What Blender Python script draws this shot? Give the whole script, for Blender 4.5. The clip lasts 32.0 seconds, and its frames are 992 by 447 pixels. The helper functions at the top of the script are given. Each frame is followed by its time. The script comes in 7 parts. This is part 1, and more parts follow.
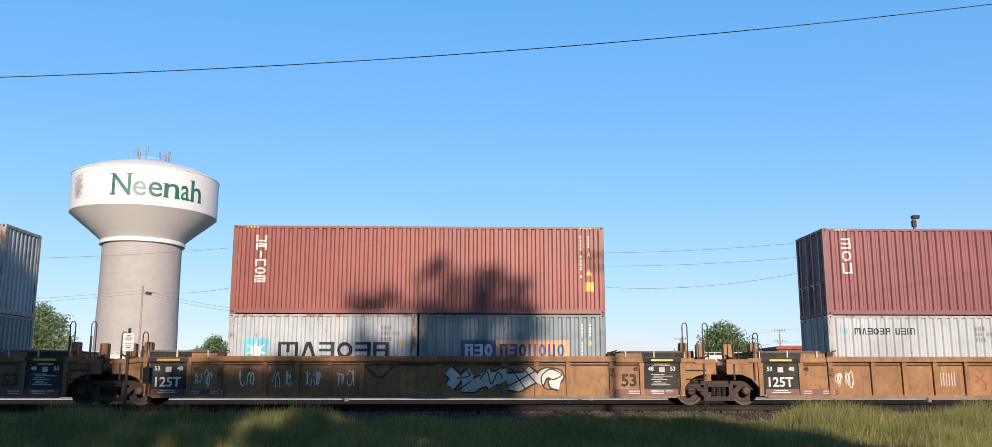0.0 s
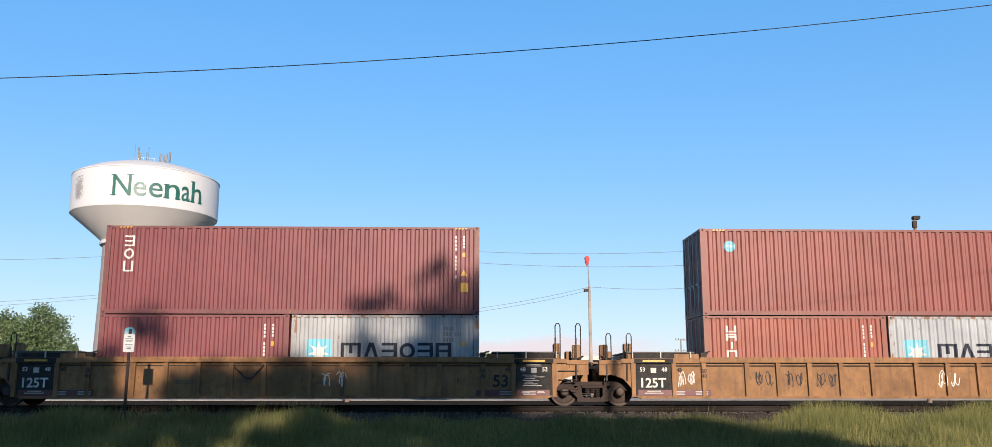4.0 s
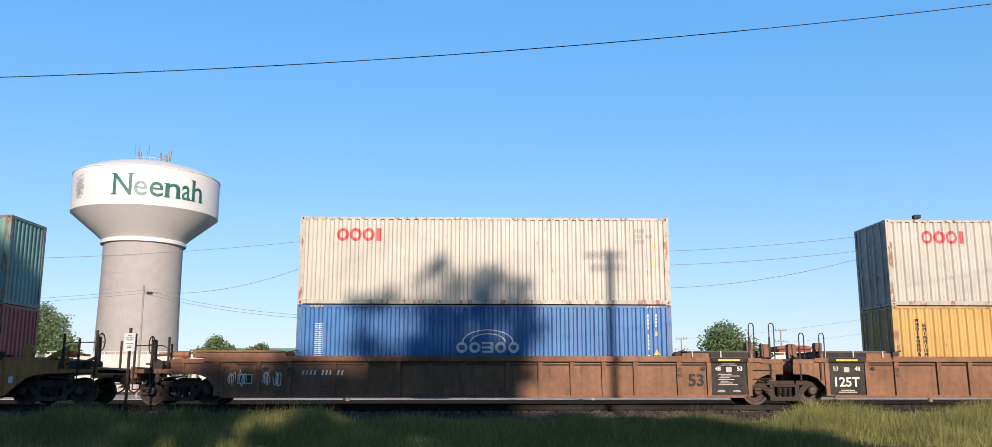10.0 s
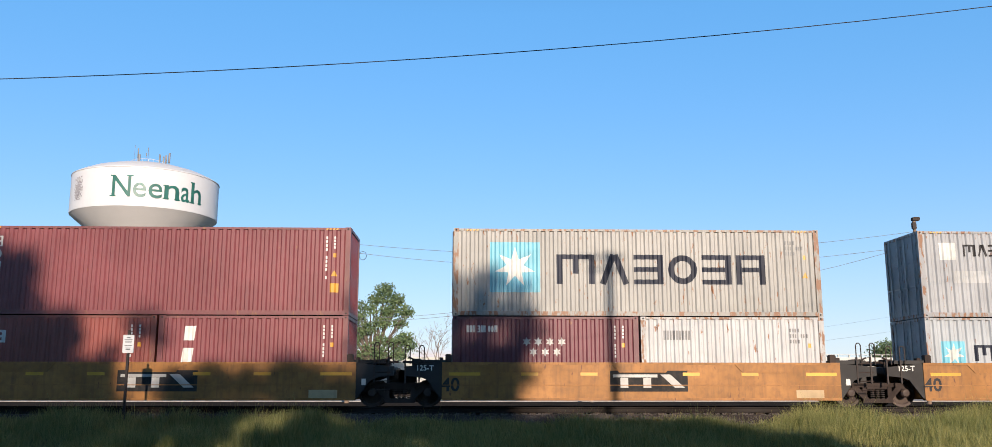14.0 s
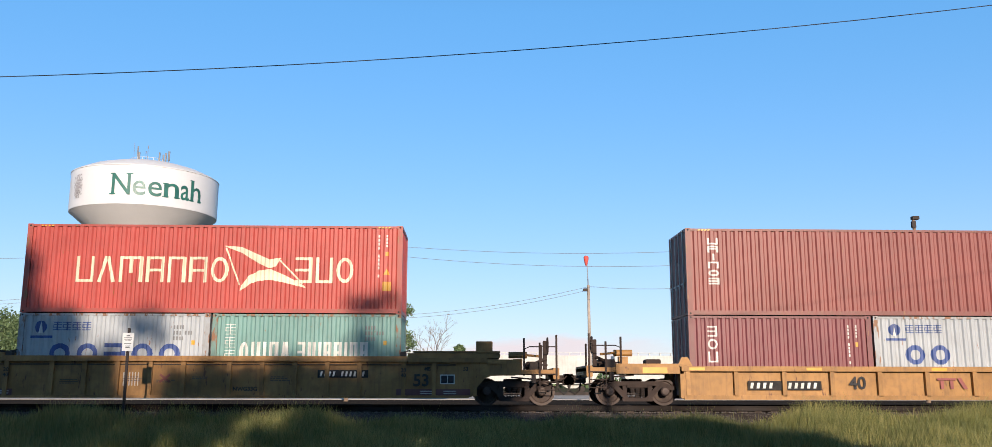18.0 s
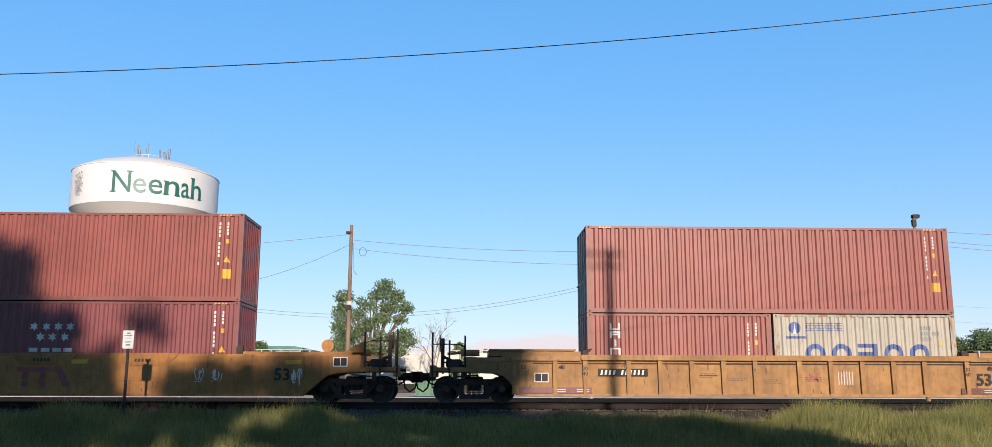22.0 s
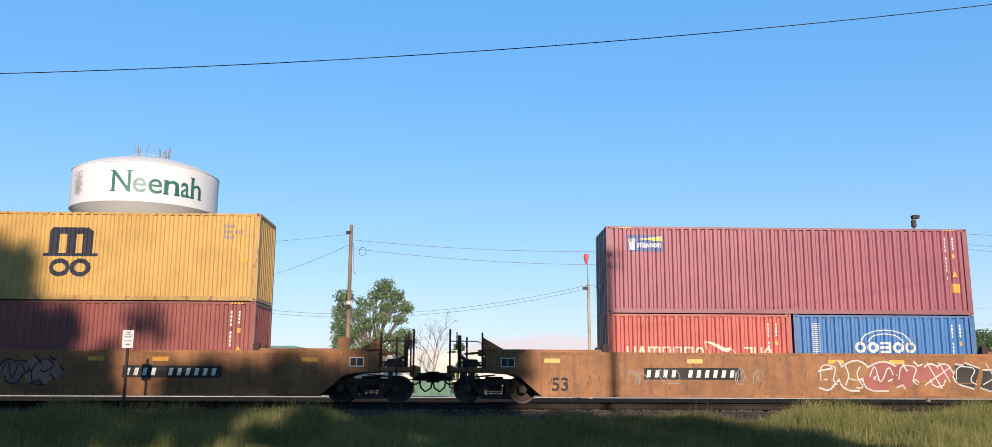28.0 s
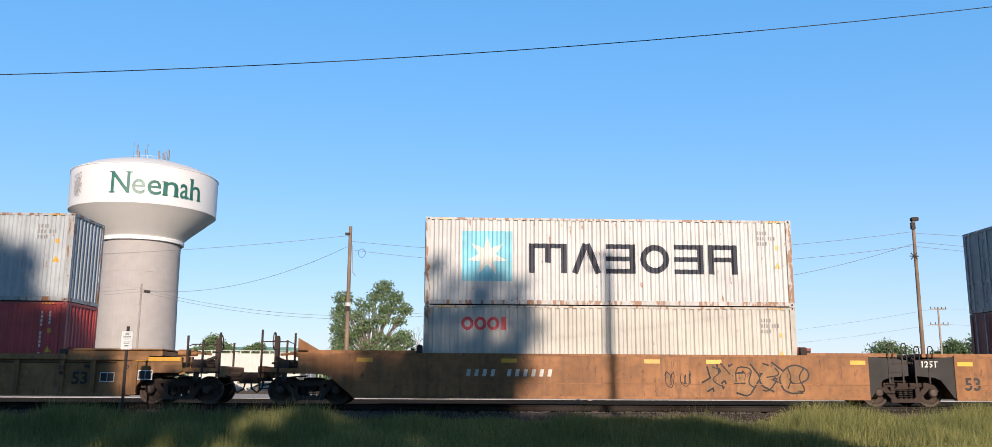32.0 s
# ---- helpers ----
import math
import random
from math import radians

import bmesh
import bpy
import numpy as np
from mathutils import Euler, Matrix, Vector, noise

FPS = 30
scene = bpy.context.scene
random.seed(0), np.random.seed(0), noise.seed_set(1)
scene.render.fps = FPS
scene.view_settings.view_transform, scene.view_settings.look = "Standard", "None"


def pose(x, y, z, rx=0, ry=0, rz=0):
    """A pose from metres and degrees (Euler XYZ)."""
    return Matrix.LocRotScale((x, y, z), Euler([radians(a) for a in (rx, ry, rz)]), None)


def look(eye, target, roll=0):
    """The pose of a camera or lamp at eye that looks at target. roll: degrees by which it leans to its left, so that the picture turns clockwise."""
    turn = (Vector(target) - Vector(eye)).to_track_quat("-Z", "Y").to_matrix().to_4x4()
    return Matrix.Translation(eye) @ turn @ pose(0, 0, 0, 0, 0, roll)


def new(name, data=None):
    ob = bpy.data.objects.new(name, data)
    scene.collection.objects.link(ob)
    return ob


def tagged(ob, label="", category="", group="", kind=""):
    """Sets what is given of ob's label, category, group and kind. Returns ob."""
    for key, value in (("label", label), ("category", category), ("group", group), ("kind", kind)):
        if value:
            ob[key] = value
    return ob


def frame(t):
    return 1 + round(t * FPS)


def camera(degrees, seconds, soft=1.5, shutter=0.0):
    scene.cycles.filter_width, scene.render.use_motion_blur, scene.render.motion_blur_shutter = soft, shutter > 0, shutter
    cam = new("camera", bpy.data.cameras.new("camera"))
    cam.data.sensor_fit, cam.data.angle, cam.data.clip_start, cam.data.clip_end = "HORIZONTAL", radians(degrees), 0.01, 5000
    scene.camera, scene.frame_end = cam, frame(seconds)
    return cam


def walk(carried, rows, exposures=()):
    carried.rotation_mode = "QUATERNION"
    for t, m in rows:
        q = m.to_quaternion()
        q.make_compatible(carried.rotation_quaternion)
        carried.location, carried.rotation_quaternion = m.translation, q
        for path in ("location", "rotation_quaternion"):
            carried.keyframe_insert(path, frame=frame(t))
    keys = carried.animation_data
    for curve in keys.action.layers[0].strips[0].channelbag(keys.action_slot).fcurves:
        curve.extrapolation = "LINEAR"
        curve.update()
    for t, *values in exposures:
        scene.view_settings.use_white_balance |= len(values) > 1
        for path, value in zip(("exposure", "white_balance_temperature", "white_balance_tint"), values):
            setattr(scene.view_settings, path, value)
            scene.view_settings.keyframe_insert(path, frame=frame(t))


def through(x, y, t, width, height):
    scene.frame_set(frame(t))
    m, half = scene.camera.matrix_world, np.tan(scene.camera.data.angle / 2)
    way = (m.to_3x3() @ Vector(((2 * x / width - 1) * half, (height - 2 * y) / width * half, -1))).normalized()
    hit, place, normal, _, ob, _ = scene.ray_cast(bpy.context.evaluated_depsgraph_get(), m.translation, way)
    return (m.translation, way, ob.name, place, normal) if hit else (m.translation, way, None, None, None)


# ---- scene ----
# The rail tops lie at z = 0, the track runs along x, the camera stands at the origin.
TRACK = 30.387
AIM = [(0, 10.27, 0.01, -1.78), (1, 10.28, 0.01, -1.78), (2, 10.30, 0.01, -1.78), (3, 10.33, 0.01, -1.76),
       (4, 10.32, 0.01, -1.75), (4.5, 10.33, 0.01, -1.76), (6.5, 10.33, 0.01, -1.77), (7, 10.32, 0.01, -1.75),
       (8, 10.32, 0.01, -1.75), (9, 10.27, 0.01, -1.72), (10, 10.26, 0.01, -1.72), (11, 10.32, 0.01, -1.71),
       (12, 10.37, 0.01, -1.72), (13, 10.39, 0.02, -1.77)]
AIM += [(14, 10.39, 0.03, -1.78), (14.5, 10.34, 0.04, -1.78), (16.5, 10.28, 0.07, -1.78), (17, 10.25, 0.08, -1.78),
        (18, 10.29, 0.09, -1.80), (19, 10.25, 0.10, -1.78), (20, 10.24, 0.12, -1.78), (21, 10.19, 0.13, -1.78),
        (22, 10.16, 0.15, -1.78), (23, 10.20, 0.16, -1.84), (23.5, 10.33, 0.17, -1.90), (24, 10.35, 0.17, -1.84),
        (24.5, 10.20, 0.18, -1.83), (26.5, 10.14, 0.21, -1.78), (27, 10.12, 0.22, -1.78), (28, 10.16, 0.23, -1.79),
        (29, 10.17, 0.24, -1.79), (30, 10.17, 0.26, -1.79), (31, 10.18, 0.27, -1.79), (31.5, 10.19, 0.28, -1.79),
        (32, 10.27, 0.29, -1.84)]
cam = camera(58.05, 32.0, soft=0.5)
walk(cam, [(t, pose(0, 0, 0.63, 90 + p, 0, y) @ pose(0, 0, 0, 0, 0, r)) for t, p, r, y in AIM])

# ---- sky, sun, exposure ----
SUN_EL, SUN_AZ = radians(16.0), radians(171.0)
world = bpy.data.worlds.new("world")
scene.world = world
world.use_nodes = True
wn = world.node_tree.nodes
sky = wn.new("ShaderNodeTexSky")
sky.sky_type = "NISHITA"
sky.sun_disc = False
sky.sun_elevation = SUN_EL
sky.sun_rotation = SUN_AZ
sky.air_density = 1.0
sky.dust_density = 0.0
sky.ozone_density = 4.0
wn["Background"].inputs["Strength"].default_value = 0.15
# a light even haze evens out the sky from zenith to horizon
haze = wn.new("ShaderNodeMix")
haze.data_type = "RGBA"
haze.inputs[0].default_value = 0.6
haze.inputs[7].default_value = (0.55, 2.2, 5.0, 1.0)
world.node_tree.links.new(sky.outputs[0], haze.inputs[6])
# the air pales towards the horizon and deepens towards the zenith
up = wn.new("ShaderNodeSeparateXYZ")
world.node_tree.links.new(wn.new("ShaderNodeTexCoord").outputs["Generated"], up.inputs[0])
deep = wn.new("ShaderNodeMapRange")
deep.inputs["From Min"].default_value = 0.4
deep.inputs["From Max"].default_value = 0.7
world.node_tree.links.new(up.outputs[2], deep.inputs["Value"])
blue = wn.new("ShaderNodeMix")
blue.data_type = "RGBA"
blue.inputs[6].default_value = (0.43, 2.25, 4.95, 1.0)
blue.inputs[7].default_value = (0.11, 0.24, 0.52, 1.0)
world.node_tree.links.new(deep.outputs[0], blue.inputs[0])
world.node_tree.links.new(blue.outputs[2], haze.inputs[7])
steps = [up.outputs[2]]
for op, value in (("MAXIMUM", 0.0), ("MULTIPLY", -9.5), ("EXPONENT", 0.0), ("MULTIPLY", 0.82)):
    mn = wn.new("ShaderNodeMath")
    mn.operation = op
    mn.inputs[1].default_value = value
    world.node_tree.links.new(steps[-1], mn.inputs[0])
    steps.append(mn.outputs[0])
pale = wn.new("ShaderNodeMix")
pale.data_type = "RGBA"
pale.inputs[7].default_value = (4.9, 4.75, 4.5, 1.0)
world.node_tree.links.new(steps[-1], pale.inputs[0])
world.node_tree.links.new(haze.outputs[2], pale.inputs[6])
world.node_tree.links.new(pale.outputs[2], wn["Background"].inputs["Color"])
sun_data = bpy.data.lights.new("sun", "SUN")
sun_data.energy = 5.0
sun_data.angle = radians(0.55)
sun_data.color = (1.0, 0.84, 0.69)
sun = new("sun", sun_data)
TO_SUN = Vector((math.sin(SUN_AZ) * math.cos(SUN_EL), math.cos(SUN_AZ) * math.cos(SUN_EL), math.sin(SUN_EL)))
sun.matrix_world = look(TO_SUN * 200, (0, 0, 0))
scene.view_settings.exposure = 0.4


# ---- materials ----
MATS = {}
BASE_DIM = 0.8  # dims every painted base colour alike, so shade stays deep beside the strong sun


def node(nt, kind, **values):
    n = nt.nodes.new("ShaderNode" + kind)
    for key, v in values.items():
        n.inputs[key].default_value = v
    return n


def mix(nt, fac, a, b, blend="MIX"):
    m = nt.nodes.new("ShaderNodeMix")
    m.data_type = "RGBA"
    m.blend_type = blend
    for sock, v in ((m.inputs[0], fac), (m.inputs[6], a), (m.inputs[7], b)):
        if isinstance(v, (int, float)):
            sock.default_value = v
        elif isinstance(v, tuple):
            sock.default_value = (*v, 1.0)
        else:
            nt.links.new(v, sock)
    return m.outputs[2]


def ramp(nt, src, lo, hi):
    r = nt.nodes.new("ShaderNodeMapRange")
    r.inputs["From Min"].default_value = lo
    r.inputs["From Max"].default_value = hi
    nt.links.new(src, r.inputs["Value"])
    return r.outputs[0]


def spot(nt, coord, scale, detail=4.0, stretch=(1, 1, 1)):
    mp = nt.nodes.new("ShaderNodeMapping")
    mp.inputs["Scale"].default_value = stretch
    nt.links.new(coord, mp.inputs["Vector"])
    n = node(nt, "TexNoise", Scale=scale, Detail=detail, Roughness=0.6)
    nt.links.new(mp.outputs[0], n.inputs["Vector"])
    return n.outputs["Fac"]


def paint(name, rgb, rough=0.5, metal=0.0, fade=0.25, streak=0.25, rust=0.0, dirt=0.2, bump=0.15,
          grain=30.0, rust_rgb=(0.16, 0.06, 0.025), island=0.0, dust=(0.17, 0.12, 0.08), shine=0.5):
    """A worn surface: two scales of fading, run-down streaks, rust spots and dust."""
    if name in MATS:
        return MATS[name]
    rgb, dust = tuple(c * BASE_DIM for c in rgb), tuple(c * BASE_DIM for c in dust)
    m = bpy.data.materials.new(name)
    MATS[name] = m
    m.use_nodes = True
    nt = m.node_tree
    b = nt.nodes["Principled BSDF"]
    co = nt.nodes.new("ShaderNodeTexCoord").outputs["Object"]
    info = nt.nodes.new("ShaderNodeObjectInfo")
    mul = nt.nodes.new("ShaderNodeVectorMath")
    mul.operation = "SCALE"
    mul.inputs[0].default_value = (37.0, 11.0, 23.0)
    nt.links.new(info.outputs["Random"], mul.inputs["Scale"])
    add = nt.nodes.new("ShaderNodeVectorMath")
    nt.links.new(co, add.inputs[0])
    nt.links.new(mul.outputs[0], add.inputs[1])
    v = add.outputs[0]
    light = tuple(min(1.0, c * (1 + fade) + 0.05 * fade) for c in rgb)
    dark = tuple(c * (1 - fade) for c in rgb)
    col = mix(nt, ramp(nt, spot(nt, v, 0.7, 3.0), 0.3, 0.7), dark, light)
    if island:
        geo = nt.nodes.new("ShaderNodeNewGeometry")
        col = mix(nt, ramp(nt, geo.outputs["Random Per Island"], 0.0, 1.0), col,
                  mix(nt, island, col, (0.9, 0.9, 0.9), "MULTIPLY"))
    if streak:
        st = ramp(nt, spot(nt, v, 2.2, 5.0, (3.0, 3.0, 0.22)), 0.5, 0.75)
        f = nt.nodes.new("ShaderNodeMath")
        f.operation = "MULTIPLY"
        f.inputs[1].default_value = streak
        nt.links.new(st, f.inputs[0])
        col = mix(nt, f.outputs[0], col, dust)
    if dirt:
        st = ramp(nt, spot(nt, v, 5.0, 6.0), 0.45, 0.8)
        f = nt.nodes.new("ShaderNodeMath")
        f.operation = "MULTIPLY"
        f.inputs[1].default_value = dirt
        nt.links.new(st, f.inputs[0])
        col = mix(nt, f.outputs[0], col, dust)
    if rust:
        a = spot(nt, v, 3.4, 10.0, (2.2, 2.2, 0.6))
        st = ramp(nt, a, 0.70 - 0.155 * rust, 0.745 - 0.145 * rust)
        col = mix(nt, st, col, rust_rgb)
    nt.links.new(col, b.inputs["Base Color"])
    b.inputs["Metallic"].default_value = metal
    b.inputs["Specular IOR Level"].default_value = shine
    rr = nt.nodes.new("ShaderNodeMapRange")
    rr.inputs["To Min"].default_value = max(0.02, rough - 0.1)
    rr.inputs["To Max"].default_value = min(1.0, rough + 0.12)
    fine = spot(nt, v, grain, 4.0)
    nt.links.new(fine, rr.inputs["Value"])
    nt.links.new(rr.outputs[0], b.inputs["Roughness"])
    if bump:
        bp = node(nt, "Bump", Strength=bump, Distance=0.01)
        nt.links.new(fine, bp.inputs["Height"])
        nt.links.new(bp.outputs[0], b.inputs["Normal"])
    return m


def leafy(name, low, high, through=0.25):
    if name in MATS:
        return MATS[name]
    m = bpy.data.materials.new(name)
    MATS[name] = m
    m.use_nodes = True
    nt = m.node_tree
    b = nt.nodes["Principled BSDF"]
    geo = nt.nodes.new("ShaderNodeNewGeometry")
    co = nt.nodes.new("ShaderNodeTexCoord").outputs["Object"]
    a = mix(nt, geo.outputs["Random Per Island"], low, high)
    col = mix(nt, ramp(nt, spot(nt, co, 0.5, 2.0), 0.35, 0.65), a, mix(nt, 0.5, a, low))
    nt.links.new(col, b.inputs["Base Color"])
    b.inputs["Roughness"].default_value = 0.6
    tr = nt.nodes.new("ShaderNodeBsdfTranslucent")
    nt.links.new(col, tr.inputs["Color"])
    ms = nt.nodes.new("ShaderNodeMixShader")
    ms.inputs[0].default_value = through
    nt.links.new(b.outputs[0], ms.inputs[1])
    nt.links.new(tr.outputs[0], ms.inputs[2])
    nt.links.new(ms.outputs[0], nt.nodes["Material Output"].inputs["Surface"])
    return m


OCHRE = paint("ochre_paint", (0.305, 0.144, 0.048), 0.6, streak=0.6, dirt=0.55, rust=0.45, fade=0.28, dust=(0.11, 0.055, 0.032), rust_rgb=(0.12, 0.05, 0.025), shine=0.35)
BROWN_WELL = paint("dusty_ochre_paint", (0.235, 0.104, 0.048), 0.65, streak=0.6, dirt=0.55, rust=0.45, fade=0.28, dust=(0.085, 0.05, 0.036), rust_rgb=(0.09, 0.04, 0.024), shine=0.35)
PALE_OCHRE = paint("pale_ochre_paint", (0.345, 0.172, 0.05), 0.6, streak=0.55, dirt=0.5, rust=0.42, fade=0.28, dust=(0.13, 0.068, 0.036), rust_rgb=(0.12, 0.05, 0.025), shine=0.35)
RUST_OCHRE = paint("rusty_orange_paint", (0.3, 0.122, 0.036), 0.6, streak=0.65, dirt=0.55, rust=0.5, fade=0.28, dust=(0.1, 0.05, 0.032), rust_rgb=(0.11, 0.045, 0.022), shine=0.35)
GOLD_WELL = paint("golden_ochre_paint", (0.39, 0.164, 0.034), 0.55, streak=0.55, dirt=0.5, rust=0.4, fade=0.24, dust=(0.12, 0.06, 0.03), rust_rgb=(0.13, 0.05, 0.022), shine=0.35)
YELLOW_OCHRE = paint("yellow_ochre_paint", (0.4, 0.2, 0.055), 0.55, streak=0.5, dirt=0.45, rust=0.4, fade=0.24, dust=(0.13, 0.075, 0.04), rust_rgb=(0.14, 0.06, 0.03), shine=0.35)
SAFETY = paint("yellow_reflector", (0.72, 0.36, 0.015), 0.4, streak=0.15, dirt=0.2)
STEEL_DARK = paint("grimy_dark_steel", (0.042, 0.031, 0.027), 0.75, streak=0.2, dirt=0.4, dust=(0.09, 0.06, 0.045), shine=0.3)
TRUCK = paint("brown_grimed_steel", (0.04, 0.026, 0.021), 0.8, streak=0.1, dirt=0.5, dust=(0.085, 0.05, 0.036), shine=0.25)
TREAD = paint("wheel_steel", (0.06, 0.038, 0.031), 0.65, metal=0.3, streak=0.0, dirt=0.5)
BLACK_PANEL = paint("faded_black_paint", (0.02, 0.019, 0.019), 0.75, streak=0.2, dirt=0.25, shine=0.25)
CHARCOAL = paint("charcoal_paint", (0.032, 0.029, 0.028), 0.6, streak=0.15, dirt=0.25, dust=(0.06, 0.047, 0.04), shine=0.2)
MAROON_STRIP = paint("maroon_strip", (0.13, 0.025, 0.03), 0.5, streak=0.2, dirt=0.3)
WHITE_INK = paint("white_ink", (0.72, 0.71, 0.66), 0.6, streak=0.3, dirt=0.2, bump=0)
DARK_INK = paint("dark_ink", (0.03, 0.028, 0.03), 0.6, streak=0.08, dirt=0.08, bump=0, shine=0.2)
NAVY_INK = paint("navy_ink", (0.02, 0.024, 0.042), 0.55, streak=0.05, dirt=0.05, bump=0, shine=0.2)
BLUE_INK = paint("blue_ink", (0.03, 0.07, 0.25), 0.5, streak=0.15, dirt=0.1, bump=0)
CYAN_INK = paint("pale_blue_ink", (0.16, 0.50, 0.62), 0.5, streak=0.2, dirt=0.1, bump=0)
RED_INK = paint("red_ink", (0.62, 0.04, 0.05), 0.5, streak=0.1, dirt=0.1, bump=0)
ORANGE_INK = paint("orange_ink", (0.72, 0.36, 0.16), 0.5, streak=0.1, dirt=0.1, bump=0)
GREEN_INK = paint("green_ink", (0.01, 0.2, 0.12), 0.5, streak=0.1, dirt=0.1, bump=0)
DARK_RED = paint("dark_red_ink", (0.28, 0.06, 0.05), 0.6, streak=0.2, dirt=0.2, bump=0)
SILVER_INK = paint("silver_spray", (0.52, 0.5, 0.46), 0.5, streak=0.25, dirt=0.2, bump=0)
PINK_INK = paint("pink_spray", (0.36, 0.15, 0.12), 0.5, streak=0.2, dirt=0.2, bump=0)
STENCIL = paint("faded_stencil", (0.11, 0.065, 0.04), 0.6, streak=0.1, dirt=0.3, bump=0)
GREY_SPRAY = paint("grey_spray", (0.22, 0.22, 0.22), 0.5, streak=0.2, dirt=0.3, bump=0)
CREAM_SPRAY = paint("cream_spray", (0.5, 0.44, 0.33), 0.5, streak=0.3, dirt=0.3, bump=0)
CREAM_INK = paint("cream_ink", (0.78, 0.7, 0.5), 0.5, streak=0.15, dirt=0.1, bump=0)


# ---- mesh tools ----
class Mesh:
    """Collects vertices and faces of one mesh."""

    def __init__(self):
        self.v, self.f = [], []

    def poly(self, pts):
        n = len(self.v)
        self.v += pts
        self.f.append(tuple(range(n, n + len(pts))))

    def box(self, x0, x1, y0, y1, z0, z1, c=0.0):
        """A box; c: the width of its chamfered upright and lengthwise edges."""
        if c <= 0:
            n = len(self.v)
            self.v += [(x0, y0, z0), (x1, y0, z0), (x1, y1, z0), (x0, y1, z0), (x0, y0, z1), (x1, y0, z1), (x1, y1, z1), (x0, y1, z1)]
            self.f += [tuple(n + i for i in q) for q in ((0, 3, 2, 1), (4, 5, 6, 7), (0, 1, 5, 4), (1, 2, 6, 5), (2, 3, 7, 6), (3, 0, 4, 7))]
        else:
            self.prism([(x0 + c, z0), (x1 - c, z0), (x1, z0 + c), (x1, z1 - c), (x1 - c, z1), (x0 + c, z1), (x0, z1 - c), (x0, z0 + c)], y0, y1)
        return self

    def prism(self, pts, y0, y1):
        """An outline in x and z, counter-clockwise seen from -y, pushed from y0 to y1."""
        n, k = len(self.v), len(pts)
        self.v += [(x, y0, z) for x, z in pts] + [(x, y1, z) for x, z in pts]
        self.f.append(tuple(range(n, n + k)))
        self.f.append(tuple(range(n + 2 * k - 1, n + k - 1, -1)))
        for i in range(k):
            j = (i + 1) % k
            self.f.append((n + i, n + k + i, n + k + j, n + j))
        return self

    def tube(self, a, b, r, k=8, r2=None):
        a, b = Vector(a), Vector(b)
        d = (b - a).normalized()
        u = d.orthogonal().normalized()
        w = d.cross(u)
        n = len(self.v)
        for p, rad in ((a, r), (b, r if r2 is None else r2)):
            for i in range(k):
                t = 2 * math.pi * i / k
                self.v.append(tuple(p + u * (rad * math.cos(t)) + w * (rad * math.sin(t))))
        for i in range(k):
            j = (i + 1) % k
            self.f.append((n + i, n + j, n + k + j, n + k + i))
        self.f.append(tuple(range(n + k - 1, n - 1, -1)))
        self.f.append(tuple(range(n + k, n + 2 * k)))
        return self

    def path(self, pts, r, k=6):
        pts = [Vector(p) for p in pts]
        n = len(self.v)
        last = None
        for i, p in enumerate(pts):
            d = (pts[min(i + 1, len(pts) - 1)] - pts[max(i - 1, 0)]).normalized()
            u = d.orthogonal() if last is None else last - d * last.dot(d)
            u = u.normalized()
            last = u
            w = d.cross(u)
            for j in range(k):
                t = 2 * math.pi * j / k
                self.v.append(tuple(p + u * (r * math.cos(t)) + w * (r * math.sin(t))))
        for i in range(len(pts) - 1):
            for j in range(k):
                q = (j + 1) % k
                self.f.append((n + i * k + j, n + i * k + q, n + (i + 1) * k + q, n + (i + 1) * k + j))
        self.f.append(tuple(range(n + k - 1, n - 1, -1)))
        self.f.append(tuple(range(n + (len(pts) - 1) * k, n + len(pts) * k)))
        return self

    def lathe(self, prof, k=32, axis="z", at=(0, 0, 0)):
        """Turns (radius, height) pairs about an axis."""
        n = len(self.v)
        for r, h in prof:
            for i in range(k):
                t = 2 * math.pi * i / k
                c, s = r * math.cos(t), r * math.sin(t)
                p = (c, s, h) if axis == "z" else (s, h, c)
                self.v.append((p[0] + at[0], p[1] + at[1], p[2] + at[2]))
        for m in range(len(prof) - 1):
            for i in range(k):
                j = (i + 1) % k
                a = n + m * k
                self.f.append((a + i, a + j, a + k + j, a + k + i))
        self.f.append(tuple(range(n + k - 1, n - 1, -1)))
        self.f.append(tuple(range(n + (len(prof) - 1) * k, n + len(prof) * k)))
        return self

    def data(self, name, mat, smooth=False):
        me = bpy.data.meshes.new(name)
        me.from_pydata(self.v, [], self.f)
        me.materials.append(mat)
        if smooth:
            me.polygons.foreach_set("use_smooth", [True] * len(me.polygons))
            me.set_sharp_from_angle(angle=radians(32))
        me.update()
        return me


CACHE = {}


def shared(key, name, mat, build, smooth=False):
    """The mesh kept under a key, built once."""
    if key not in CACHE:
        m = Mesh()
        build(m)
        CACHE[key] = m.data(name, mat, smooth)
    return CACHE[key]


def part(name, data, parent, label="", at=None):
    ob = new(name, data)
    ob.parent = parent
    if at is not None:
        ob.matrix_basis = at
    if label:
        ob["label"] = label
    return ob


def put(name, m, mat, parent=None, label="", smooth=False, at=None):
    """A mesh that is used once."""
    if parent is None:
        ob = new(name, m.data(name, mat, smooth))
        if at is not None:
            ob.matrix_basis = at
        return ob
    return part(name, m.data(name, mat, smooth), parent, label, at)


def thing(name, label, category, m, group="", kind=""):
    ob = new(name)
    ob.empty_display_size = 0.3
    ob.matrix_basis = m
    return tagged(ob, label, category, group, kind)


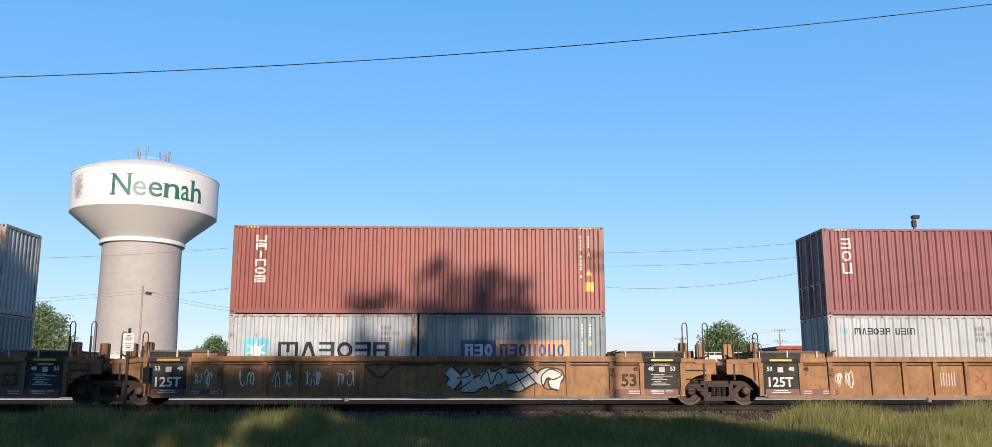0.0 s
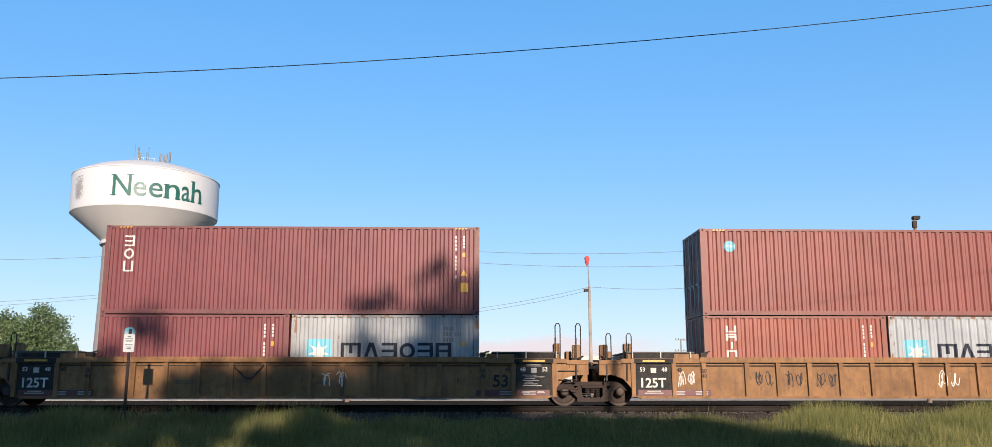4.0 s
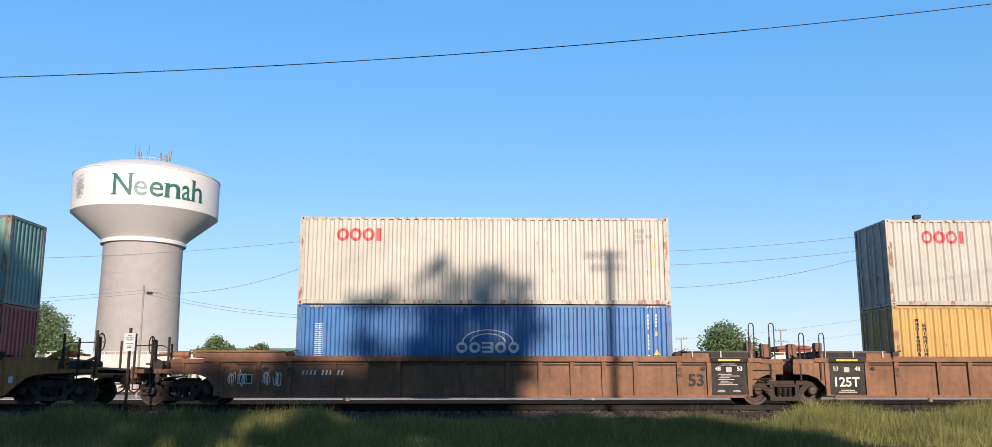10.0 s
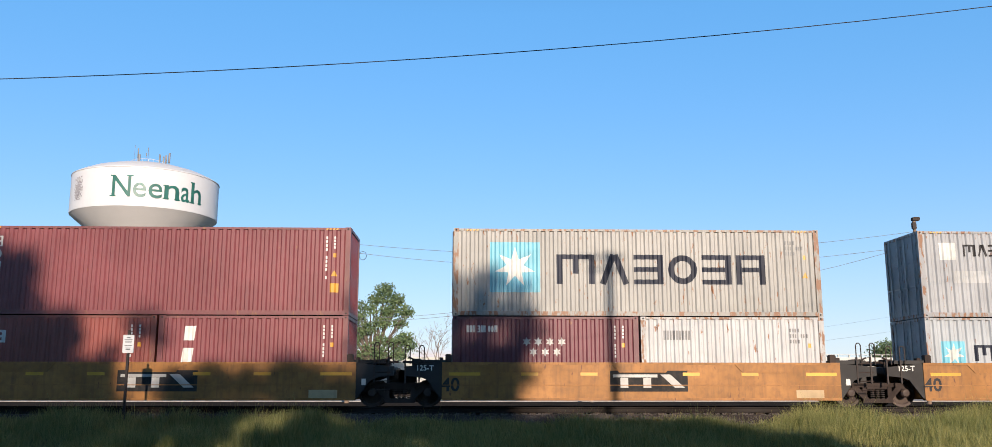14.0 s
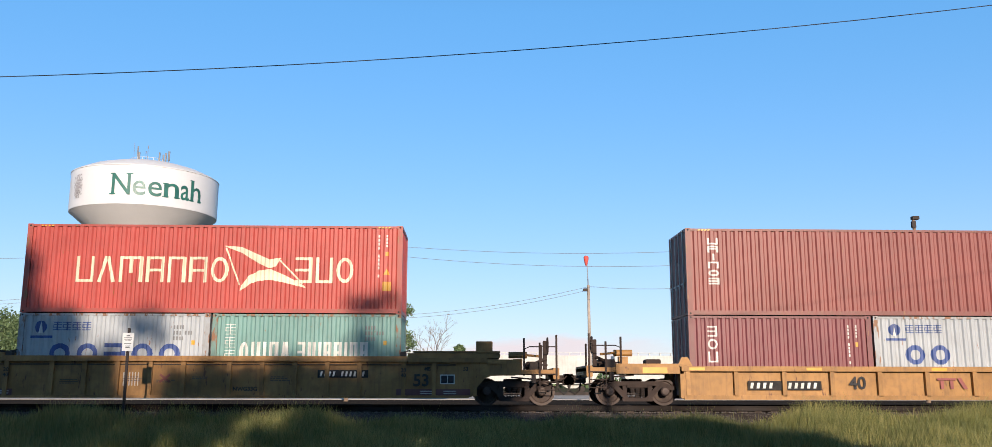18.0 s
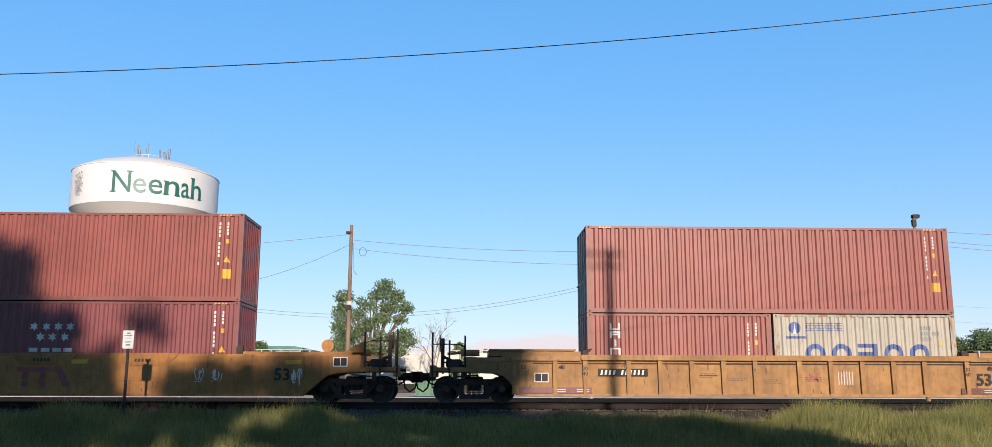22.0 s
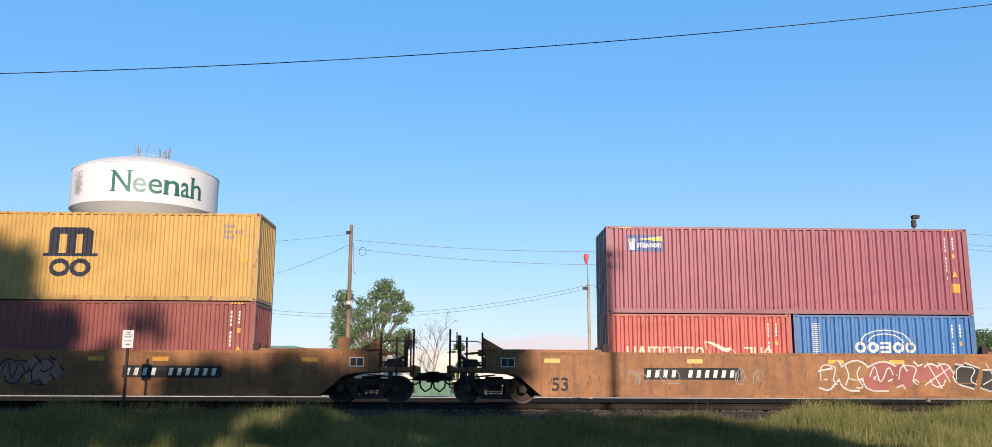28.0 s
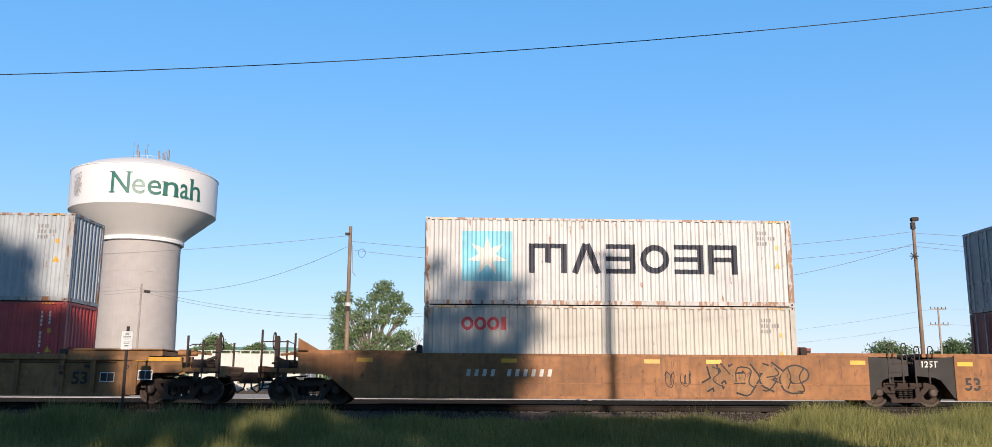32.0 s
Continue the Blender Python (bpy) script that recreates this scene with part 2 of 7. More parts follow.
def letters(text, height, mat, key=None, bold=0.03):
    """Text as a flat mesh in x and z, its lower left corner at the origin, facing -y. Returns the mesh and its width."""
    key = key or ("text", text, height, mat.name)
    if key not in CACHE:
        cu = bpy.data.curves.new("text", "FONT")
        cu.body = text
        cu.size = height / 0.72
        cu.extrude = 0.0
        cu.resolution_u = 3
        cu.offset = bold * height
        tmp = bpy.data.objects.new("text", cu)
        me = bpy.data.meshes.new_from_object(tmp)
        bpy.data.objects.remove(tmp)
        bpy.data.curves.remove(cu)
        xs = [v.co.x for v in me.vertices]
        x0, x1 = min(xs), max(xs)
        for v in me.vertices:
            v.co = (v.co.x - x0, 0.0, v.co.y)
        me.materials.clear()
        me.materials.append(mat)
        me.update()
        CACHE[key] = (me, x1 - x0)
    return CACHE[key]

# ---- ground, road, track bed ----
GROUND_PROFILE = [(-700, -1.15), (-30, -1.12), (7.5, -1.12), (7.7, -1.20), (18.2, -1.20), (18.4, -1.12), (19.5, -1.10), (22.0, -0.92), (24.5, -0.66),
                  (26.5, -0.52), (27.3, -0.46), (34.5, -0.46), (36.0, -0.50), (60, -0.45), (130, -0.4), (400, -0.4), (3500, -0.4)]


def ground_height(y):
    for (a, za), (b, zb) in zip(GROUND_PROFILE, GROUND_PROFILE[1:]):
        if a <= y <= b:
            return za + (zb - za) * (y - a) / (b - a)
    return -0.4


def build_ground():
    m = Mesh()
    xs = [-3500, -700, -120] + [-60 + 1.5 * i for i in range(81)] + [120, 700, 3500]
    ys = []
    for (a, _), (b, _) in zip(GROUND_PROFILE, GROUND_PROFILE[1:]):
        n = max(1, min(8, int((b - a) / 0.7)))
        ys += [a + (b - a) * i / n for i in range(n)]
    ys.append(3500)
    for y in ys:
        for x in xs:
            bumpy = 0.05 * noise.noise((x * 0.4, y * 0.5, 0)) if 19.5 < y < 27 and abs(x) < 61 else 0.0
            m.v.append((x, y, ground_height(y) + bumpy))
    n = len(xs)
    for j in range(len(ys) - 1):
        for i in range(n - 1):
            a = j * n + i
            m.f.append((a, a + 1, a + n + 1, a + n))
    mat = paint("dry_ground", (0.11, 0.1, 0.06), 0.95, streak=0.0, dirt=0.5, dust=(0.14, 0.12, 0.08), bump=0.5, grain=14, shine=0.0)
    tagged(put("ground", m, mat), "flat grassy ground along the railway", "ground", kind="structure")
    r = Mesh().box(-700, 700, 8.0, 18.0, -1.25, -1.19)
    tagged(put("road", r, paint("asphalt", (0.05, 0.05, 0.05), 0.9, streak=0, dirt=0.3, bump=0.4, grain=60)), "grey asphalt street beside the tracks", "road", kind="structure")
    y = Mesh().box(-700, 700, 69.0, 99.0, -0.6, -0.39)
    tagged(put("pavement", y, paint("pale_concrete", (0.52, 0.48, 0.44), 0.95, streak=0, dirt=0.3, bump=0.5, grain=20, shine=0.0)), "pale concrete yard behind the track", "yard", kind="structure")

    # the ground between track and yard is drawn as a much darker strip
    dark_ground = Mesh().box(-700, 700, 36.2, 68.9, -0.7, -0.425)
    tagged(put("cinder_strip", dark_ground, paint("dark_ground", (0.035, 0.03, 0.026), 0.95, streak=0, dirt=0.5, bump=0.8, grain=14, shine=0.0)), "dark strip of ground between track and yard", "ground", kind="structure")


build_ground()


def build_track(y0, name_end, x0, x1, tie_x0, tie_x1, ties=True):
    bed = Mesh()
    prof = [(-2.6, -0.62), (-1.75, -0.22), (1.75, -0.22), (2.6, -0.62)]
    step = 1.0
    n = int((x1 - x0) / step) + 1
    for i in range(n):
        x = x0 + i * step
        for y, z in prof:
            j = 0.04 * noise.noise((x * 1.3, y * 2, 5.0)) if abs(x) < 40 else 0
            bed.v.append((x, y0 + y, z + j))
    for i in range(n - 1):
        for k in range(3):
            a = i * 4 + k
            bed.f.append((a, a + 4, a + 5, a + 1))
    tagged(put("ballast_bed", bed, paint("ballast", (0.075, 0.06, 0.052), 0.95, streak=0, dirt=0.6, bump=1.0, grain=16, fade=0.35, dust=(0.06, 0.048, 0.042), shine=0.0)),
           "grey-brown crushed stone ballast under the track", "ballast", kind="structure")
    railm = paint("rail_steel", (0.026, 0.021, 0.019), 0.9, streak=0, dirt=0.3, dust=(0.06, 0.04, 0.03), shine=0.05)
    for side in (-0.755, 0.755):
        r = Mesh()
        w = [(-0.075, -0.18), (0.075, -0.18), (0.02, -0.14), (0.012, -0.05), (0.036, -0.035), (0.036, 0.0), (-0.036, 0.0), (-0.036, -0.035), (-0.012, -0.05), (-0.02, -0.14)]
        k = len(w)
        for x in (x0, x1):
            r.v += [(x, y0 + side + a, b) for a, b in w]
        for i in range(k):
            r.f.append((i, k + i, k + (i + 1) % k, (i + 1) % k))
        tagged(put("rail", r, railm), "rust-brown steel rail with a polished head", "rail", group="rails", kind="structure")
    if ties:
        root = thing("railroad_ties", "weathered dark timber ties bedded in ballast", "tie", pose(0, 0, 0), kind="structure")
        me = shared("tie", "tie", paint("tie_wood", (0.055, 0.042, 0.034), 0.95, shine=0.0, streak=0, dirt=0.4, bump=0.6), lambda m: m.box(-0.115, 0.115, -1.3, 1.3, -0.34, -0.17, 0.012))
        x = tie_x0
        while x < tie_x1:
            part("tie", me, root, at=pose(x + random.uniform(-0.03, 0.03), y0, random.uniform(-0.01, 0.01), 0, 0, random.uniform(-1.5, 1.5)))
            x += 0.52


build_track(TRACK, "main", -560, 560, -26, 30)
# loose stones on the near ballast shoulder
st = Mesh()
for _ in range(5200):
    x, y = random.uniform(-19, 26), TRACK - random.uniform(1.05, 3.1)
    off = TRACK - y
    z = -0.215 if off < 1.75 else -0.22 - (off - 1.75) * 0.38 if off < 2.6 else ground_height(y)
    r = random.uniform(0.02, 0.045)
    n = len(st.v)
    st.v += [(x + r * a * random.uniform(0.7, 1.2), y + r * b * random.uniform(0.7, 1.2), z + r * c * random.uniform(0.7, 1.2))
             for a, b, c in ((1, 0, 0), (0, 1, 0), (-1, 0, 0), (0, -1, 0), (0, 0, 1))]
    st.f += [(n, n + 1, n + 4), (n + 1, n + 2, n + 4), (n + 2, n + 3, n + 4), (n + 3, n, n + 4)]
tagged(put("gravel", st, paint("loose_stone", (0.15, 0.125, 0.11), 0.95, shine=0.1, streak=0, dirt=0.4, island=0.8)), "loose crushed stones on the ballast shoulder", "gravel", kind="stuff")


def build_grass():
    rng = np.random.default_rng(4)
    n = 250000
    x = rng.uniform(-19, 26, n)
    y = 19.3 + 7.9 * rng.random(n) ** 0.9
    clump = np.array([noise.noise((a * 0.55, b * 0.7, 3.0)) for a, b in zip(x, y)])
    keep = rng.random(n) < 0.62 + 0.9 * clump
    x, y, clump = x[keep], y[keep], clump[keep]
    n = len(x)
    z = np.array([ground_height(b) for b in y]) - 0.03
    h = (0.22 + 0.2 * rng.random(n)) * (1 + 1.1 * clump)
    tall = rng.random(n) < 0.07
    h = np.where(tall, h * 1.5, h) * np.clip((27.9 - y) / 1.1, 0.35, 1.0) * (1 + 0.35 * np.clip((y - 23) / 2.5, 0, 1))
    h *= 1 - 0.5 * np.clip((y - 24.6) / 1.2, 0, 1) * np.clip((x + 3.5) / 2, 0, 1) * np.clip((9.5 - x) / 3, 0, 1)
    w = np.where(tall, 0.004, 0.005 + 0.005 * rng.random(n))
    ang = rng.uniform(0, 2 * np.pi, n)
    lean = 0.1 + 0.4 * rng.random(n)
    la = rng.uniform(0, 2 * np.pi, n)
    dx, dy = np.cos(ang) * w, np.sin(ang) * w * 0.5
    mx, my = x + np.cos(la) * lean * h * 0.35, y + np.sin(la) * lean * h * 0.35
    tx, ty = x + np.cos(la) * lean * h, y + np.sin(la) * lean * h
    co = np.stack([np.stack([x - dx, y - dy, z], 1), np.stack([x + dx, y + dy, z], 1),
                   np.stack([mx - dx * 0.8, my - dy * 0.8, z + h * 0.6], 1), np.stack([mx + dx * 0.8, my + dy * 0.8, z + h * 0.6], 1),
                   np.stack([tx, ty, z + h], 1)], 1).reshape(-1, 3)
    base = np.arange(n)[:, None] * 5
    quads = (base + np.array([0, 1, 3, 2])).tolist()
    tris = (base + np.array([2, 3, 4])).tolist()
    me = bpy.data.meshes.new("grass")
    me.from_pydata(co.tolist(), [], quads + tris)
    me.materials.append(leafy("grass_blades", (0.1, 0.13, 0.032), (0.42, 0.37, 0.13), 0.4))
    tagged(new("grass", me), "tall unmown green and straw-coloured grass", "grass", kind="stuff")


build_grass()


# ---- trees ----
BARK = paint("bark", (0.11, 0.085, 0.065), 0.95, streak=0.2, dirt=0.4, bump=0.8)
LEAF = leafy("leaves", (0.095, 0.15, 0.065), (0.26, 0.34, 0.15), 0.35)
LEAF_FAR = leafy("far_leaves", (0.08, 0.13, 0.055), (0.22, 0.29, 0.13), 0.3)


def leaf_cloud(blobs, count, size, seed, mat, name="crown"):
    rng = np.random.default_rng(seed)
    vol = np.array([b[3] * b[4] * b[5] for b in blobs])
    pick = rng.choice(len(blobs), count, p=vol / vol.sum())
    bl = np.array(blobs)[pick]
    d = rng.normal(size=(count, 3))
    d /= np.linalg.norm(d, axis=1)[:, None]
    rad = rng.random(count) ** 0.45 * (1 + 0.11 * rng.normal(size=count))
    # leaves gather in twigs
    twig = np.floor((d + 1.2) * 5)
    jit = np.sin(twig @ np.array([12.9, 78.2, 37.7]) + pick) * 0.16
    c = bl[:, :3] + d * (rad + jit)[:, None] * bl[:, 3:6]
    a = rng.normal(size=(count, 3))
    a /= np.linalg.norm(a, axis=1)[:, None]
    b = np.cross(a, rng.normal(size=(count, 3)))
    b /= np.linalg.norm(b, axis=1)[:, None]
    s = size * rng.uniform(0.6, 1.3, count)[:, None]
    co = np.stack([c - a * s, c + b * s * 0.55, c + a * s, c - b * s * 0.55], 1).reshape(-1, 3)
    f = (np.arange(count)[:, None] * 4 + np.arange(4)).tolist()
    me = bpy.data.meshes.new(name)
    me.from_pydata(co.tolist(), [], f)
    me.materials.append(mat)
    return me


def build_tree(label, x, y, blobs, count, size, seed, mat=None, trunk_r=0.3, fork=0.45, group="trees"):
    """blobs: (x, y, z, rx, ry, rz) from the trunk's foot."""
    z = ground_height(y)
    root = thing("tree", label, "tree", pose(x, y, z), group)
    rng = random.Random(seed)
    top = max(b[2] for b in blobs)
    m = Mesh()
    bend = (rng.uniform(-0.3, 0.3), rng.uniform(-0.3, 0.3), top * fork)
    m.tube((0, 0, -0.2), bend, trunk_r, 10, trunk_r * 0.75)
    for b in blobs:
        mid = (bend[0] * 0.5 + b[0] * 0.5, b[1] * 0.5, (bend[2] + b[2]) * 0.5 - 0.1 * b[5])
        m.tube(bend, mid, trunk_r * 0.5, 7, trunk_r * 0.32)
        m.tube(mid, (b[0], b[1], b[2] + b[5] * 0.3), trunk_r * 0.32, 6, trunk_r * 0.1)
        for _ in range(3):
            q = (b[0] + rng.uniform(-0.7, 0.7) * b[3], b[1] + rng.uniform(-0.7, 0.7) * b[4], b[2] + rng.uniform(-0.3, 0.8) * b[5])
            m.tube(mid, q, trunk_r * 0.18, 5, trunk_r * 0.06)
    put("trunk", m, BARK, root, "", True)
    part("crown", leaf_cloud(blobs, count, size, seed, mat or LEAF), root)
    return root


def crown(rng, w, z0, z1, n):
    """n overlapping clumps in a crown w wide between two heights."""
    out = []
    for i in range(n):
        t = (i + 0.5) / n
        z = z0 + (z1 - z0) * (0.1 + 0.66 * t)
        spread = w * 0.56 * (1 - 0.7 * max(0.0, t - 0.4))
        a = rng.uniform(0, 6.28)
        r = spread * rng.uniform(0.25, 0.72)
        s = w * rng.uniform(0.2, 0.3)
        out.append((r * math.cos(a), r * math.sin(a) * 0.7, z, s, s, s * 0.8))
    out.append((0, 0, z1 - w * 0.16, w * 0.2, w * 0.2, w * 0.16))
    return out


build_tree("tall open-crowned deciduous tree in full leaf", -9.9, 95,
           [((u - 132) * 0.0457, rise, 19.76 - 0.0457 * v, a * 0.0457, a * 0.05, b * 0.0457) for u, v, a, b, rise in (
               (62, 213, 24, 18, 0), (58, 248, 27, 22, 0.4), (56, 284, 24, 24, 0), (60, 316, 27, 20, 0.5), (86, 300, 22, 24, 0), (86, 256, 15, 18, 0.3), (156, 188, 24, 18, 0), (138, 208, 24, 17, 0.4),
               (181, 210, 25, 16, 0), (203, 236, 23, 17, 0.4), (122, 234, 18, 16, 0), (164, 236, 28, 16, 0.3), (150, 262, 26, 15, 0), (190, 264, 22, 12, 0.5), (122, 276, 20, 17, 0),
               (202, 300, 25, 18, 0.2), (216, 318, 17, 14, 0), (176, 310, 20, 17, 0.4), (146, 304, 18, 18, 0), (120, 320, 20, 15, 0.2), (100, 222, 14, 15, 0.5), (100, 250, 16, 18, 0), (104, 285, 18, 20, 0.4), (60, 338, 26, 16, 0), (100, 338, 24, 16, 0.3), (145, 334, 24, 16, 0), (190, 334, 26, 16, 0.3))],
           15000, 0.14, 3, LEAF, 0.3, 0.3)
for x, y, w, h, n, seed in ((-56.4, 120, 8.4, 12.0, 11, 21), (-62.0, 122, 10, 11.4, 11, 22), (-68, 121, 8, 9.6, 7, 26), (-51.2, 118, 4, 6.4, 5, 23),
                            (-36.2, 130, 6.4, 8.0, 7, 24), (-32.0, 140, 5.6, 7.4, 6, 25), (34.0, 120, 9.2, 9.5, 12, 27), (71.3, 150, 10.5, 9.0, 12, 28),
                            (71.8, 131, 7.5, 8.2, 8, 29), (76.0, 130, 8.5, 9.3, 10, 30), (-1.0, 112, 3.4, 6.0, 5, 31), (58.5, 170, 4.5, 7.0, 5, 32), (2.2, 113, 1.6, 5.2, 3, 33)):
    build_tree("leafy green deciduous tree beyond the yard", x, y, crown(random.Random(seed), w, 1.2, h, n), 15000 if w > 5 else 6000, 0.19, seed, LEAF_FAR, 0.25, 0.35)

# a bare tree
root = thing("bare_tree", "leafless dead grey tree with thin twigs", "tree", pose(-3.6, 95, -0.42), "")
m = Mesh()


def twig(p, d, length, r, depth, rg):
    q = p + d * length
    m.tube(p, q, r, 5, r * 0.6)
    if depth:
        for _ in range(3):
            nd = (d + Vector((rg.uniform(-0.75, 0.75), rg.uniform(-0.6, 0.6), rg.uniform(-0.1, 0.45)))).normalized()
            twig(p + d * length * rg.uniform(0.55, 1.0), nd, length * rg.uniform(0.55, 0.75), r * 0.55, depth - 1, rg)


twig(Vector((0, 0, -0.2)), Vector((0.03, 0, 1)), 3.6, 0.13, 5, random.Random(5))
put("branch_work", m, paint("dead_bark", (0.27, 0.23, 0.2), 0.95, streak=0.2, dirt=0.2), root)

# unseen trees added behind the camera, whose shade falls over grass and train
SHADE_Y = -30.0


def shade_tree(clumps, count, seed, trunk_at):
    """clumps: (x, z, half width, half height) where the shade falls on the train's near side."""
    run = TRACK - 1.22 - SHADE_Y
    dx, dz = run * TO_SUN.x / -TO_SUN.y, run * TO_SUN.z / -TO_SUN.y
    g = ground_height(SHADE_Y)
    x0 = trunk_at + dx
    rg = random.Random(seed)
    blobs = [(x + dx - x0, rg.uniform(-0.8, 0.8), z + dz - g, rx, max(0.8, rx * 0.8), rz) for x, z, rx, rz in clumps]
    build_tree("broad leafy street tree out of view, placed to cast shade", x0, SHADE_Y, blobs, int(count * 0.36), 0.2, seed, LEAF, 0.3, 0.45, "street trees")


shade_tree([(-1.2, 4.25, 0.4, 0.28), (-1.6, 4.1, 0.3, 0.16), (-0.95, 4.5, 0.25, 0.2), (-0.5, 3.8, 0.5, 0.45), (0.4, 3.85, 0.4, 0.5), (0.9, 3.95, 0.42, 0.45), (0.65, 4.4, 0.32, 0.2), (1.6, 3.65, 0.6, 0.34), (2.1, 3.3, 0.5, 0.3), (-0.5, 3.15, 1.4, 0.48), (0.9, 3.15, 1.1, 0.5), (-2.9, 3.2, 0.75, 0.42), (-3.6, 3.05, 0.55, 0.35), (0.3, 1.9, 1.9, 0.9), (1.8, 2.0, 0.7, 0.9), (-1.5, 1.9, 0.9, 0.7),
            (-3.5, 1.7, 0.8, 0.6), (-2.9, 0.9, 1.1, 0.6), (1.0, 1.0, 1.4, 1.0)], 5200, 46, -0.5)
shade_tree([(-4.6, 0.3, 1.2, 0.9), (-3.0, 0.7, 1.2, 0.7), (-1.0, 0.8, 2.0, 0.7), (0.3, 0.6, 1.2, 0.8), (-2.6, -0.4, 2.2, 1.2), (-0.2, -0.4, 1.8, 1.1)], 10500, 52, -2.2)
shade_tree([(-15.8, 3.3, 1.7, 1.9), (-14.3, 4.2, 0.7, 1.1), (-15.2, 4.6, 0.8, 0.8), (-17.5, 3.0, 1.8, 2.0), (-14.2, 2.4, 0.9, 1.1)], 13000, 42, -15.8)
shade_tree([(-15.5, 0.5, 2.2, 1.4), (-13.6, 1.0, 1.2, 1.1), (-18.0, 0.5, 2.2, 1.6), (-16.4, -0.6, 2.4, 1.0), (-13.2, 2.1, 0.8, 0.8), (-14.7, 1.9, 1.2, 1.0)], 46000, 53, -16.4)
shade_tree([(-10.6, 2.5, 0.75, 0.5), (-11.4, 1.6, 0.5, 0.7), (-9.9, 2.2, 0.5, 0.3)], 480, 54, -10.9)
shade_tree([(-12.0, 0.5, 0.9, 1.0), (-13.4, 0.6, 0.9, 1.0), (-12.2, -0.9, 1.6, 0.9), (-10.9, -0.6, 0.8, 0.9)], 19000, 44, -11.8)
shade_tree([(-9.2, 0.3, 0.55, 1.0), (-8.2, 0.5, 0.7, 0.9), (-7.0, 0.7, 0.7, 0.8), (-5.8, 0.8, 0.9, 0.9), (-5.0, 0.2, 1.2, 1.1), (-7.6, -0.8, 1.3, 0.9), (-9.3, -1.0, 0.9, 0.7), (-8.9, -2.3, 1.0, 0.85), (-7.4, -2.3, 0.75, 0.85), (-6.1, -2.7, 0.55, 0.55)], 13800, 45, -7.4)
shade_tree([(-22.5, 2.8, 2.6, 2.4), (-25, 2.0, 2.6, 2.4), (-22, -0.2, 2.6, 2.0)], 20000, 41, -23)
# these low crowns are made up, fitted to the dark parts of the grass
shade_tree([(-10.5, -2.1, 1.0, 0.9), (-11.8, -1.9, 1.0, 0.8), (-10.7, -3.0, 0.9, 1.1), (-12.0, -2.4, 1.9, 1.3), (-15.2, -2.6, 2.0, 1.4), (-18.5, -2.4, 2.0, 1.4), (-12.5, -4.0, 2.2, 1.0), (-16.5, -4.2, 2.2, 1.0)], 34000, 50, -14.6)
shade_tree([(-4.8, -2.2, 0.8, 1.2), (-4.6, -3.6, 1.0, 1.0), (-3.0, -3.2, 1.1, 0.9), (-1.0, -3.1, 1.4, 0.8), (0.9, -2.9, 1.2, 0.8), (-3.0, -2.0, 1.2, 0.6), (-0.6, -1.9, 1.3, 0.6), (1.4, -1.9, 1.0, 0.6)], 20000, 51, -3.6)
shade_tree([(3.2, -2.3, 1.9, 0.75), (5.8, -2.6, 1.5, 0.75), (3.0, -3.2, 2.2, 1.0), (6.0, -3.6, 2.0, 0.9), (0.9, -3.6, 1.5, 0.9), (6.2, -2.0, 1.0, 0.5), (7.6, -2.6, 0.9, 0.6), (2.4, -1.0, 1.4, 0.6), (4.6, -1.25, 1.4, 0.6)], 34000, 47, 4.6)
shade_tree([(7.9, -3.3, 1.3, 0.6), (10.2, -4.2, 1.4, 0.6), (9.0, -4.6, 2.2, 0.9)], 6500, 48, 10.4)
shade_tree([(14.4, -4.2, 2.0, 0.8), (17.6, -4.3, 2.0, 0.8), (16.0, -5.0, 2.6, 1.1)], 3400, 49, 16.6)


# an unseen row of low trees, added behind the camera to dim the sky
for i in range(17):
    x = -64 + 8 * i + random.uniform(-1.5, 1.5)
    h = random.uniform(8.2, 10.2)
    build_tree("unseen bushy green tree added to block sky light", x, -19.5, crown(random.Random(300 + i), 9.5, 0.2, h, 9), 3000, 0.5, 300 + i, LEAF, 0.25, 0.3, "garden trees")

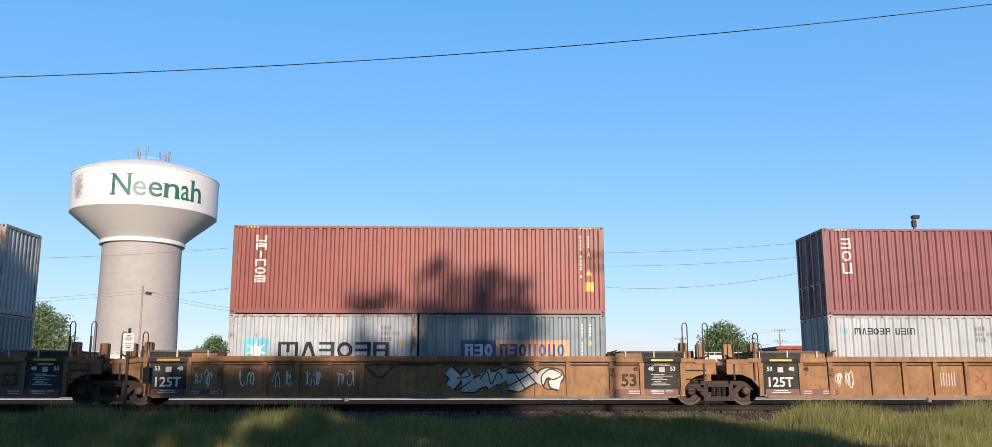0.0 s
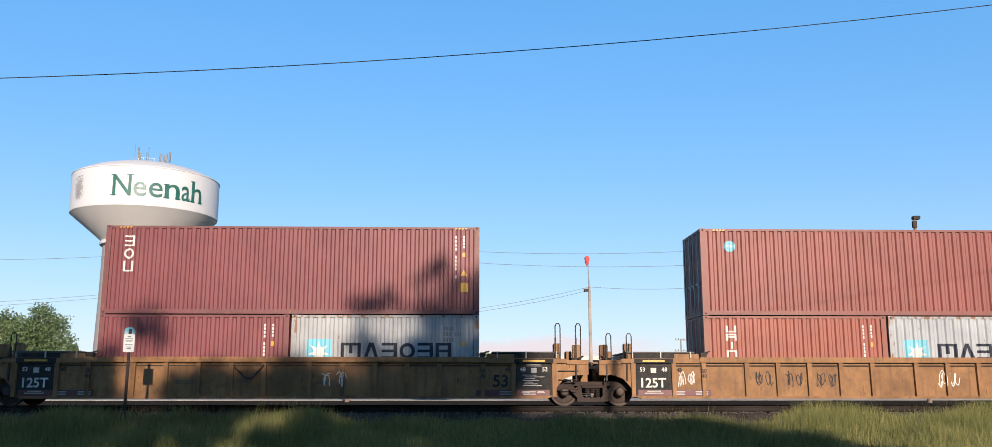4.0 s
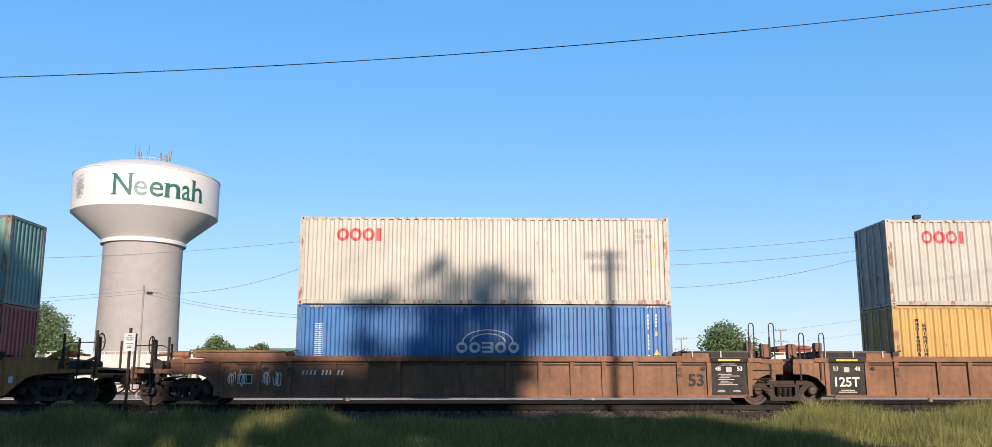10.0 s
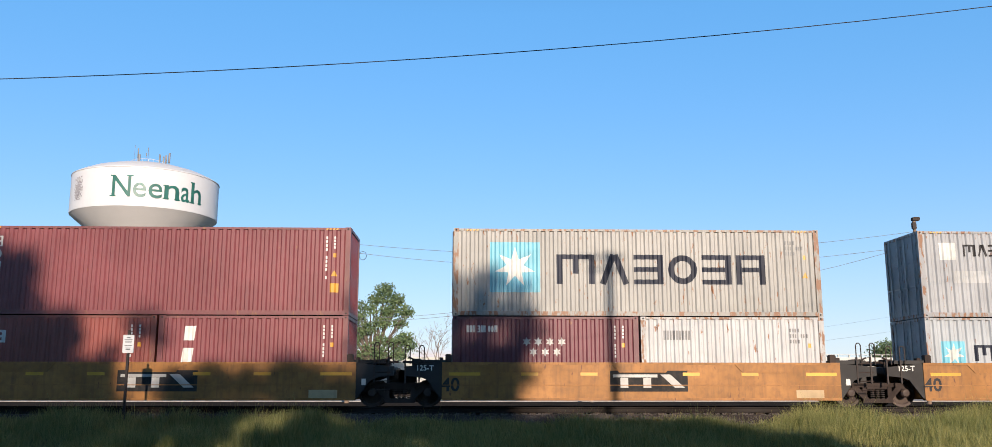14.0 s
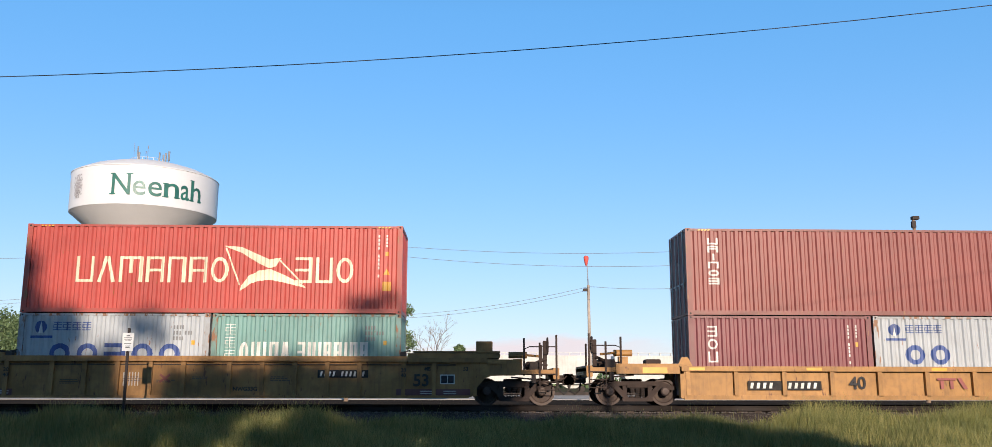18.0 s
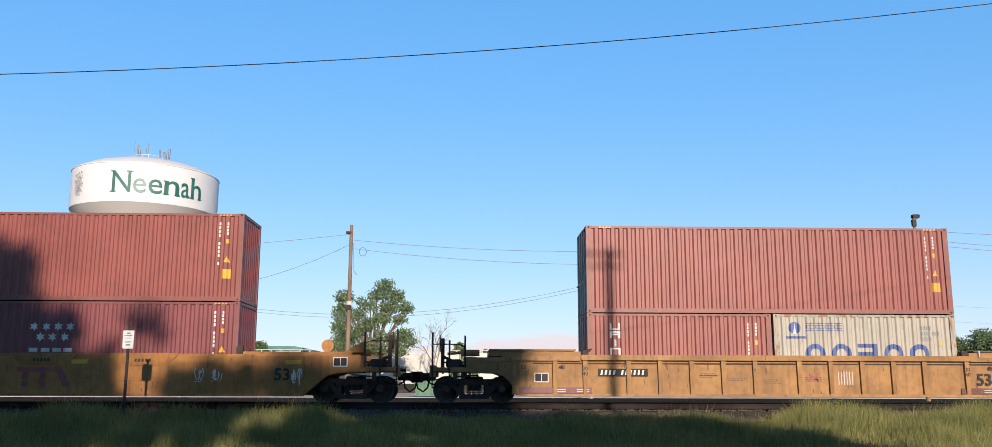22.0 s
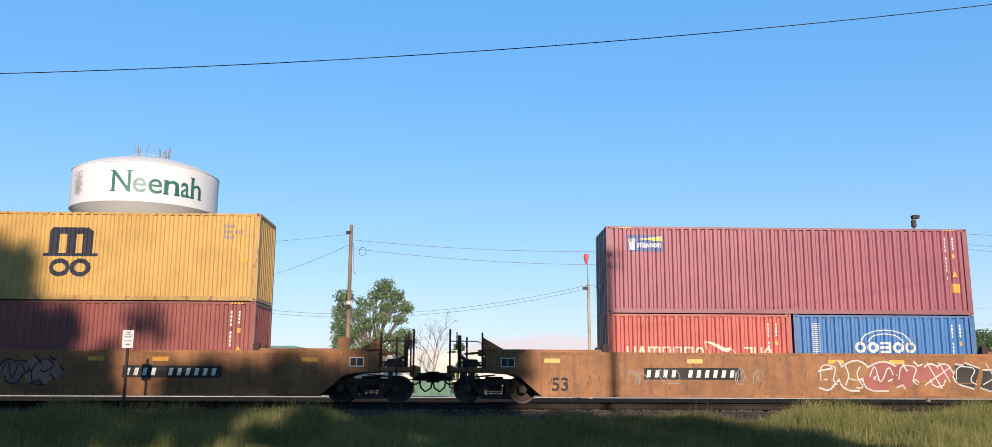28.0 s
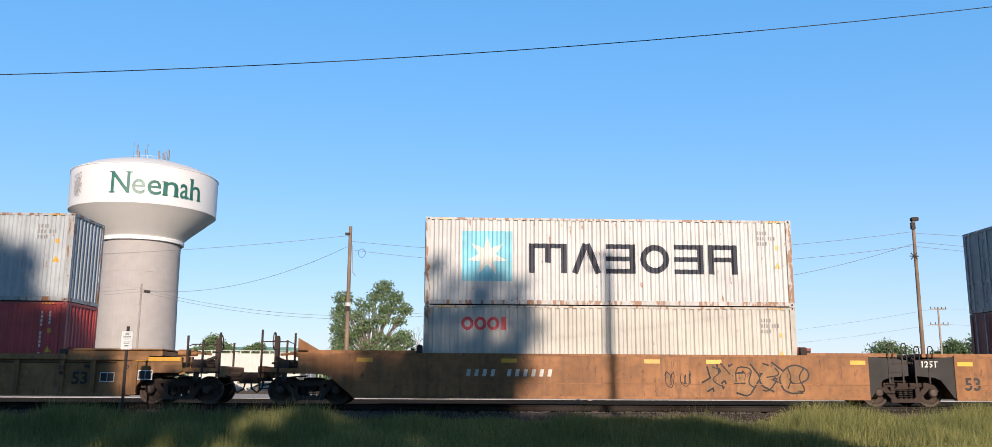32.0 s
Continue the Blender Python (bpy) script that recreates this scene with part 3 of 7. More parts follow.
# ---- water tower ----
def build_tower(x, y):
    root = thing("water_tower", "white and grey water tower with a green town name", "water tower", pose(x, y, -0.4))
    white = paint("tower_white", (0.8, 0.785, 0.78), 0.45, streak=0.06, dirt=0.03, fade=0.02, dust=(0.4, 0.36, 0.32), bump=0.05)
    grey = paint("tower_grey", (0.74, 0.71, 0.69), 0.5, streak=0.08, dirt=0.04, fade=0.02, dust=(0.3, 0.27, 0.24), bump=0.05)
    conc = paint("tower_concrete", (0.42, 0.385, 0.372), 0.85, streak=0.04, dirt=0.1, fade=0.05, dust=(0.3, 0.26, 0.22), bump=0.3, grain=8)
    for i in range(9):
        z0 = 2.52 * i
        rr = 6.15 - 0.3 * min(1.0, (z0 / 16.0))
        rt = 6.15 - 0.3 * min(1.0, ((z0 + 2.52) / 16.0))
        ring = Mesh().lathe([(rr, z0), (rt, min(z0 + 2.49, 22.6)), (rt - 0.035, min(z0 + 2.49, 22.6)), (rt - 0.035, min(z0 + 2.52, 22.62))], 64)
        put("concrete_ring", ring, conc, root, smooth=False)
    put("collar", Mesh().lathe([(5.9, 22.4), (6.3, 22.42), (6.32, 22.85), (6.12, 23.02)], 64), white, root, smooth=True)
    put("cone", Mesh().lathe([(6.1, 23.0), (7.2, 24.0), (10.55, 26.8), (10.85, 27.1)], 72), grey, root, smooth=True)
    put("tank_wall", Mesh().lathe([(10.85, 27.05), (10.9, 27.3), (10.9, 32.85), (10.98, 32.9), (10.98, 33.0)], 96), white, root, smooth=True)
    put("roof", Mesh().lathe([(10.98, 33.0), (10.3, 33.4), (8.6, 34.2), (6.0, 35.0), (3.0, 35.5), (0.3, 35.65)], 72), white, root, smooth=True)
    rail = Mesh()
    for i in range(20):
        a = 2 * math.pi * i / 20
        p = (2.6 * math.cos(a), 2.6 * math.sin(a))
        b = (2.6 * math.cos(a + 0.314), 2.6 * math.sin(a + 0.314))
        rail.tube((*p, 35.1), (*p, 36.2), 0.035, 5)
        rail.tube((*p, 36.2), (*b, 36.2), 0.03, 5)
        rail.tube((*p, 35.7), (*b, 35.7), 0.02, 5)
    put("railing", rail, grey, root)
    steel = paint("antenna_grey", (0.2, 0.2, 0.21), 0.5, streak=0.1)
    for ax, ay, h, r in ((x + 0.4, y, z - 0.6 - (0.5 if x > 1.5 else 0.0), w * 1.05) for x, y, z, w in ((-1.9, -2.2, 38.9, 0.04), (-1.3, -2.3, 38.4, 0.1), (0.3, -2.4, 38.5, 0.07), (-0.5, -1.0, 38.0, 0.06), (2.0, -2.0, 38.0, 0.13), (2.7, -1.2, 38.1, 0.13),
                         (3.1, -0.9, 38.5, 0.16), (-2.4, 1.4, 37.9, 0.1), (1.2, 2.0, 38.2, 0.12), (-1.0, -2.45, 37.4, 0.16))):
        a = Mesh().tube((ax, ay, 35.0), (ax, ay, h), r * 0.5, 6)
        a.tube((ax, ay, h - 1.4 if r > 0.08 else h - 0.3), (ax, ay, h + 0.15), r, 8)
        put("antenna", a, steel, root)
    # the town name, bent round the tank
    green = paint("tower_green", (0.01, 0.13, 0.1), 0.5, streak=0.05, dirt=0.05, bump=0)
    face = math.atan2(-y, -x)
    def bend(me, z0, turn, r=10.96):
        for v in me.vertices:
            a = turn + v.co.x / 10.9
            zz = v.co.z + z0
            v.co = (r * math.cos(a), r * math.sin(a), zz)
        me.update()
    worn = paint("tower_faded_green", (0.07, 0.2, 0.16), 0.5, streak=0.4, dirt=0.3, bump=0, dust=(0.6, 0.58, 0.56))
    total = 13.7
    mid = face + 0.182
    start = mid - total / 2 / 10.9
    foot = 0.17

    def slab(me, bars):
        """Adds the short serifs of a letter to its mesh."""
        bm = bmesh.new()
        bm.from_mesh(me)
        for x0, x1, z0, z1 in bars:
            bm.faces.new([bm.verts.new((x, 0.0, z)) for x, z in ((x0, z0), (x1, z0), (x1, z1), (x0, z1))])
        bm.to_mesh(me)
        bm.free()
    at = 0.0
    for i, (ch, wide) in enumerate((("N", 2.95), ("e", 2.12), ("e", 2.25), ("n", 2.5), ("a", 1.72), ("h", 2.2))):
        me, w = letters(ch, 3.35, worn if i == 1 else green, ("tower", i), 0.008 if ch in "Ne" else 0.014)
        top = max(v.co.z for v in me.vertices)
        s = (wide - 0.3) / w
        for v in me.vertices:
            v.co.x *= s
        w *= s
        st = 0.42 * s
        if ch == "N":
            slab(me, [(-0.3, st + 0.22, 0, foot), (-0.3, 0.05, top - foot, top), (w - st - 0.3, w + 0.3, top - foot, top), (-0.02, st * 0.5, 0.1, top - 0.1)])
        elif ch == "n":
            slab(me, [(-0.2, st + 0.2, 0, foot), (w - st - 0.2, w + 0.2, 0, foot), (-0.22, 0.05, top - foot - 0.05, top - 0.05), (w - st - 0.03, w + 0.03, 0.1, top * 0.6), (-0.03, st + 0.03, 0.1, top * 0.9)])
        elif ch == "h":
            slab(me, [(-0.2, st + 0.2, 0, foot), (w - st - 0.2, w + 0.2, 0, foot), (-0.22, 0.05, top - foot, top), (w - st - 0.03, w + 0.03, 0.1, top * 0.4), (-0.03, st + 0.03, 0.1, top * 0.95)])
        elif ch == "a":
            slab(me, [(w - 0.05, w + 0.14, 0, foot)])
        bend(me, 28.43, start + at / 10.9)
        part("letter", me, root, "green letter of the town name")
        at += wide
    tree = Mesh()
    rg = random.Random(9)
    for _ in range(230):
        a = start - 0.6 + max(-0.1, min(0.1, rg.gauss(0, 0.05)))
        z = 30.1 + max(-1.7, min(1.7, rg.gauss(0, 0.95)))
        s = rg.uniform(0.06, 0.13)
        c = [(10.96 * math.cos(a + u / 10.9), 10.96 * math.sin(a + u / 10.9), z + v) for u, v in ((-s, -s), (s, -s * 0.6), (s * 0.7, s), (-s * 0.8, s * 0.7))]
        tree.poly(c)
    tagged(put("tree_emblem", tree, paint("emblem_grey", (0.46, 0.42, 0.42), 0.6, streak=0, dirt=0.1, bump=0), root, "grey tree emblem"), kind="stuff")


build_tower(-51.0, 140.0)

# ---- poles and wires ----
WOOD = paint("pole_wood", (0.25, 0.17, 0.115), 0.9, streak=0.4, dirt=0.3, bump=0.5, dust=(0.12, 0.085, 0.06))
# pale wood; its lighter tone also puts distance haze into the far poles
PALE_HAZED_WOOD = paint("pale_hazed_wood", (0.36, 0.31, 0.28), 0.9, streak=0.3, dirt=0.2, bump=0.3)
GALV = paint("galvanised_steel", (0.42, 0.42, 0.42), 0.45, metal=0.6, streak=0.2)
WIRE = paint("black_wire", (0.025, 0.025, 0.027), 0.6, streak=0, dirt=0.1, bump=0)
WIRE_GREY = paint("grey_wire", (0.2, 0.2, 0.21), 0.6, streak=0, dirt=0.1, bump=0)


def wooden_pole(x, y, top, r, label, extra=None, wood=WOOD):
    z = ground_height(y)
    root = thing("utility_pole", label, "utility pole", pose(x, y, z), "utility poles")
    put("shaft", Mesh().tube((0, 0, -0.3), (0, 0, top - z), r * 1.15, 12, r * 0.8), wood, root, smooth=True)
    if extra:
        extra(root, top - z)
    return root


def left_extra(root, h):
    put("lamp_head", Mesh().box(-0.36, 0.02, -0.14, 0.14, h - 0.62, h - 0.46, 0.03), STEEL_DARK, root)
    put("conduit", Mesh().path([(0.2, -0.05, h - 1.3), (0.24, -0.1, h - 3.2), (0.45, -0.1, h - 3.5)], 0.025), GALV, root)
    put("band", Mesh().tube((0, 0, h - 5.6), (0, 0, h - 5.35), 0.2, 12), WHITE_INK, root)
    loop = [(0.85 + 0.25 * math.cos(a * 0.5), -0.1, h - 1.9 + 0.3 * math.sin(a * 0.5)) for a in range(14)]
    put("cable_loop", Mesh().path(loop, 0.015), WIRE, root)
    put("junction_box", Mesh().box(-0.14, 0.14, -0.3, -0.12, h - 5.9, h - 5.6, 0.02), STEEL_DARK, root)


def right_extra(root, h):
    put("lamp_head", Mesh().box(-0.12, 0.34, -0.16, 0.16, h - 0.18, h + 0.06, 0.04), STEEL_DARK, root)
    put("bracket", Mesh().box(-0.2, 0.06, -0.2, 0.0, h - 0.75, h - 0.3, 0.02), STEEL_DARK, root)
    fan = Mesh()
    for i in range(8):
        a = i * math.pi / 4
        fan.tube((-0.25, -0.3, h - 2.6), (-0.25 + 0.3 * math.cos(a), -0.3, h - 2.6 + 0.3 * math.sin(a)), 0.035, 5)
    fan.tube((-0.25, -0.36, h - 2.6), (0, 0.0, h - 2.6), 0.08, 8)
    put("cable_reel", fan, STEEL_DARK, root)


def cross_extra(root, h):
    for dz, w in ((-0.3, 1.2), (-2.6, 1.4)):
        put("crossarm", Mesh().box(-w, w, -0.1, 0.02, h + dz - 0.08, h + dz + 0.08), PALE_HAZED_WOOD, root)
        for i in (-1, -0.45, 0.45, 1):
            put("insulator", Mesh().tube((i * w * 0.92, -0.04, h + dz + 0.08), (i * w * 0.92, -0.04, h + dz + 0.36), 0.06, 6), STEEL_DARK, root)


def lamp_extra(root, h):
    put("lamp_arm", Mesh().path([(0, -0.05, h - 0.7), (0.5, -0.1, h - 0.55)], 0.03), GALV, root)
    put("lamp_head", Mesh().box(0.3, 0.75, -0.2, 0.05, h - 0.75, h - 0.52, 0.05), STEEL_DARK, root)


wooden_pole(-8.2, 62, 11.55, 0.145, "weathered wooden utility pole with a small lamp", left_extra)
wooden_pole(29.82, 58, 11.8, 0.13, "weathered wooden utility pole with lamp and cable reel", right_extra)
wooden_pole(-27.05, 75, 8.8, 0.085, "slim pale pole with a street lamp", lamp_extra, PALE_HAZED_WOOD)
for x, y, top in ((69.6, 130, 12.35), (66.5, 190, 12.4), (45.1, 190, 10.6)):
    wooden_pole(x, y, top, 0.16, "distant wooden power pole with crossarms", cross_extra, PALE_HAZED_WOOD)

# wind sock mast on a lamp pole
root = thing("windsock_mast", "grey lamp pole carrying a red limp windsock", "windsock", pose(9.0, 66, ground_height(66)))
g = ground_height(66)
put("shaft", Mesh().tube((0, 0, -0.2), (-0.05, 0, 8.0 - g), 0.15, 10, 0.1), paint("pale_pole", (0.45, 0.38, 0.32), 0.8, streak=0.3), root, smooth=True)
put("mast", Mesh().tube((-0.05, 0, 7.7 - g), (-0.12, 0, 9.9 - g), 0.05, 8, 0.03), GALV, root)
sock = Mesh().lathe([(0.04, 0.0), (0.1, 0.12), (0.17, 0.42), (0.2, 0.62), (0.14, 0.73), (0.04, 0.77)], 12, at=(-0.18, 0, 9.45 - g))
put("windsock", sock, paint("red_fabric", (0.75, 0.1, 0.08), 0.8, streak=0), root, "faded red fabric sock", True)
put("lamp_head", Mesh().box(-0.45, -0.1, -0.15, 0.15, 7.55 - g, 7.75 - g, 0.03).box(-0.15, 0.02, -0.05, 0.05, 7.45 - g, 7.6 - g), STEEL_DARK, root)


def sagging(name, a, b, sag, r, label, mat=WIRE, n=18):
    a, b = Vector(a), Vector(b)
    pts = []
    for i in range(n + 1):
        t = i / n
        p = a.lerp(b, t)
        pts.append((p.x, p.y, p.z - 4 * sag * t * (1 - t)))
    tagged(put(name, Mesh().path(pts, r, 5), mat), label, "cable", "overhead cables")


sagging("overhead_cable", (-24.0, 14, 5.55), (25.0, 14, 9.94), 1.69, 0.0078, "thin black overhead cable along the street", n=40)
L, Rr, W, B = (-8.2, 62), (29.82, 58), (9.0, 66), (-27.05, 75)
for za, zb, sag in ((10.5, 10.9, 1.15), (9.9, 9.95, 1.3)):
    sagging("overhead_cable", (*L, za), (*Rr, zb), sag, 0.014, "thin overhead cable between poles", WIRE_GREY)
for za, zb, sag in ((10.8, 11.6, 0.9), (10.2, 9.8, 1.1), (9.9, 8.6, 1.0)):
    sagging("overhead_cable", (*Rr, za), (95, 62, zb), sag, 0.014, "thin overhead cable between poles", WIRE_GREY)
sagging("overhead_cable", (*L, 10.9), (-60, 66, 10.6), 1.3, 0.014, "thin overhead cable between poles", WIRE_GREY)
sagging("overhead_cable", (*L, 10.2), (*B, 8.3), 1.2, 0.014, "thin service cable between poles", WIRE_GREY)
for zb in (0.0, -0.25):
    sagging("overhead_cable", (*B, 8.4 + zb), (*W, 7.9 + zb), 2.2, 0.014, "thin service cable between poles", WIRE_GREY)
    sagging("overhead_cable", (*B, 8.4 + zb), (-75, 80, 7.4 + zb * 2), 0.7, 0.014, "thin service cable between poles", WIRE_GREY)
sagging("overhead_cable", (*W, 7.9), (*Rr, 10.1), 1.2, 0.014, "thin service cable between poles", WIRE_GREY)
for dz in (0.0, -2.3):
    sagging("overhead_cable", (69.6, 130, 12.2 + dz), (45.1, 190, 10.4 + dz), 0.8, 0.012, "distant thin grey power line cable", WIRE_GREY)
    sagging("overhead_cable", (69.6, 130, 12.2 + dz), (140, 130, 12.2 + dz), 1.0, 0.012, "distant thin grey power line cable", WIRE_GREY)

# the street pole behind the camera, whose shadow lies on the train
root = wooden_pole(10.06, -5.0, 14.95, 0.14, "wooden street pole with two thin crossarms",
                   lambda r, h: (put("crossarm", Mesh().box(-0.9, 0.5, -0.05, 0.05, h - 0.2, h - 0.11), WOOD, r),
                                 put("crossarm", Mesh().box(-0.7, 0.45, -0.05, 0.05, h - 0.6, h - 0.52), WOOD, r)))

for x, top in ((-24.05, 6.1), (25.05, 10.6)):
    wooden_pole(x, 14.0, top, 0.16, "wooden street pole holding the overhead cable")

# no-trespassing sign
root = thing("warning_sign", "small white metal sign on a dark steel post", "sign", pose(-9.61, 25.85, -0.62))
put("post", Mesh().box(-0.035, 0.035, -0.02, 0.03, -0.2, 2.85), STEEL_DARK, root, "dark steel post")
put("board", Mesh().box(-0.155, 0.155, -0.035, -0.022, 2.2, 2.71, 0.02), paint("sign_white", (0.8, 0.8, 0.78), 0.5, streak=0.1, dirt=0.1), root, "white sign board")
bars = Mesh()
for z, w, h in ((2.615, 0.05, 0.035), (2.56, 0.11, 0.022), (2.52, 0.1, 0.012), (2.485, 0.08, 0.012), (2.4, 0.1, 0.018), (2.36, 0.08, 0.012), (2.285, 0.06, 0.04)):
    bars.box(-w, w, -0.04, -0.036, z, z + h)
put("print", bars, GREY_SPRAY, root, "dark printed lines")


# ---- hopper cars and buildings behind the yard ----
def build_hopper(x0, x1, y):
    c, h = (x0 + x1) / 2, (x1 - x0) / 2 - 0.45
    z = -0.1
    root = thing("hopper_car", "pale grey covered hopper car standing in the yard", "railcar", pose(c, y, z), "yard hopper cars")
    hop = paint("hopper_grey", (0.62, 0.6, 0.55), 0.6, streak=0.35, dirt=0.2, fade=0.12, dust=(0.33, 0.29, 0.24))
    side = [(-h, 1.05), (h, 1.05), (h, 1.3), (h - 1.5, 1.5), (h - 0.9, 3.6), (h - 0.25, 4.15), (-h + 0.25, 4.15), (-h + 0.9, 3.6), (-h + 1.5, 1.5), (-h, 1.3)]
    put("body", Mesh().prism([(-h + 1.6, 1.1), (h - 1.6, 1.1), (h - 0.1, 3.55), (h - 0.1, 4.2), (-h + 0.1, 4.2), (-h + 0.1, 3.55)], -1.5, 1.5), hop, root)
    put("side_sill", Mesh().box(-h, h, -1.55, 1.55, 0.95, 1.25), hop, root)
    walkway = Mesh().box(-h, h, -1.05, -0.75, 4.5, 4.56)
    for i in range(13):
        xx = -h + 0.4 + i * (2 * h - 0.8) / 12
        walkway.box(xx - 0.05, xx + 0.05, -1.0, -0.8, 4.2, 4.5)
    put("running_board", walkway, hop, root)
    for s in (-1, 1):
        put("end_ladder", Mesh().tube((s * h, -1.4, 1.0), (s * h, -1.4, 4.3), 0.04, 5).tube((s * (h - 0.45), -1.4, 1.0), (s * (h - 0.45), -1.4, 4.3), 0.04, 5), hop, root)
        for k in (-1, 1):
            put("wheel", Mesh().lathe([(0.42, -0.06), (0.42, 0.06)], 16, "y", (s * (h - 2) + k * 0.9, -0.75, 0.4)), STEEL_DARK, root)
    for i in (-1, 0, 1):
        put("outlet", Mesh().prism([(i * 4 - 0.5, 0.45), (i * 4 + 0.5, 0.45), (i * 4 + 1.6, 1.1), (i * 4 - 1.6, 1.1)], -1.0, 1.0), hop, root)


xs = [-66.0, -48.8, -32.4, -17.4, -0.4, 16.6, 33.6, 51.0, 68.4, 85.6, 103]
for a, b in zip(xs, xs[1:]):
    build_hopper(a, b, 106.0)
rl = Mesh().box(-300, 300, 105.2, 105.3, -0.42, -0.1).box(-300, 300, 106.7, 106.8, -0.42, -0.1)
tagged(put("yard_rail", rl, STEEL_DARK), "rusty siding rails under the hopper cars", "rail", kind="structure")


def build_shed(name, label, x0, x1, y0, y1, h, wall, roof, over=0.4):
    root = thing(name, label, "building", pose((x0 + x1) / 2, (y0 + y1) / 2, -0.4))
    w, d = (x1 - x0) / 2, (y1 - y0) / 2
    put("wall", Mesh().box(-w, w, -d, d, 0, h - 0.6), wall, root)
    put("roof", Mesh().box(-w - over, w + over, -d - over, d + over, h - 0.6, h - 0.1).prism([(-w, h - 0.1), (w, h - 0.1), (w - 1, h + 0.15), (-w + 1, h + 0.15)], -d, d), roof, root)
    for i in range(int(w * 2 / 6)):
        put("window", Mesh().box(-w + 2 + i * 6, -w + 4 + i * 6, -d - 0.05, -d, h - 2.2, h - 1.2), BLACK_PANEL, root)


TEAL = paint("teal_roof", (0.04, 0.17, 0.16), 0.5, streak=0.1, dirt=0.1)
PALE = paint("pale_siding", (0.6, 0.57, 0.52), 0.7, streak=0.2, dirt=0.1)
BRICKY = paint("brick_red", (0.3, 0.07, 0.055), 0.8, streak=0.2, dirt=0.2)
build_shed("warehouse", "low pale warehouse with a teal roof edge", -46, -28, 152, 170, 7.0, PALE, TEAL)
build_shed("brick_building", "distant low red brick building", 62.4, 69.0, 180, 195, 8.8, BRICKY, BRICKY)
build_shed("warehouse", "distant white flat-roofed warehouse", 82, 140, 150, 175, 6.6, PALE, PALE)
root = thing("dumpster", "green steel dumpster in the yard", "dumpster", pose(-2.6, 70, -0.39))
dm = Mesh().prism([(-1.3, 0.1), (1.3, 0.1), (1.45, 1.2), (-1.45, 1.2)], -0.8, 0.8).box(-1.5, 1.5, -0.85, 0.85, 1.2, 1.3)
for i in range(5):
    dm.box(-1.2 + 0.55 * i, -1.1 + 0.55 * i, -0.9, -0.8, 0.2, 1.15)
put("body", dm, paint("dumpster_green", (0.04, 0.17, 0.09), 0.5, streak=0.3, dirt=0.3), root)
put("lid", Mesh().box(-1.45, 1.45, -0.8, 0.8, 1.3, 1.38, 0.02), BLACK_PANEL, root)

# far tree line and a low bank of cloud
far = []
rg = random.Random(77)
for i in range(150):
    x = rg.uniform(-420, 460)
    far.append((x, 430 + rg.uniform(-20, 20), rg.uniform(2, 5), rg.uniform(7, 14), 6, rg.uniform(3, 6)))
tagged(new("far_woods", leaf_cloud(far, 26000, 1.3, 8, LEAF_FAR, "far_woods")), "distant low line of green woods", "woods", kind="stuff")


def cloud_material():
    """Thin evening cloud: it thins out upwards and to its ends."""
    m = bpy.data.materials.new("evening_cloud")
    m.use_nodes = True
    nt = m.node_tree
    co = nt.nodes.new("ShaderNodeTexCoord").outputs["Object"]
    parts = nt.nodes.new("ShaderNodeSeparateXYZ")
    nt.links.new(co, parts.inputs[0])
    puff = spot(nt, co, 0.011, 4.0, (0.35, 1, 1))

    def calc(op, a, b):
        n = nt.nodes.new("ShaderNodeMath")
        n.operation = op
        for sock, v in zip(n.inputs, (a, b)):
            if isinstance(v, (int, float)):
                sock.default_value = v
            else:
                nt.links.new(v, sock)
        return n.outputs[0]
    high = calc("ADD", parts.outputs[2], calc("MULTIPLY", calc("SUBTRACT", puff, 0.5), 190.0))
    thin = ramp(nt, high, 178.0, 128.0)
    ends = ramp(nt, calc("ABSOLUTE", calc("SUBTRACT", parts.outputs[0], 130.0), 0.0), 640.0, 250.0)
    cover = calc("MULTIPLY", calc("MULTIPLY", thin, ends), 0.85)
    # the sheet glows by itself to stand in for sunlight on the cloud
    glow = node(nt, "Emission", Color=(1.0, 0.86, 0.9, 1.0), Strength=0.68)
    clear = nt.nodes.new("ShaderNodeBsdfTransparent")
    ms = nt.nodes.new("ShaderNodeMixShader")
    nt.links.new(cover, ms.inputs[0])
    nt.links.new(clear.outputs[0], ms.inputs[1])
    nt.links.new(glow.outputs[0], ms.inputs[2])
    nt.links.new(ms.outputs[0], nt.nodes["Material Output"].inputs["Surface"])
    return m


cl = Mesh()
for i in range(24):
    a, b = -1200 + 110 * i, -1090 + 110 * i
    ya, yb = 3100 - (a * 0.013) ** 2, 3100 - (b * 0.013) ** 2
    cl.poly([(a, ya, -5), (b, yb, -5), (b, yb, 300), (a, ya, 300)])
tagged(put("cloud_backdrop", cl, cloud_material()), "low pale pink band of cloud at the horizon", "cloud", kind="structure")

# ---- shipping containers ----
PITCH, POST = 0.278, 0.17


def breaks(length):
    """Where the corrugated side of a container folds: x and depth behind the frame's face."""
    a, b = -length / 2 + POST, length / 2 - POST
    n = max(1, round((b - a) / PITCH))
    p = (b - a) / n
    out = []
    for i in range(n):
        x = a + i * p
        out += [(x, 0.05), (x + 0.3 * p, 0.05), (x + 0.46 * p, 0.008), (x + 0.84 * p, 0.008)]
    out.append((b, 0.05))
    return out


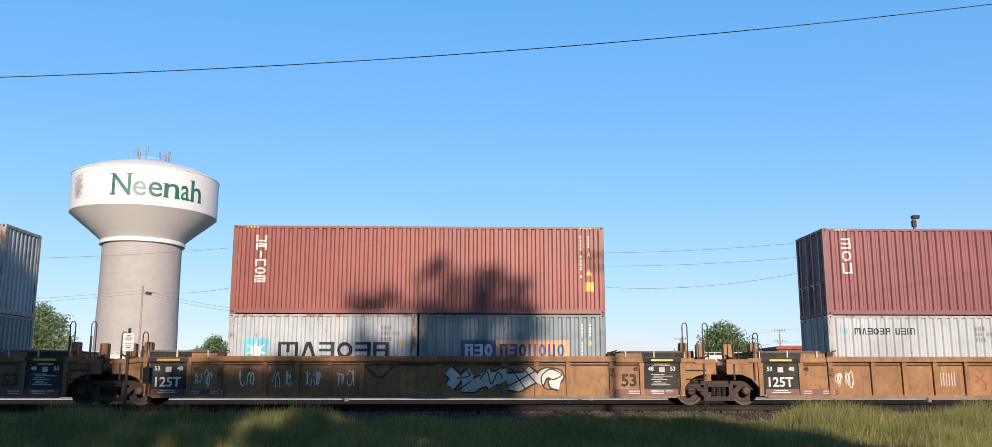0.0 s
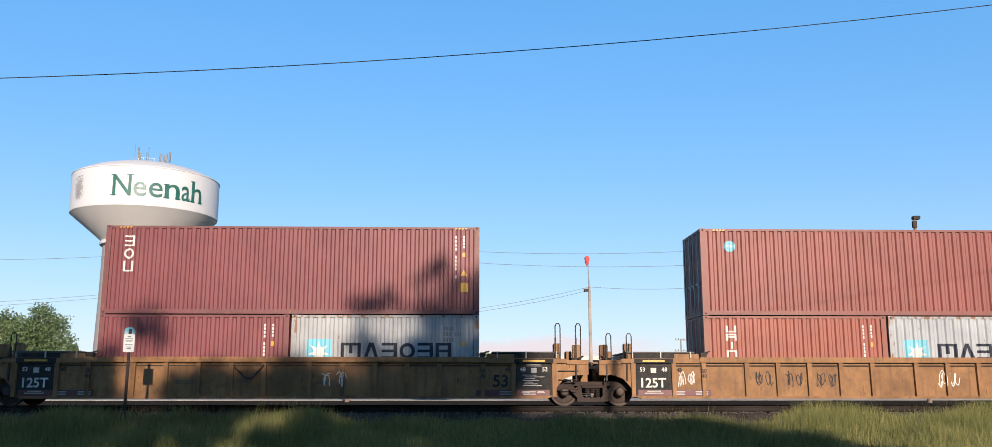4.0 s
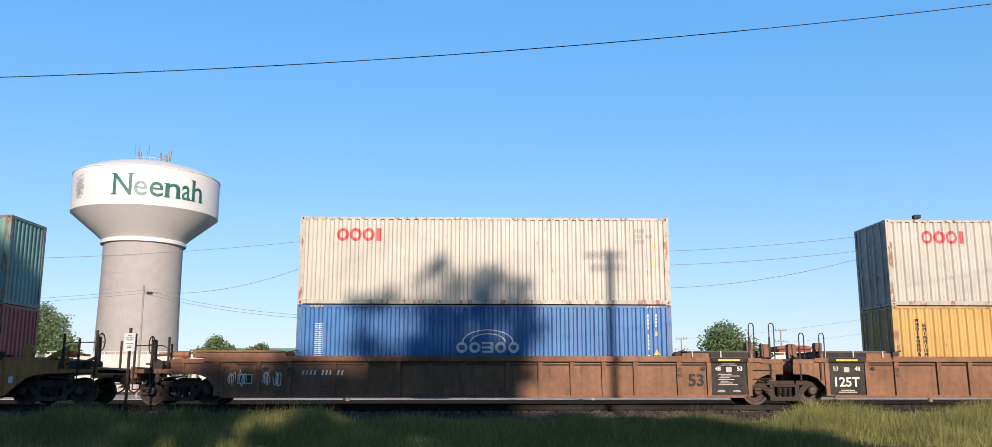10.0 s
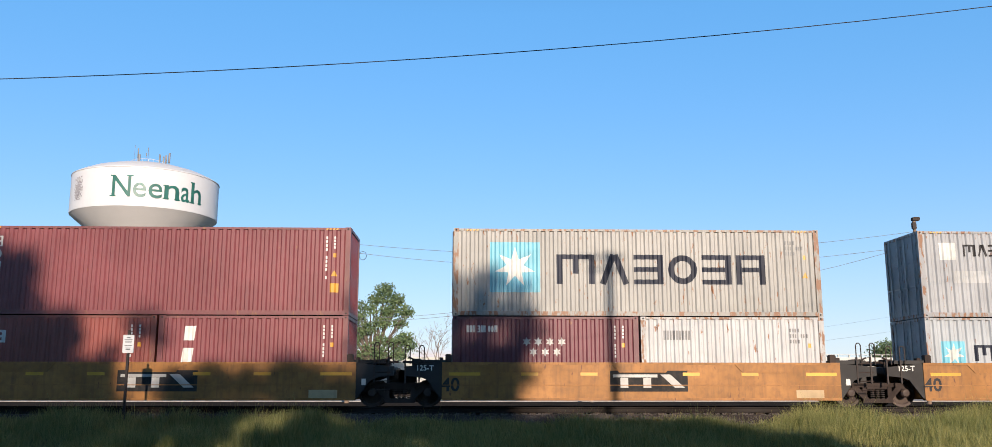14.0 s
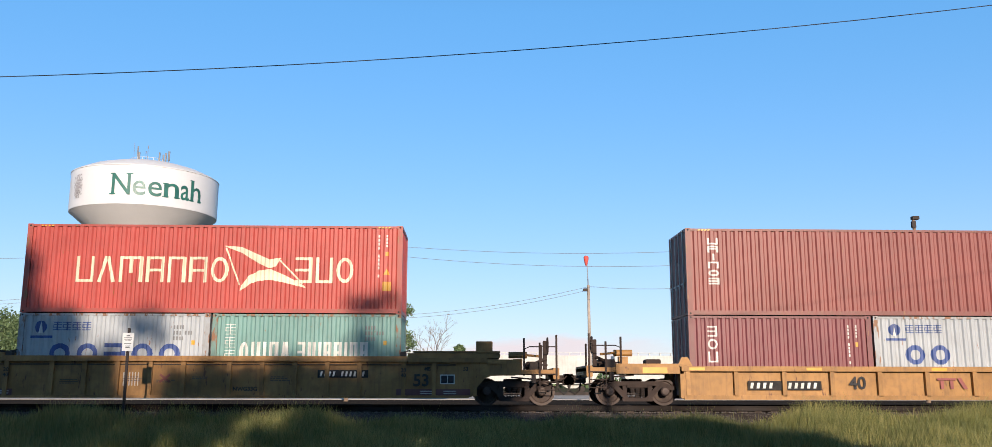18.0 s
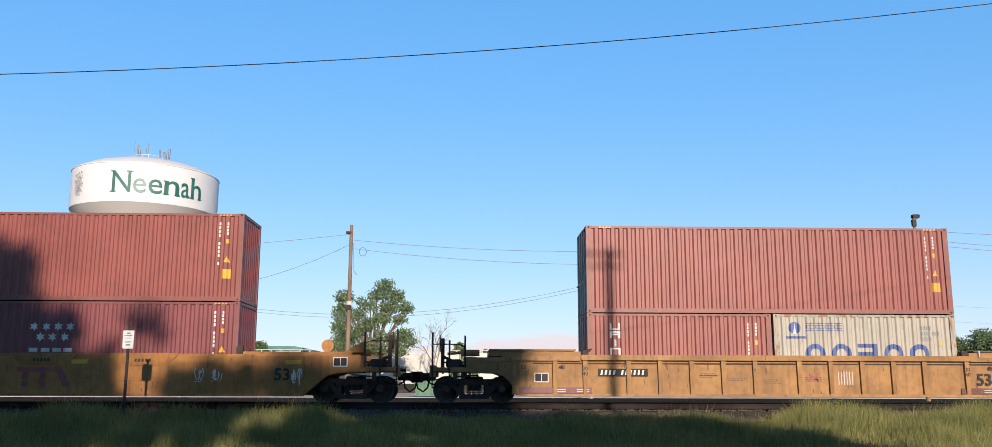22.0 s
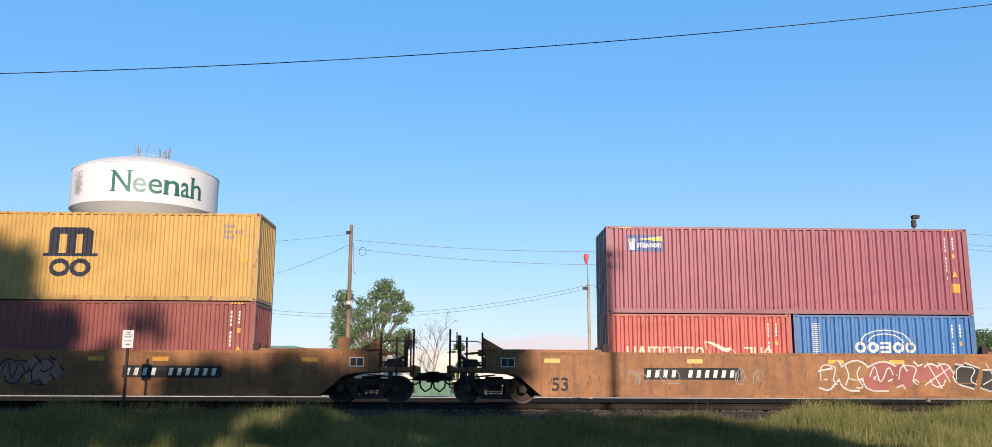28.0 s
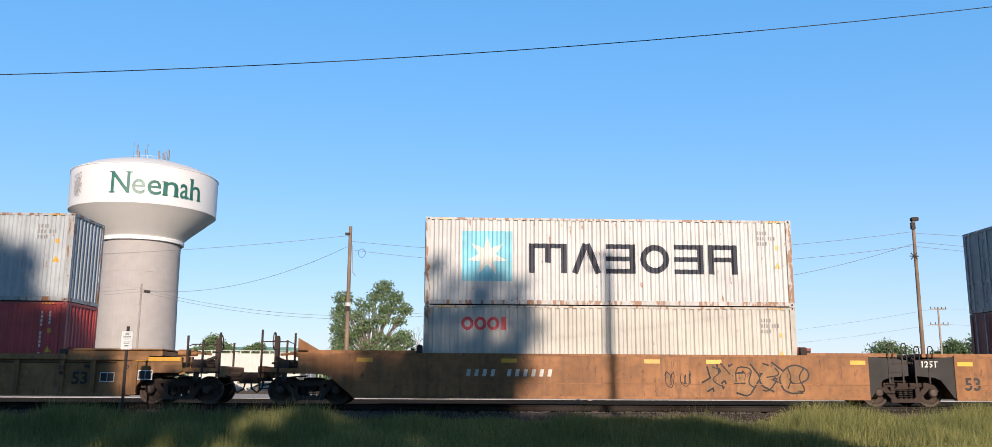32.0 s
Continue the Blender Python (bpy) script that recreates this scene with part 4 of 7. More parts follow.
def cut(poly, x, keep_right):
    """The part of an outline on one side of an upright line."""
    out = []
    for (ax, az), (bx, bz) in zip(poly, poly[1:] + poly[:1]):
        ina, inb = (ax >= x, bx >= x) if keep_right else (ax <= x, bx <= x)
        if ina:
            out.append((ax, az))
        if ina != inb:
            t = (x - ax) / (bx - ax)
            out.append((x, az + t * (bz - az)))
    return out


def drape(m, polys, fold, lift=0.004):
    """Lays flat outlines (x, z) on the folded side, so that paint follows the corrugation."""
    for poly in polys:
        x0, x1 = min(p[0] for p in poly), max(p[0] for p in poly)
        for (xa, da), (xb, db) in zip(fold, fold[1:]):
            if xb <= x0 or xa >= x1:
                continue
            piece = cut(poly, xa, True) if xa > x0 else poly
            if len(piece) > 2 and xb < x1:
                piece = cut(piece, xb, False)
            if len(piece) < 3:
                continue
            m.poly([(x, -1.219 + da + (db - da) * (x - xa) / (xb - xa) - lift, z) for x, z in piece])


def rect(x0, x1, z0, z1):
    return [(x0, z0), (x1, z0), (x1, z1), (x0, z1)]


def star(cx, cz, r, n=7, inner=0.42):
    return [[(cx, cz), (cx + inner * r * math.sin((i - 0.5) * 2 * math.pi / n), cz + inner * r * math.cos((i - 0.5) * 2 * math.pi / n)),
             (cx + r * math.sin(i * 2 * math.pi / n), cz + r * math.cos(i * 2 * math.pi / n)),
             (cx + inner * r * math.sin((i + 0.5) * 2 * math.pi / n), cz + inner * r * math.cos((i + 0.5) * 2 * math.pi / n))] for i in range(n)]


def ring(cx, cz, rx, rz, t, n=14):
    """A round band of width t, as a group of outlines."""
    p = lambda i, q: (cx + (rx - q) * math.cos(2 * math.pi * i / n), cz + (rz - q) * math.sin(2 * math.pi * i / n))
    return [[p(i, 0), p(i + 1, 0), p(i + 1, t), p(i, t)] for i in range(n)]


def disc(cx, cz, rx, rz, n=14):
    return [(cx + rx * math.cos(2 * math.pi * i / n), cz + rz * math.sin(2 * math.pi * i / n)) for i in range(n)]


def line_quad(p, q, t):
    """A straight band of width t from p to q."""
    dx, dz = q[0] - p[0], q[1] - p[1]
    n = math.hypot(dx, dz) or 1.0
    nx, nz = -dz / n * t / 2, dx / n * t / 2
    return [(p[0] - nx, p[1] - nz), (q[0] - nx, q[1] - nz), (q[0] + nx, q[1] + nz), (p[0] + nx, p[1] + nz)]


def sign_shape(kind, a, b, z0, z1, t):
    """One sign of a painted word as plain bars, wedges and rings; t: the width of its strokes."""
    w, h = b - a, z1 - z0
    u = t * 0.8
    left, right = rect(a, a + t, z0, z1), rect(b - t, b, z0, z1)
    if kind == "g":
        return [left, right, rect(a + t, b - t, z1 - u, z1), rect((a + b - t) / 2, (a + b + t) / 2, z0 + h * 0.35, z1 - u)]
    if kind == "u":
        return [left, right, rect(a + t, b - t, z0, z0 + u)]
    if kind == "n":
        return [left, right, rect(a + t, b - t, z1 - u, z1)]
    if kind == "w":
        m = (a + b) / 2
        return [line_quad((a + t / 2, z0), (m - t * 0.15, z1), t), line_quad((b - t / 2, z0), (m + t * 0.15, z1), t)]
    if kind == "v":
        return [rect(a, b, z1 - u * 1.1, z1), rect((a + b - t) / 2 - t * 0.35, (a + b + t) / 2 + t * 0.35, z0, z1 - u * 1.1)]
    if kind == "e":
        return [right] + [rect(a, b - t, z0 + k * (h - u) / 2, z0 + k * (h - u) / 2 + u) for k in range(3)]
    if kind == "d":
        m = (z0 + z1) / 2
        return [rect(a, b, z0, z0 + u), rect(a, b, z1 - u, z1), rect(a, b, m - u / 2, m + u / 2), rect(a, a + t, m + u / 2, z1 - u), rect(a, a + t, z0 + u, m - u / 2)]
    if kind == "b":
        return [left, rect(a + t, b, z1 - u, z1), rect(a + t, b, z0 + h * 0.42, z0 + h * 0.42 + u), rect(b - t, b, z0 + h * 0.42 + u, z1 - u), rect(b - t, b, z0, z0 + h * 0.42)]
    if kind == "i":
        return [rect((a + b - t) / 2, (a + b + t) / 2, z0, z1)]
    if kind == "c":
        return [rect(a, b, z0 + h * k, z0 + h * k + u * 0.8) for k in (0.0, 0.3, 0.6, 0.88)] + [rect((a + b - t) / 2, (a + b + t) / 2, z0, z1), rect(a, a + t * 0.8, z0 + h * 0.3, z0 + h * 0.68)]
    return ring((a + b) / 2, (z0 + z1) / 2, w / 2, h / 2, t)


WIDE = {"g": 1.3, "i": 0.42, " ": 0.55}


def word(x0, x1, z0, z1, kinds, stroke=0.2, gap=0.2):
    """A row of plain signs, a group of outlines for each one; stroke is a share of their height."""
    total = sum(WIDE.get(k, 1.0) for k in kinds) + gap * (len(kinds) - 1)
    w = (x1 - x0) / total
    out, x = [], x0
    for k in kinds:
        wide = WIDE.get(k, 1.0) * w
        if k != " ":
            out.append(sign_shape(k, x, x + wide, z0, z1, min(stroke * (z1 - z0), wide * 0.9)))
        x += wide + gap * w
    return out


def column(x0, x1, z1, z0, kinds, stroke=0.24, gap=0.2):
    h = (z1 - z0) / (len(kinds) + gap * (len(kinds) - 1))
    return [sign_shape(k, x0, x1, z1 - i * h * (1 + gap) - h, z1 - i * h * (1 + gap), stroke * (x1 - x0) * 1.1) for i, k in enumerate(kinds)]


def one(polys):
    """All the outlines as one group."""
    return [polys]


# marks: functions of half length and height that return (name, outlines, material) triples
def m_star_big(h, H):
    x = -h + 1.2
    return [("logo_panel", one([rect(x, x + 1.66, H - 2.12, H - 0.46)]), CYAN_INK), ("logo_star", one(star(x + 0.83, H - 1.29, 0.68)), WHITE_INK),
            ("company_letter", word(x + 2.2, x + 9.15, H - 1.84, H - 0.86, "gwereb", 0.2, 0.17), NAVY_INK)]


def m_star_small(h, H):
    x = -h + 0.5
    return [("logo_panel", [rect(x, x + 0.8, H - 1.62, H - 0.78)], CYAN_INK), ("logo_star", one(star(x + 0.4, H - 1.2, 0.36)), WHITE_INK),
            ("company_letter", word(x + 1.1, x + 4.65, H - 1.42, H - 0.9, "gwereb", 0.21, 0.17), NAVY_INK)]


def m_line_big(h, H):
    x = -h + 0.72
    return [("logo_panel", [rect(x, x + 0.56, H - 0.98, H - 0.4)], WHITE_INK), ("company_letter", word(x + 0.8, x + 4.8, H - 0.86, H - 0.46, "gwereb uein", 0.2, 0.2), DARK_INK),
            ("repair_patch", [rect(-h + 2.5, -h + 3.7, H - 1.75, H - 0.95), rect(-h + 1.1, -h + 2.3, H - 1.75, H - 1.35)], PATCH)]


def m_line_small(h, H):
    x = -h + 0.45
    return [("logo_star", one(star(x + 0.12, H - 0.52, 0.16)), CYAN_INK), ("company_letter", word(x + 0.42, x + 2.45, H - 0.63, H - 0.42, "gwereb uein", 0.2, 0.2), DARK_INK)]


def m_upright_six(h, H):
    return [("company_letter", column(-h + 0.74, -h + 1.1, H - 0.32, H - 1.88, "ubinre", 0.17), WHITE_INK)]


def m_upright_six_low(h, H):
    return [("company_letter", column(-h + 0.74, -h + 1.08, H - 0.32, H - 1.88, "ubinre", 0.17), WHITE_INK)]


def m_upright_three(h, H):
    return [("company_letter", column(-h + 0.62, -h + 0.94, H - 0.34, H - 1.52, "eru", 0.18), WHITE_INK)]


def flag(x, z, s):
    """A blown flag between two slanted lines."""
    bands = (((6.41, -0.69), (6.95, -0.73), (7.5, -0.98), (7.85, -1.13), (8.23, -1.08)), ((6.41, -0.72), (6.95, -0.92), (7.5, -1.26), (7.85, -1.42), (8.08, -1.36))), \
            (((6.98, -2.0), (7.2, -1.68), (7.55, -1.5), (7.9, -1.45), (8.4, -1.66), (9.0, -1.98)), ((6.94, -2.18), (7.3, -1.92), (7.55, -1.84), (7.9, -1.8), (8.4, -1.9), (9.07, -2.07)))
    out = [[[lo[i], lo[i + 1], hi[i + 1], hi[i]] for i in range(len(hi) - 1)] for hi, lo in bands]
    out += [[line_quad((6.44, -0.76), (6.92, -1.98), 0.05)], [line_quad((8.2, -1.16), (8.96, -1.93), 0.05)]]
    return [[[(x + a * s, z + b * s) for a, b in q] for q in group] for group in out]


def m_flag_word(h, H):
    x, z0 = -h + 1.65, H - 1.9
    return [("company_letter", word(x, x + 4.9, z0, z0 + 0.84, "uwgbnbr", 0.13, 0.2) + word(x + 7.05, x + 8.95, z0, z0 + 0.84, "eur", 0.13, 0.2), CREAM_INK),
            ("flag_emblem", flag(-h, H, 1.0), CREAM_INK)]


def m_flag_word_small(h, H):
    x, z0 = -h + 0.6, H - 1.52
    return [("company_letter", word(x, x + 2.55, z0, z0 + 0.45, "uwgbnbr", 0.14, 0.2) + word(x + 3.85, x + 4.8, z0, z0 + 0.45, "eur", 0.14, 0.2), CREAM_INK),
            ("flag_emblem", flag(-h + 0.09, H - 0.56, 0.48), CREAM_INK)]


def m_two_panels(h, H):
    x = -h + 1.35
    return [("blue_panel", [rect(x, x + 1.12, H - 1.55, H - 0.84)], BLUE_INK), ("orange_panel", [rect(x + 1.12, x + 3.5, H - 1.55, H - 0.84)], ORANGE_INK),
            ("white_letter", word(x + 0.12, x + 1.02, H - 1.36, H - 0.96, "ber", 0.24, 0.2), WHITE_INK), ("blue_letter", word(x + 1.26, x + 3.36, H - 1.36, H - 0.96, "neriirur", 0.2, 0.25), BLUE_INK)]


def m_red_rings(h, H):
    x = -h + 1.2
    return [("company_letter", [ring(x + 0.2, H - 0.6, 0.2, 0.22, 0.1), ring(x + 0.62, H - 0.6, 0.2, 0.22, 0.1), ring(x + 1.04, H - 0.6, 0.2, 0.22, 0.1), rect(x + 1.3, x + 1.46, H - 0.81, H - 0.39)], RED_INK)]


def m_red_rings_small(h, H):
    x = -h + 0.72
    return [("company_letter", [ring(x + 0.17, H - 0.6, 0.17, 0.18, 0.085), ring(x + 0.52, H - 0.6, 0.17, 0.18, 0.085), ring(x + 0.87, H - 0.6, 0.17, 0.18, 0.085), rect(x + 1.09, x + 1.21, H - 0.77, H - 0.43)], RED_INK)]


def m_arches(h, H):
    x, z = -h + 5.3, H - 1.42
    return [("company_letter", [rect(x + 0.1, x + 0.42, z + 0.05, z + 0.68), rect(x + 0.66, x + 0.96, z + 0.05, z + 0.68), rect(x + 1.18, x + 1.5, z + 0.05, z + 0.68), rect(x + 0.1, x + 1.5, z + 0.68, z + 0.78), [(x + 0.1, z + 0.78), (x + 1.5, z + 0.78), (x + 1.34, z + 0.9), (x + 0.18, z + 0.9)],
                                   rect(x - 0.06, x + 1.7, z - 0.05, z + 0.05), ring(x + 0.5, z - 0.42, 0.34, 0.3, 0.15), ring(x + 1.16, z - 0.42, 0.34, 0.3, 0.15)], NAVY_INK),
            ("upright_letter", column(-h + 0.76, -h + 0.86, H - 0.42, H - 2.2, "gerivebbwnewn", 0.3) + column(-h + 1.0, -h + 1.1, H - 0.58, H - 2.05, "dnibbinb rr", 0.3), DARK_INK)]


def m_arcs_blue(h, H):
    x = -h + (5.15 if h > 4 else 2.0)
    H = H + (0.0 if h > 4 else 0.32)
    arcs = []
    for cx, r in ((x + 1.03, 0.85), (x + 1.03, 0.6)):
        for i in range(10):
            a, b = math.pi * i / 10, math.pi * (i + 1) / 10
            arcs.append([(cx + r * math.cos(a), H - 1.22 + 0.5 * r * math.sin(a)), (cx + r * math.cos(b), H - 1.22 + 0.5 * r * math.sin(b)),
                         (cx + (r - 0.05) * math.cos(b), H - 1.22 + 0.5 * (r - 0.07) * math.sin(b)), (cx + (r - 0.05) * math.cos(a), H - 1.22 + 0.5 * (r - 0.07) * math.sin(a))])
    return [("arc_emblem", one(arcs), WHITE_INK), ("company_letter", word(x, x + 2.05, H - 1.56, H - 1.2, "rrerr", 0.26, 0.12) + word(x + 0.1, x + 1.95, H - 2.0, H - 1.66, "dnibbinb", 0.24, 0.2), WHITE_INK),
            ("upright_letter", column(-h + 0.6, -h + 0.86, H - 0.6, H - 1.85, "ccccc", 0.09), WHITE_INK)]


def m_ship_white(h, H):
    x = -h + 0.4
    ring = [disc(x + 0.3, H - 0.45, 0.2, 0.2)]
    return [("round_emblem", ring, BLUE_INK), ("emblem_mast", [[(x + 0.24, H - 0.65), (x + 0.36, H - 0.65), (x + 0.3, H - 0.26)]], WHITE_INK), ("company_letter", word(x + 0.68, x + 1.88, H - 0.55, H - 0.28, "cccc", 0.14, 0.14), BLUE_INK),
            ("large_letter", word(x + 0.62, x + 4.75, H - 1.62, H - 0.96, "rrerr", 0.24, 0.3), BLUE_INK), ("emblem_caption", [rect(x, x + 0.68, H - 0.8, H - 0.72)], BLUE_INK)]


def m_ship_worn(h, H):
    x = -h + 0.4
    full = m_ship_white(h, H)
    full[3] = ("large_letter", word(x + 0.62, x + 2.1, H - 1.58, H - 0.94, "rr", 0.24, 0.3) + word(x + 4.1, x + 4.65, H - 1.58, H - 0.94, "r", 0.24), BLUE_INK)
    return full


def m_wide_word(h, H):
    return [("upright_letter", column(-h + 0.6, -h + 1.0, H - 0.22, H - 2.55, "cccccc", 0.085, 0.2), WHITE_INK), ("company_letter", word(-h + 2.95, -h + 5.3, H - 1.8, H - 0.95, "ruinw", 0.17, 0.3) + word(-h + 5.75, -h + 9.3, H - 1.8, H - 0.95, "euibbinb", 0.17, 0.3), WHITE_INK),
            ("repair_patch", [rect(-h + 1.75, -h + 2.4, H - 2.7, H - 2.0)], GREEN_INK)]


def m_wide_word_small(h, H):
    return [("upright_letter", column(-h + 0.42, -h + 0.74, H - 0.32, H - 1.5, "ccc", 0.085, 0.2), WHITE_INK), ("company_letter", word(-h + 0.9, -h + 2.5, H - 1.55, H - 0.9, "ruinw", 0.16, 0.3) + word(-h + 2.75, -h + 5.0, H - 1.55, H - 0.9, "euibbinb", 0.16, 0.3), WHITE_INK)]


def m_seven_stars(h, H):
    x = -h + (5.6 if h > 4 else 2.3)
    stars = []
    for i in range(4):
        stars.append(star(x + 0.1 + 0.38 * i, H - 0.82, 0.15, 6, 0.5))
    for i in range(3):
        stars.append(star(x + 0.32 + 0.38 * i, H - 1.15, 0.15, 6, 0.5))
    return [("company_letter", word(-h + 0.45, -h + 1.45, H - 0.52, H - 0.3, "uuu eig rrg", 0.2, 0.2), WHITE_INK), ("star_emblem", stars, WHITE_INK), ("caption", [rect(x + i * 0.36, x + 0.27 + i * 0.36, H - 1.62, H - 1.5) for i in range(4)], WHITE_INK)]


def m_lighthouse(h, H):
    x = -h + 0.7
    return [("navy_panel", [rect(x, x + 1.2, H - 0.85, H - 0.3)], BLUE_INK), ("yellow_beam", [[(x + 0.32, H - 0.44), (x + 1.17, H - 0.33), (x + 1.17, H - 0.5)]], SAFETY),
            ("white_letter", word(x + 0.34, x + 1.12, H - 0.72, H - 0.56, "bewrrn", 0.26, 0.15) + [rect(x + 0.08, x + 0.24, H - 0.8, H - 0.42), rect(x + 0.04, x + 0.28, H - 0.52, H - 0.44)], WHITE_INK)]


def m_round_logo(h, H):
    return [("round_logo", [disc(-h + 0.98, H - 0.6, 0.19, 0.19)], CYAN_INK), ("logo_print", word(-h + 0.84, -h + 1.12, H - 0.64, H - 0.56, "brbn", 0.25), WHITE_INK)]


def m_white_strip(h, H):
    return [("white_panel", [rect(-h + 0.7, -h + 1.1, H - 1.7, H - 0.34)], WHITE_INK), ("blue_letter", column(-h + 0.8, -h + 1.0, H - 0.7, H - 1.66, "rrdr", 0.25), BLUE_INK)]


def m_blue_strip(h, H):
    return [("white_panel", [rect(-h + 0.65, -h + 1.1, H - 0.62, H - 0.3)], WHITE_INK), ("blue_panel", [rect(-h + 0.65, -h + 1.1, H - 1.9, H - 0.62)], BLUE_INK), ("white_letter", column(-h + 0.77, -h + 1.0, H - 0.74, H - 1.75, "rbrn", 0.22, 0.3), WHITE_INK)]


def m_three_signs(h, H):
    return [("company_letter", word(-h + 0.6, -h + 1.3, H - 0.88, H - 0.48, "rwe", 0.24, 0.15), WHITE_INK)]


def m_two_slants(h, H):
    return [("company_letter", [[(-h + 0.8, H - 0.8), (-h + 1.15, H - 0.8), (-h + 1.2, H - 0.34), (-h + 0.85, H - 0.34)], [(-h + 0.75, H - 1.5), (-h + 1.1, H - 1.5), (-h + 1.15, H - 1.04), (-h + 0.8, H - 1.04)]], WHITE_INK)]


def m_flagmark(h, H):
    return [("small_emblem", [rect(-h + 0.95, -h + 1.25, H - 0.62, H - 0.25)], BLUE_INK), ("emblem_stripe", [[(-h + 0.97, H - 0.55), (-h + 1.23, H - 0.35), (-h + 1.23, H - 0.27), (-h + 0.97, H - 0.42)]], SAFETY)]


def m_box(h, H):
    return [("faint_print", [rect(-h + 0.75 + 0.1 * i, -h + 0.82 + 0.1 * i, H - 0.75, H - 0.45) for i in range(9)], GREY_SPRAY)]


def m_d(h, H):
    return [("company_letter", [disc(h - 3.2, H - 1.5, 0.35, 0.35)], WHITE_INK)]


def m_none(h, H):
    return []


LIFT = {"logo_star": 0.007, "white_letter": 0.008, "blue_letter": 0.007, "yellow_beam": 0.007, "emblem_mast": 0.007, "logo_print": 0.007, "emblem_stripe": 0.007}
PATCH = paint("pale_patch", (0.5, 0.5, 0.49), 0.6, streak=0.2, dirt=0.1, bump=0)
BOXES = {
    "maroon": ((0.205, 0.045, 0.05), 0.12, 0.2, "maroon"),
    "plum": ((0.27, 0.052, 0.085), 0.08, 0.15, "plum-red"),
    "redbrown": ((0.255, 0.058, 0.045), 0.15, 0.25, "red-brown"),
    "rustbrown": ((0.31, 0.075, 0.045), 0.15, 0.25, "rust-brown"),
    "brick": ((0.46, 0.062, 0.045), 0.2, 0.25, "brick-red"),
    "red": ((0.5, 0.05, 0.045), 0.15, 0.2, "bright red"),
    "wine": ((0.16, 0.03, 0.042), 0.2, 0.25, "wine-red"),
    "grey": ((0.40, 0.405, 0.41), 0.22, 0.35, "light grey"),
    "worngrey": ((0.38, 0.385, 0.395), 0.4, 0.4, "rust-spotted light grey"),
    "rustgrey": ((0.37, 0.355, 0.325), 0.5, 0.5, "rust-streaked pale grey"),
    "offwhite": ((0.53, 0.525, 0.52), 0.4, 0.45, "rust-spotted off-white"),
    "palegrey": ((0.43, 0.455, 0.475), 0.3, 0.5, "streaky pale grey"),
    "cream": ((0.51, 0.475, 0.42), 0.12, 0.25, "cream-white"),
    "beige": ((0.4, 0.365, 0.3), 0.4, 0.75, "weathered beige"),
    "yellow": ((0.55, 0.325, 0.08), 0.15, 0.25, "mustard yellow"),
    "blue": ((0.012, 0.13, 0.38), 0.12, 0.2, "bright blue"),
    "slate": ((0.19, 0.24, 0.27), 0.35, 0.4, "slate blue"),
    "green": ((0.17, 0.33, 0.295), 0.38, 0.45, "faded sea-green"),
    "teal": ((0.0, 0.25, 0.19), 0.15, 0.25, "teal green"),
}


def coat(colour):
    rgb, rust, streak, _ = BOXES[colour]
    return paint("coat_" + colour, rgb, 0.5, rust=rust, streak=streak, dirt=0.22, fade=0.14, bump=0.08,
                 dust=tuple(0.55 * c + 0.05 for c in rgb), rust_rgb=(0.22, 0.085, 0.03))


def frame_coat(colour):
    rgb, rust, streak, _ = BOXES[colour]
    return paint("edge_" + colour, tuple(c * 0.85 for c in rgb), 0.5, rust=min(1.5, rust + (0.85 if rgb[1] > 0.3 else 0.4)), rust_rgb=(0.2, 0.085, 0.035), streak=streak, dirt=0.35, fade=0.14, bump=0.1)


